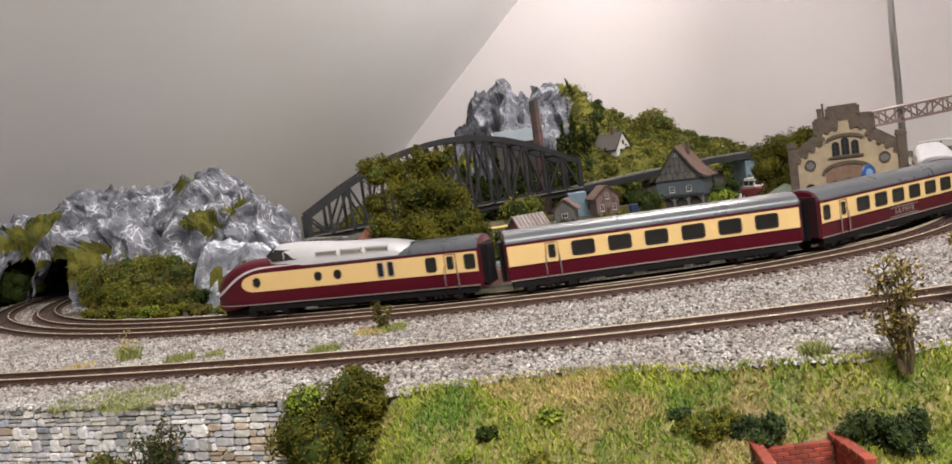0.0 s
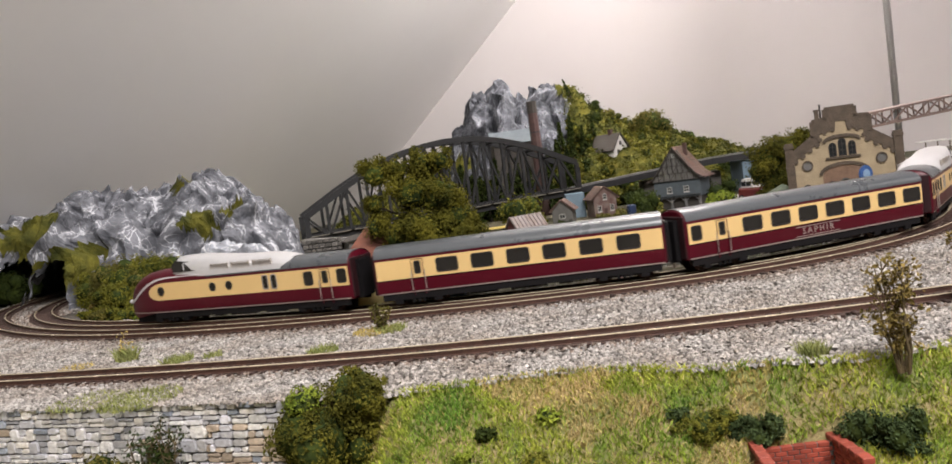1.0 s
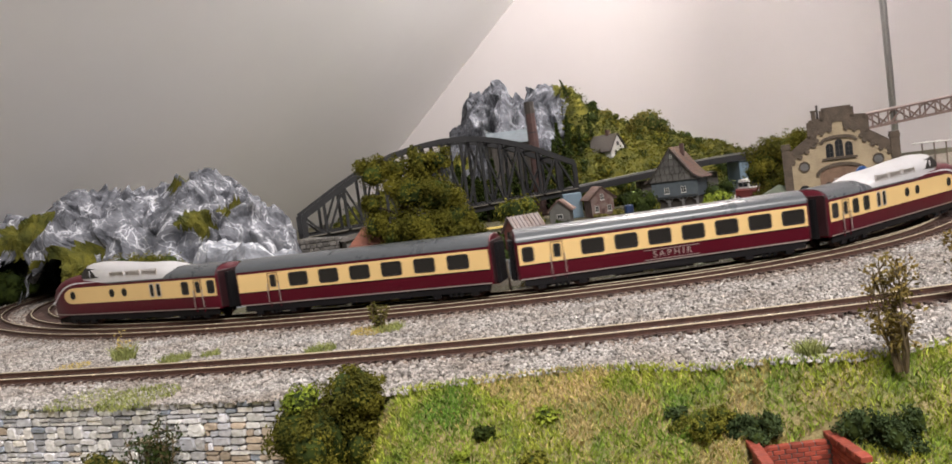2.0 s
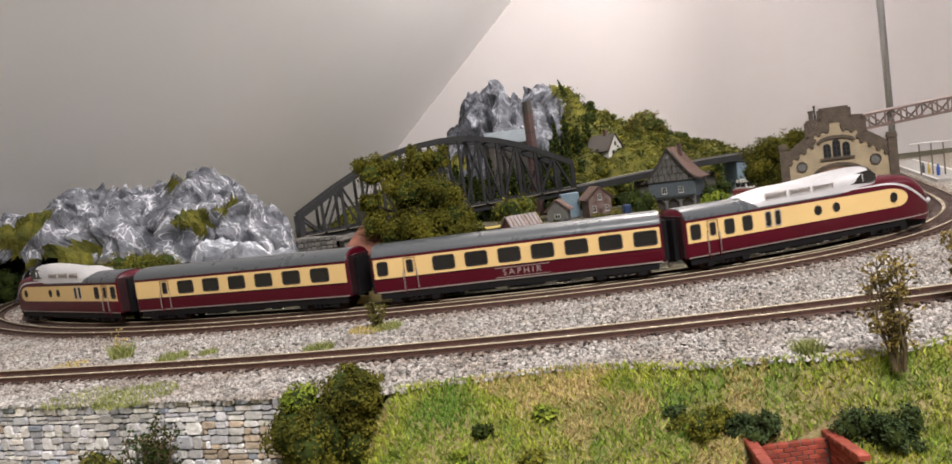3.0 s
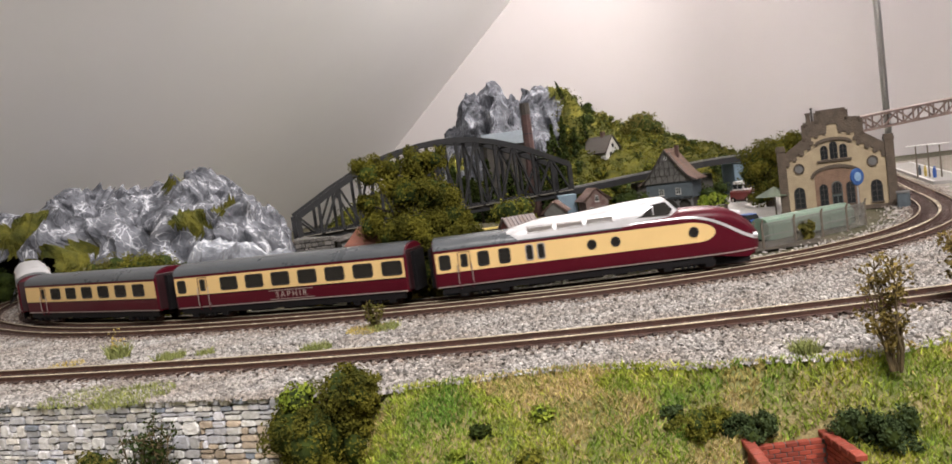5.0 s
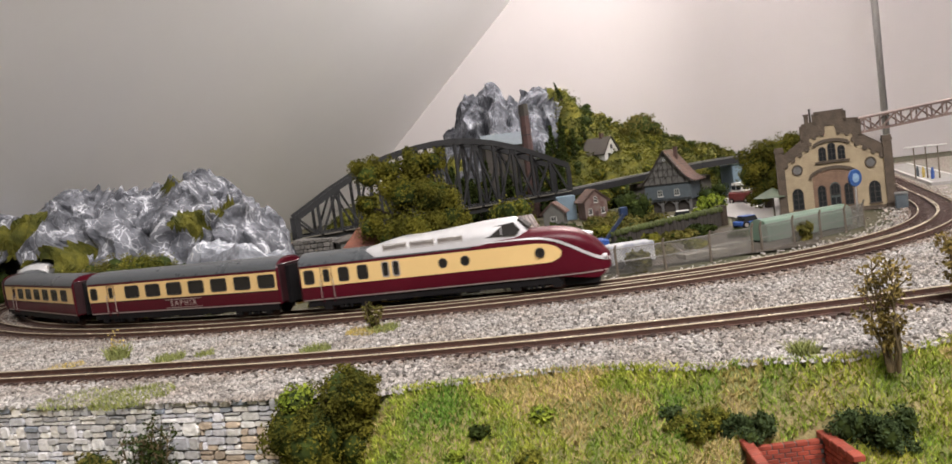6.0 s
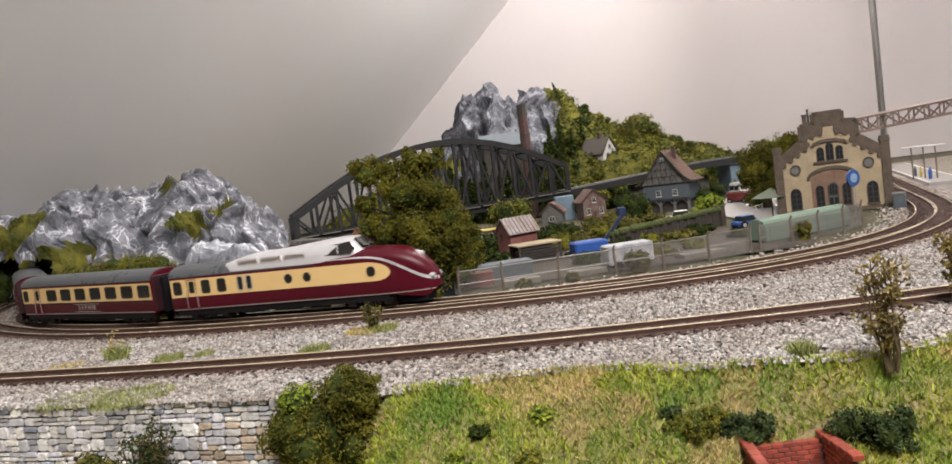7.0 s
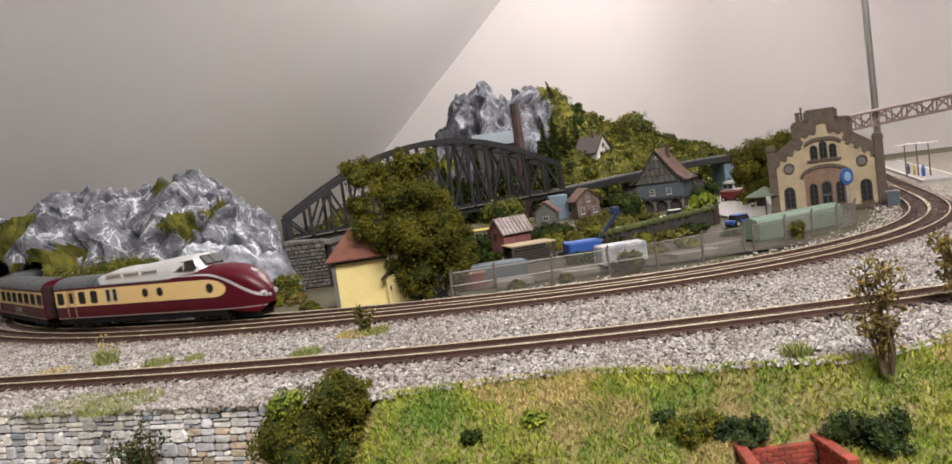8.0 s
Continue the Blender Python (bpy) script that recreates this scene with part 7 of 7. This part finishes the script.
    # bushes
    for i, (x, y, r, mt, sq) in enumerate(((0.296, 0.985, 0.021, M_LEAF_BRIGHT, 1.05), (0.236, 1.10, 0.024, M_LEAF, 0.9), (0.085, 0.90, 0.02, M_LEAF_DARK, 0.9), (0.105, 0.92, 0.02, M_LEAF_DARK, 0.9), (0.155, 1.0, 0.022, M_LEAF_BROWN, 0.8), (0.185, 1.02, 0.022, M_LEAF_BROWN, 0.8),
                                             (0.215, 1.03, 0.025, M_LEAF_DARK, 1.3), (0.05, 1.03, 0.036, M_LEAF, 1.25), (0.07, 1.06, 0.026, M_LEAF, 1.0), (0.225, 0.96, 0.024, M_LEAF_BROWN, 0.6), (0.19, 0.94, 0.024, M_LEAF_BROWN, 0.55), (0.15, 0.93, 0.02, M_LEAF, 0.55),
                                             (0.035, 0.620, 0.0065, M_LEAF, 0.8), (0.075, 0.628, 0.006, M_LEAF, 0.8), (0.130, 0.630, 0.011, M_LEAF_BROWN, 1.0), (0.282, 0.678, 0.010, M_LEAF_BROWN, 1.2), (0.0, 0.70, 0.014, M_LEAF_DARK, 0.7), (0.10, 0.71, 0.013, M_LEAF_DARK, 0.7), (0.165, 0.70, 0.013, M_LEAF_BROWN, 0.7), (0.145, 0.78, 0.018, M_LEAF_DARK, 0.6), (0.175, 0.80, 0.018, M_LEAF, 0.5), (0.205, 0.79, 0.02, M_LEAF_BROWN, 0.45), (0.235, 0.82, 0.018, M_LEAF_DARK, 0.5), (0.02, 0.77, 0.016, M_LEAF_DARK, 0.8), (0.09, 0.85, 0.018, M_LEAF, 0.8), (0.255, 0.76, 0.012, M_LEAF_DARK, 0.6), (0.20, 0.72, 0.012, M_LEAF, 0.6), (0.0, 0.83, 0.02, M_LEAF_DARK, 0.9), (0.02, 0.90, 0.022, M_LEAF_DARK, 0.9), (0.12, 0.86, 0.015, M_LEAF_BROWN, 0.9), (-0.02, 0.74, 0.018, M_LEAF_DARK, 0.9), (0.36, 1.2, 0.03, M_LEAF_DARK, 0.8))):
        bush("bush", ("bright light green bush by the garden wall" if mt is M_LEAF_BRIGHT else "rounded green flocked bush in the yard"), x, y, -0.006, r, mt, 400 + i, 1100, 0.0024, sq, 6, "bushes in the yard")


yard()


# ---- station at the far right ----
def station():
    a = math.degrees(math.atan2(0.27, 0.11))
    th = thing("platform", "pale grey model station platform with white edge", "platform", pose(0.665, 1.13, -0.0055, 0, 0, a))
    part("slab", box(-0.13, 0.42, -0.022, 0.022, 0, 0.006, 0.0006), M_CONCRETE, th)
    part("edge_strip", box(-0.13, 0.42, 0.019, 0.0225, 0.006, 0.0066), M_WHITE, th, "white edge strip")
    part("edge_strip", box(-0.13, 0.42, -0.0225, -0.019, 0.006, 0.0066), M_WHITE, th, "white edge strip")
    for i, (x, y) in enumerate(((0.629, 1.11), (0.640, 1.10), (0.642, 1.075))):
        l = thing("platform_lamp", "platform lamp with flat white shade on dark post", "lamp", pose(x, y, 0.0005, 0, 0, 10), "platform lamps")
        bm = bmesh.new()
        add_tube(bm, (0, 0, 0), (0, 0, 0.044), 0.0010, 0.0009, 8)
        part("post", bm, M_POST, l)
        part("shade", box(-0.013, 0.013, -0.004, 0.004, 0.044, 0.0458, 0.0006), M_WHITE, l, "flat white lamp shade")
    for i, (x, y, mt) in enumerate(((0.632, 1.075, M_BLUEPAINT), (0.637, 1.082, M_BLUEPAINT), (0.646, 1.12, M_YELLOW), (0.655, 1.15, M_BLUEGREY))):
        bm = bmesh.new()
        add_tube(bm, (0, 0, 0), (0, 0, 0.010), 0.0022, 0.0026, 8)
        add_tube(bm, (0, 0, 0.010), (0, 0, 0.0165), 0.0028, 0.0016, 8)
        t = bmesh.ops.create_icosphere(bm, subdivisions=1, radius=0.0015)
        bmesh.ops.translate(bm, verts=t["verts"], vec=(0, 0, 0.018))
        ob = part("figurine", bm, mt)
        ob.matrix_world = pose(x, y, 0.0005) @ Matrix.Scale(0.8, 4)
        tagged(ob, "tiny painted plastic figurine on the platform", "figurine", "figurines")
    b = thing("grey_box", "grey equipment box beside the curve", "box", pose(0.449, 0.822, -0.0055, 0, 0, 60))
    part("body", box(-0.009, 0.009, -0.006, 0.006, 0, 0.016, 0.001), M_BLUEGREY, b)
    part("lid", box(-0.0095, 0.0095, -0.0065, 0.0065, 0.016, 0.0172), M_GREYWALL, b)
    # signal gantry, a light lattice girder
    g = thing("lattice_girder", "long brownish steel lattice girder bridge over the station", "girder")
    A_, B_ = Vector((0.70, 1.50, 0.066)), Vector((1.25, 1.56, 0.104))
    n = 17
    s = Vector((0.0, 0.035, 0))
    M_GIRDER = mat("brown_girder", (0.24, 0.17, 0.145), 0.55, var=0.2, scale=100)
    for o in (Vector((0, 0, 0)), s):
        for z, w in ((0.0, 0.004), (0.026, 0.004)):
            bm = bmesh.new()
            add_bar(bm, A_ + o + Vector((0, 0, z)), B_ + o + Vector((0, 0, z)), w, 0.0032)
            part("chord", bm, M_GIRDER, g)
        for i in range(n):
            p, q = A_.lerp(B_, i / n) + o, A_.lerp(B_, (i + 1) / n) + o
            bm = bmesh.new()
            if i % 2:
                add_bar(bm, p, q + Vector((0, 0, 0.026)), 0.0025, 0.003, (0, 1, 0))
            else:
                add_bar(bm, p + Vector((0, 0, 0.026)), q, 0.0025, 0.003, (0, 1, 0))
            part("diagonal", bm, M_GIRDER, g)
            bm = bmesh.new()
            add_bar(bm, p, p + Vector((0, 0, 0.026)), 0.0022, 0.0025, (0, 1, 0))
            part("upright", bm, M_GIRDER, g)
    bm = bmesh.new()
    add_bar(bm, A_ + s * 0.5 + Vector((0, 0, 0.0285)), B_ + s * 0.5 + Vector((0, 0, 0.0285)), 0.044, 0.0016)
    part("top_plate", bm, mat("pinkish_top", (0.5, 0.40, 0.375), 0.6, var=0.1, scale=60), g, "pale pinkish top plate")
    for k in (0.03, 0.97):
        p = A_.lerp(B_, k)
        part("support", box(p.x - 0.006, p.x + 0.006, p.y, p.y + 0.035, -0.0055, p.z), M_GREYWALL, g)
    # the room's steel pipe by the gable wall
    bm = bmesh.new()
    add_tube(bm, (0.962, 1.80, -1.0), (0.962, 1.80, 1.9), 0.0075, 0.0075, 20)
    pp = part("pipe", bm, mat("brushed_pipe", (0.42, 0.41, 0.40), 0.35, metal=0.8, var=0.1, scale=20), smooth=True)
    tagged(pp, "vertical grey steel pipe standing before the gable wall", "pipe")
    # gravel of the station yard, and its tracks beyond the platform
    bm = bmesh.new()
    add_grid(bm, [[(x + 0.35 * (y - 0.85), y, -0.0040) for y in np.arange(0.85, 1.66, 0.1)] for x in np.arange(0.50, 1.16, 0.11)])
    tagged(part("station_ground", bm, mat("station_gravel", (0.30, 0.27, 0.23), 0.9, second=(0.15, 0.13, 0.105), scale=190, bump=0.8, bump_scale=600)), "beige gravel of the model station yard", "ground", kind="structure")
    for k in range(3):
        pts = [(0.72 + 0.055 * k, 0.92 - 0.02 * k), (0.80 + 0.05 * k, 1.10), (0.90 + 0.045 * k, 1.32), (1.0 + 0.04 * k, 1.56)]
        ln = Line(pts, 0.004, 200)
        t = thing("station_track", "brown station track beside the platform", "railway track", kind="structure")
        for o in (-0.00865, 0.00865):
            part("rail", sweep(ln, 0.0, ln.s[-1] - 0.01, o, RAIL_SIDE), M_RAIL, t)
        bm = bmesh.new()
        for s_ in np.arange(0, ln.s[-1] - 0.01, 0.0072):
            c, tt, nn = ln.frame_at(s_)
            v = add_box(bm, -0.0013, 0.0013, -0.0145, 0.0145, -0.0055, -0.0028)
            bmesh.ops.transform(bm, matrix=pose(c[0], c[1], 0, 0, 0, math.degrees(math.atan2(tt[1], tt[0]))), verts=v)
        tagged(part("sleepers_far", bm, M_SLEEPER, t), kind="stuff")


station()


# ---- brick portal in the grass ----
def brick_portal():
    th = thing("brick_portal", "open red brick pit with raised side walls in the grass", "brick structure", pose(0.1105, 0.290, -0.0520, 0, 0, -2))
    rng = random.Random(3)
    w, d = 0.0152, 0.012
    L_, H_ = 0.0046, 0.0019
    mesh = mesh_of("brick", box(-L_ / 2 + 0.00012, L_ / 2 - 0.00012, -0.0013, 0.0013, 0.00012, H_ - 0.00012, 0.00015), M_BRICK)

    def course(x0, y0, x1, y1, z, shift):
        n = max(1, int(round(math.hypot(x1 - x0, y1 - y0) / L_)))
        ang = math.degrees(math.atan2(y1 - y0, x1 - x0))
        for k in range(n):
            q = (k + 0.5 + (0.25 if shift else -0.25)) / n
            q = min(max(q, 0.5 / n), 1 - 0.5 / n)
            part("brick", mesh, None, th).matrix_local = pose(x0 + (x1 - x0) * q, y0 + (y1 - y0) * q, z + rng.uniform(-0.00005, 0.00005), 0, 0, ang)
    for r in range(11):
        z = H_ * r
        course(-w + 0.001, d, w - 0.001, d, z, r % 2)
        course(-w, d - 0.001, -w - 0.0015, -d, z, r % 2)
        course(w, d - 0.001, w + 0.0015, -d, z, r % 2)
    part("mortar_core", box(-w, w, d - 0.0009, d + 0.0009, 0, H_ * 11 - 0.0003), M_GREYWALL, th)
    for sgn in (-1, 1):
        for k in range(5):
            t = k / 4
            bm = box(-0.0022, 0.0022, -0.0028, 0.0028, 0, 0.0024, 0.0003)
            p = part("cap_brick", bm, M_BRICK, th)
            p.matrix_local = pose(sgn * (w + 0.0015 * t), d - 2 * d * t, H_ * 11, 0, 0, 0)
    bm = bmesh.new()
    add_tube(bm, (0.0, 0.004, 0), (0.0, 0.004, 0.0125), 0.0035, 0.003, 14)
    part("pipe_cap", bm, M_CONCRETE, th, "round grey pipe cap")


brick_portal()


# ---- what moves ----
def motions():
    ts = [i * 0.25 for i in range(33)]
    walk(COACH_2, [(t, coach_pose(train_at(t) - PITCH / 2, False)) for t in ts])
    walk(COACH_3, [(t, coach_pose(train_at(t) + PITCH / 2, False)) for t in ts])
    walk(POWER_1, [(t, power_pose(train_at(t) - PITCH - GAP / 2, -1)) for t in ts])
    walk(POWER_4, [(t, power_pose(train_at(t) + PITCH + GAP / 2, 1)) for t in ts])


motions()
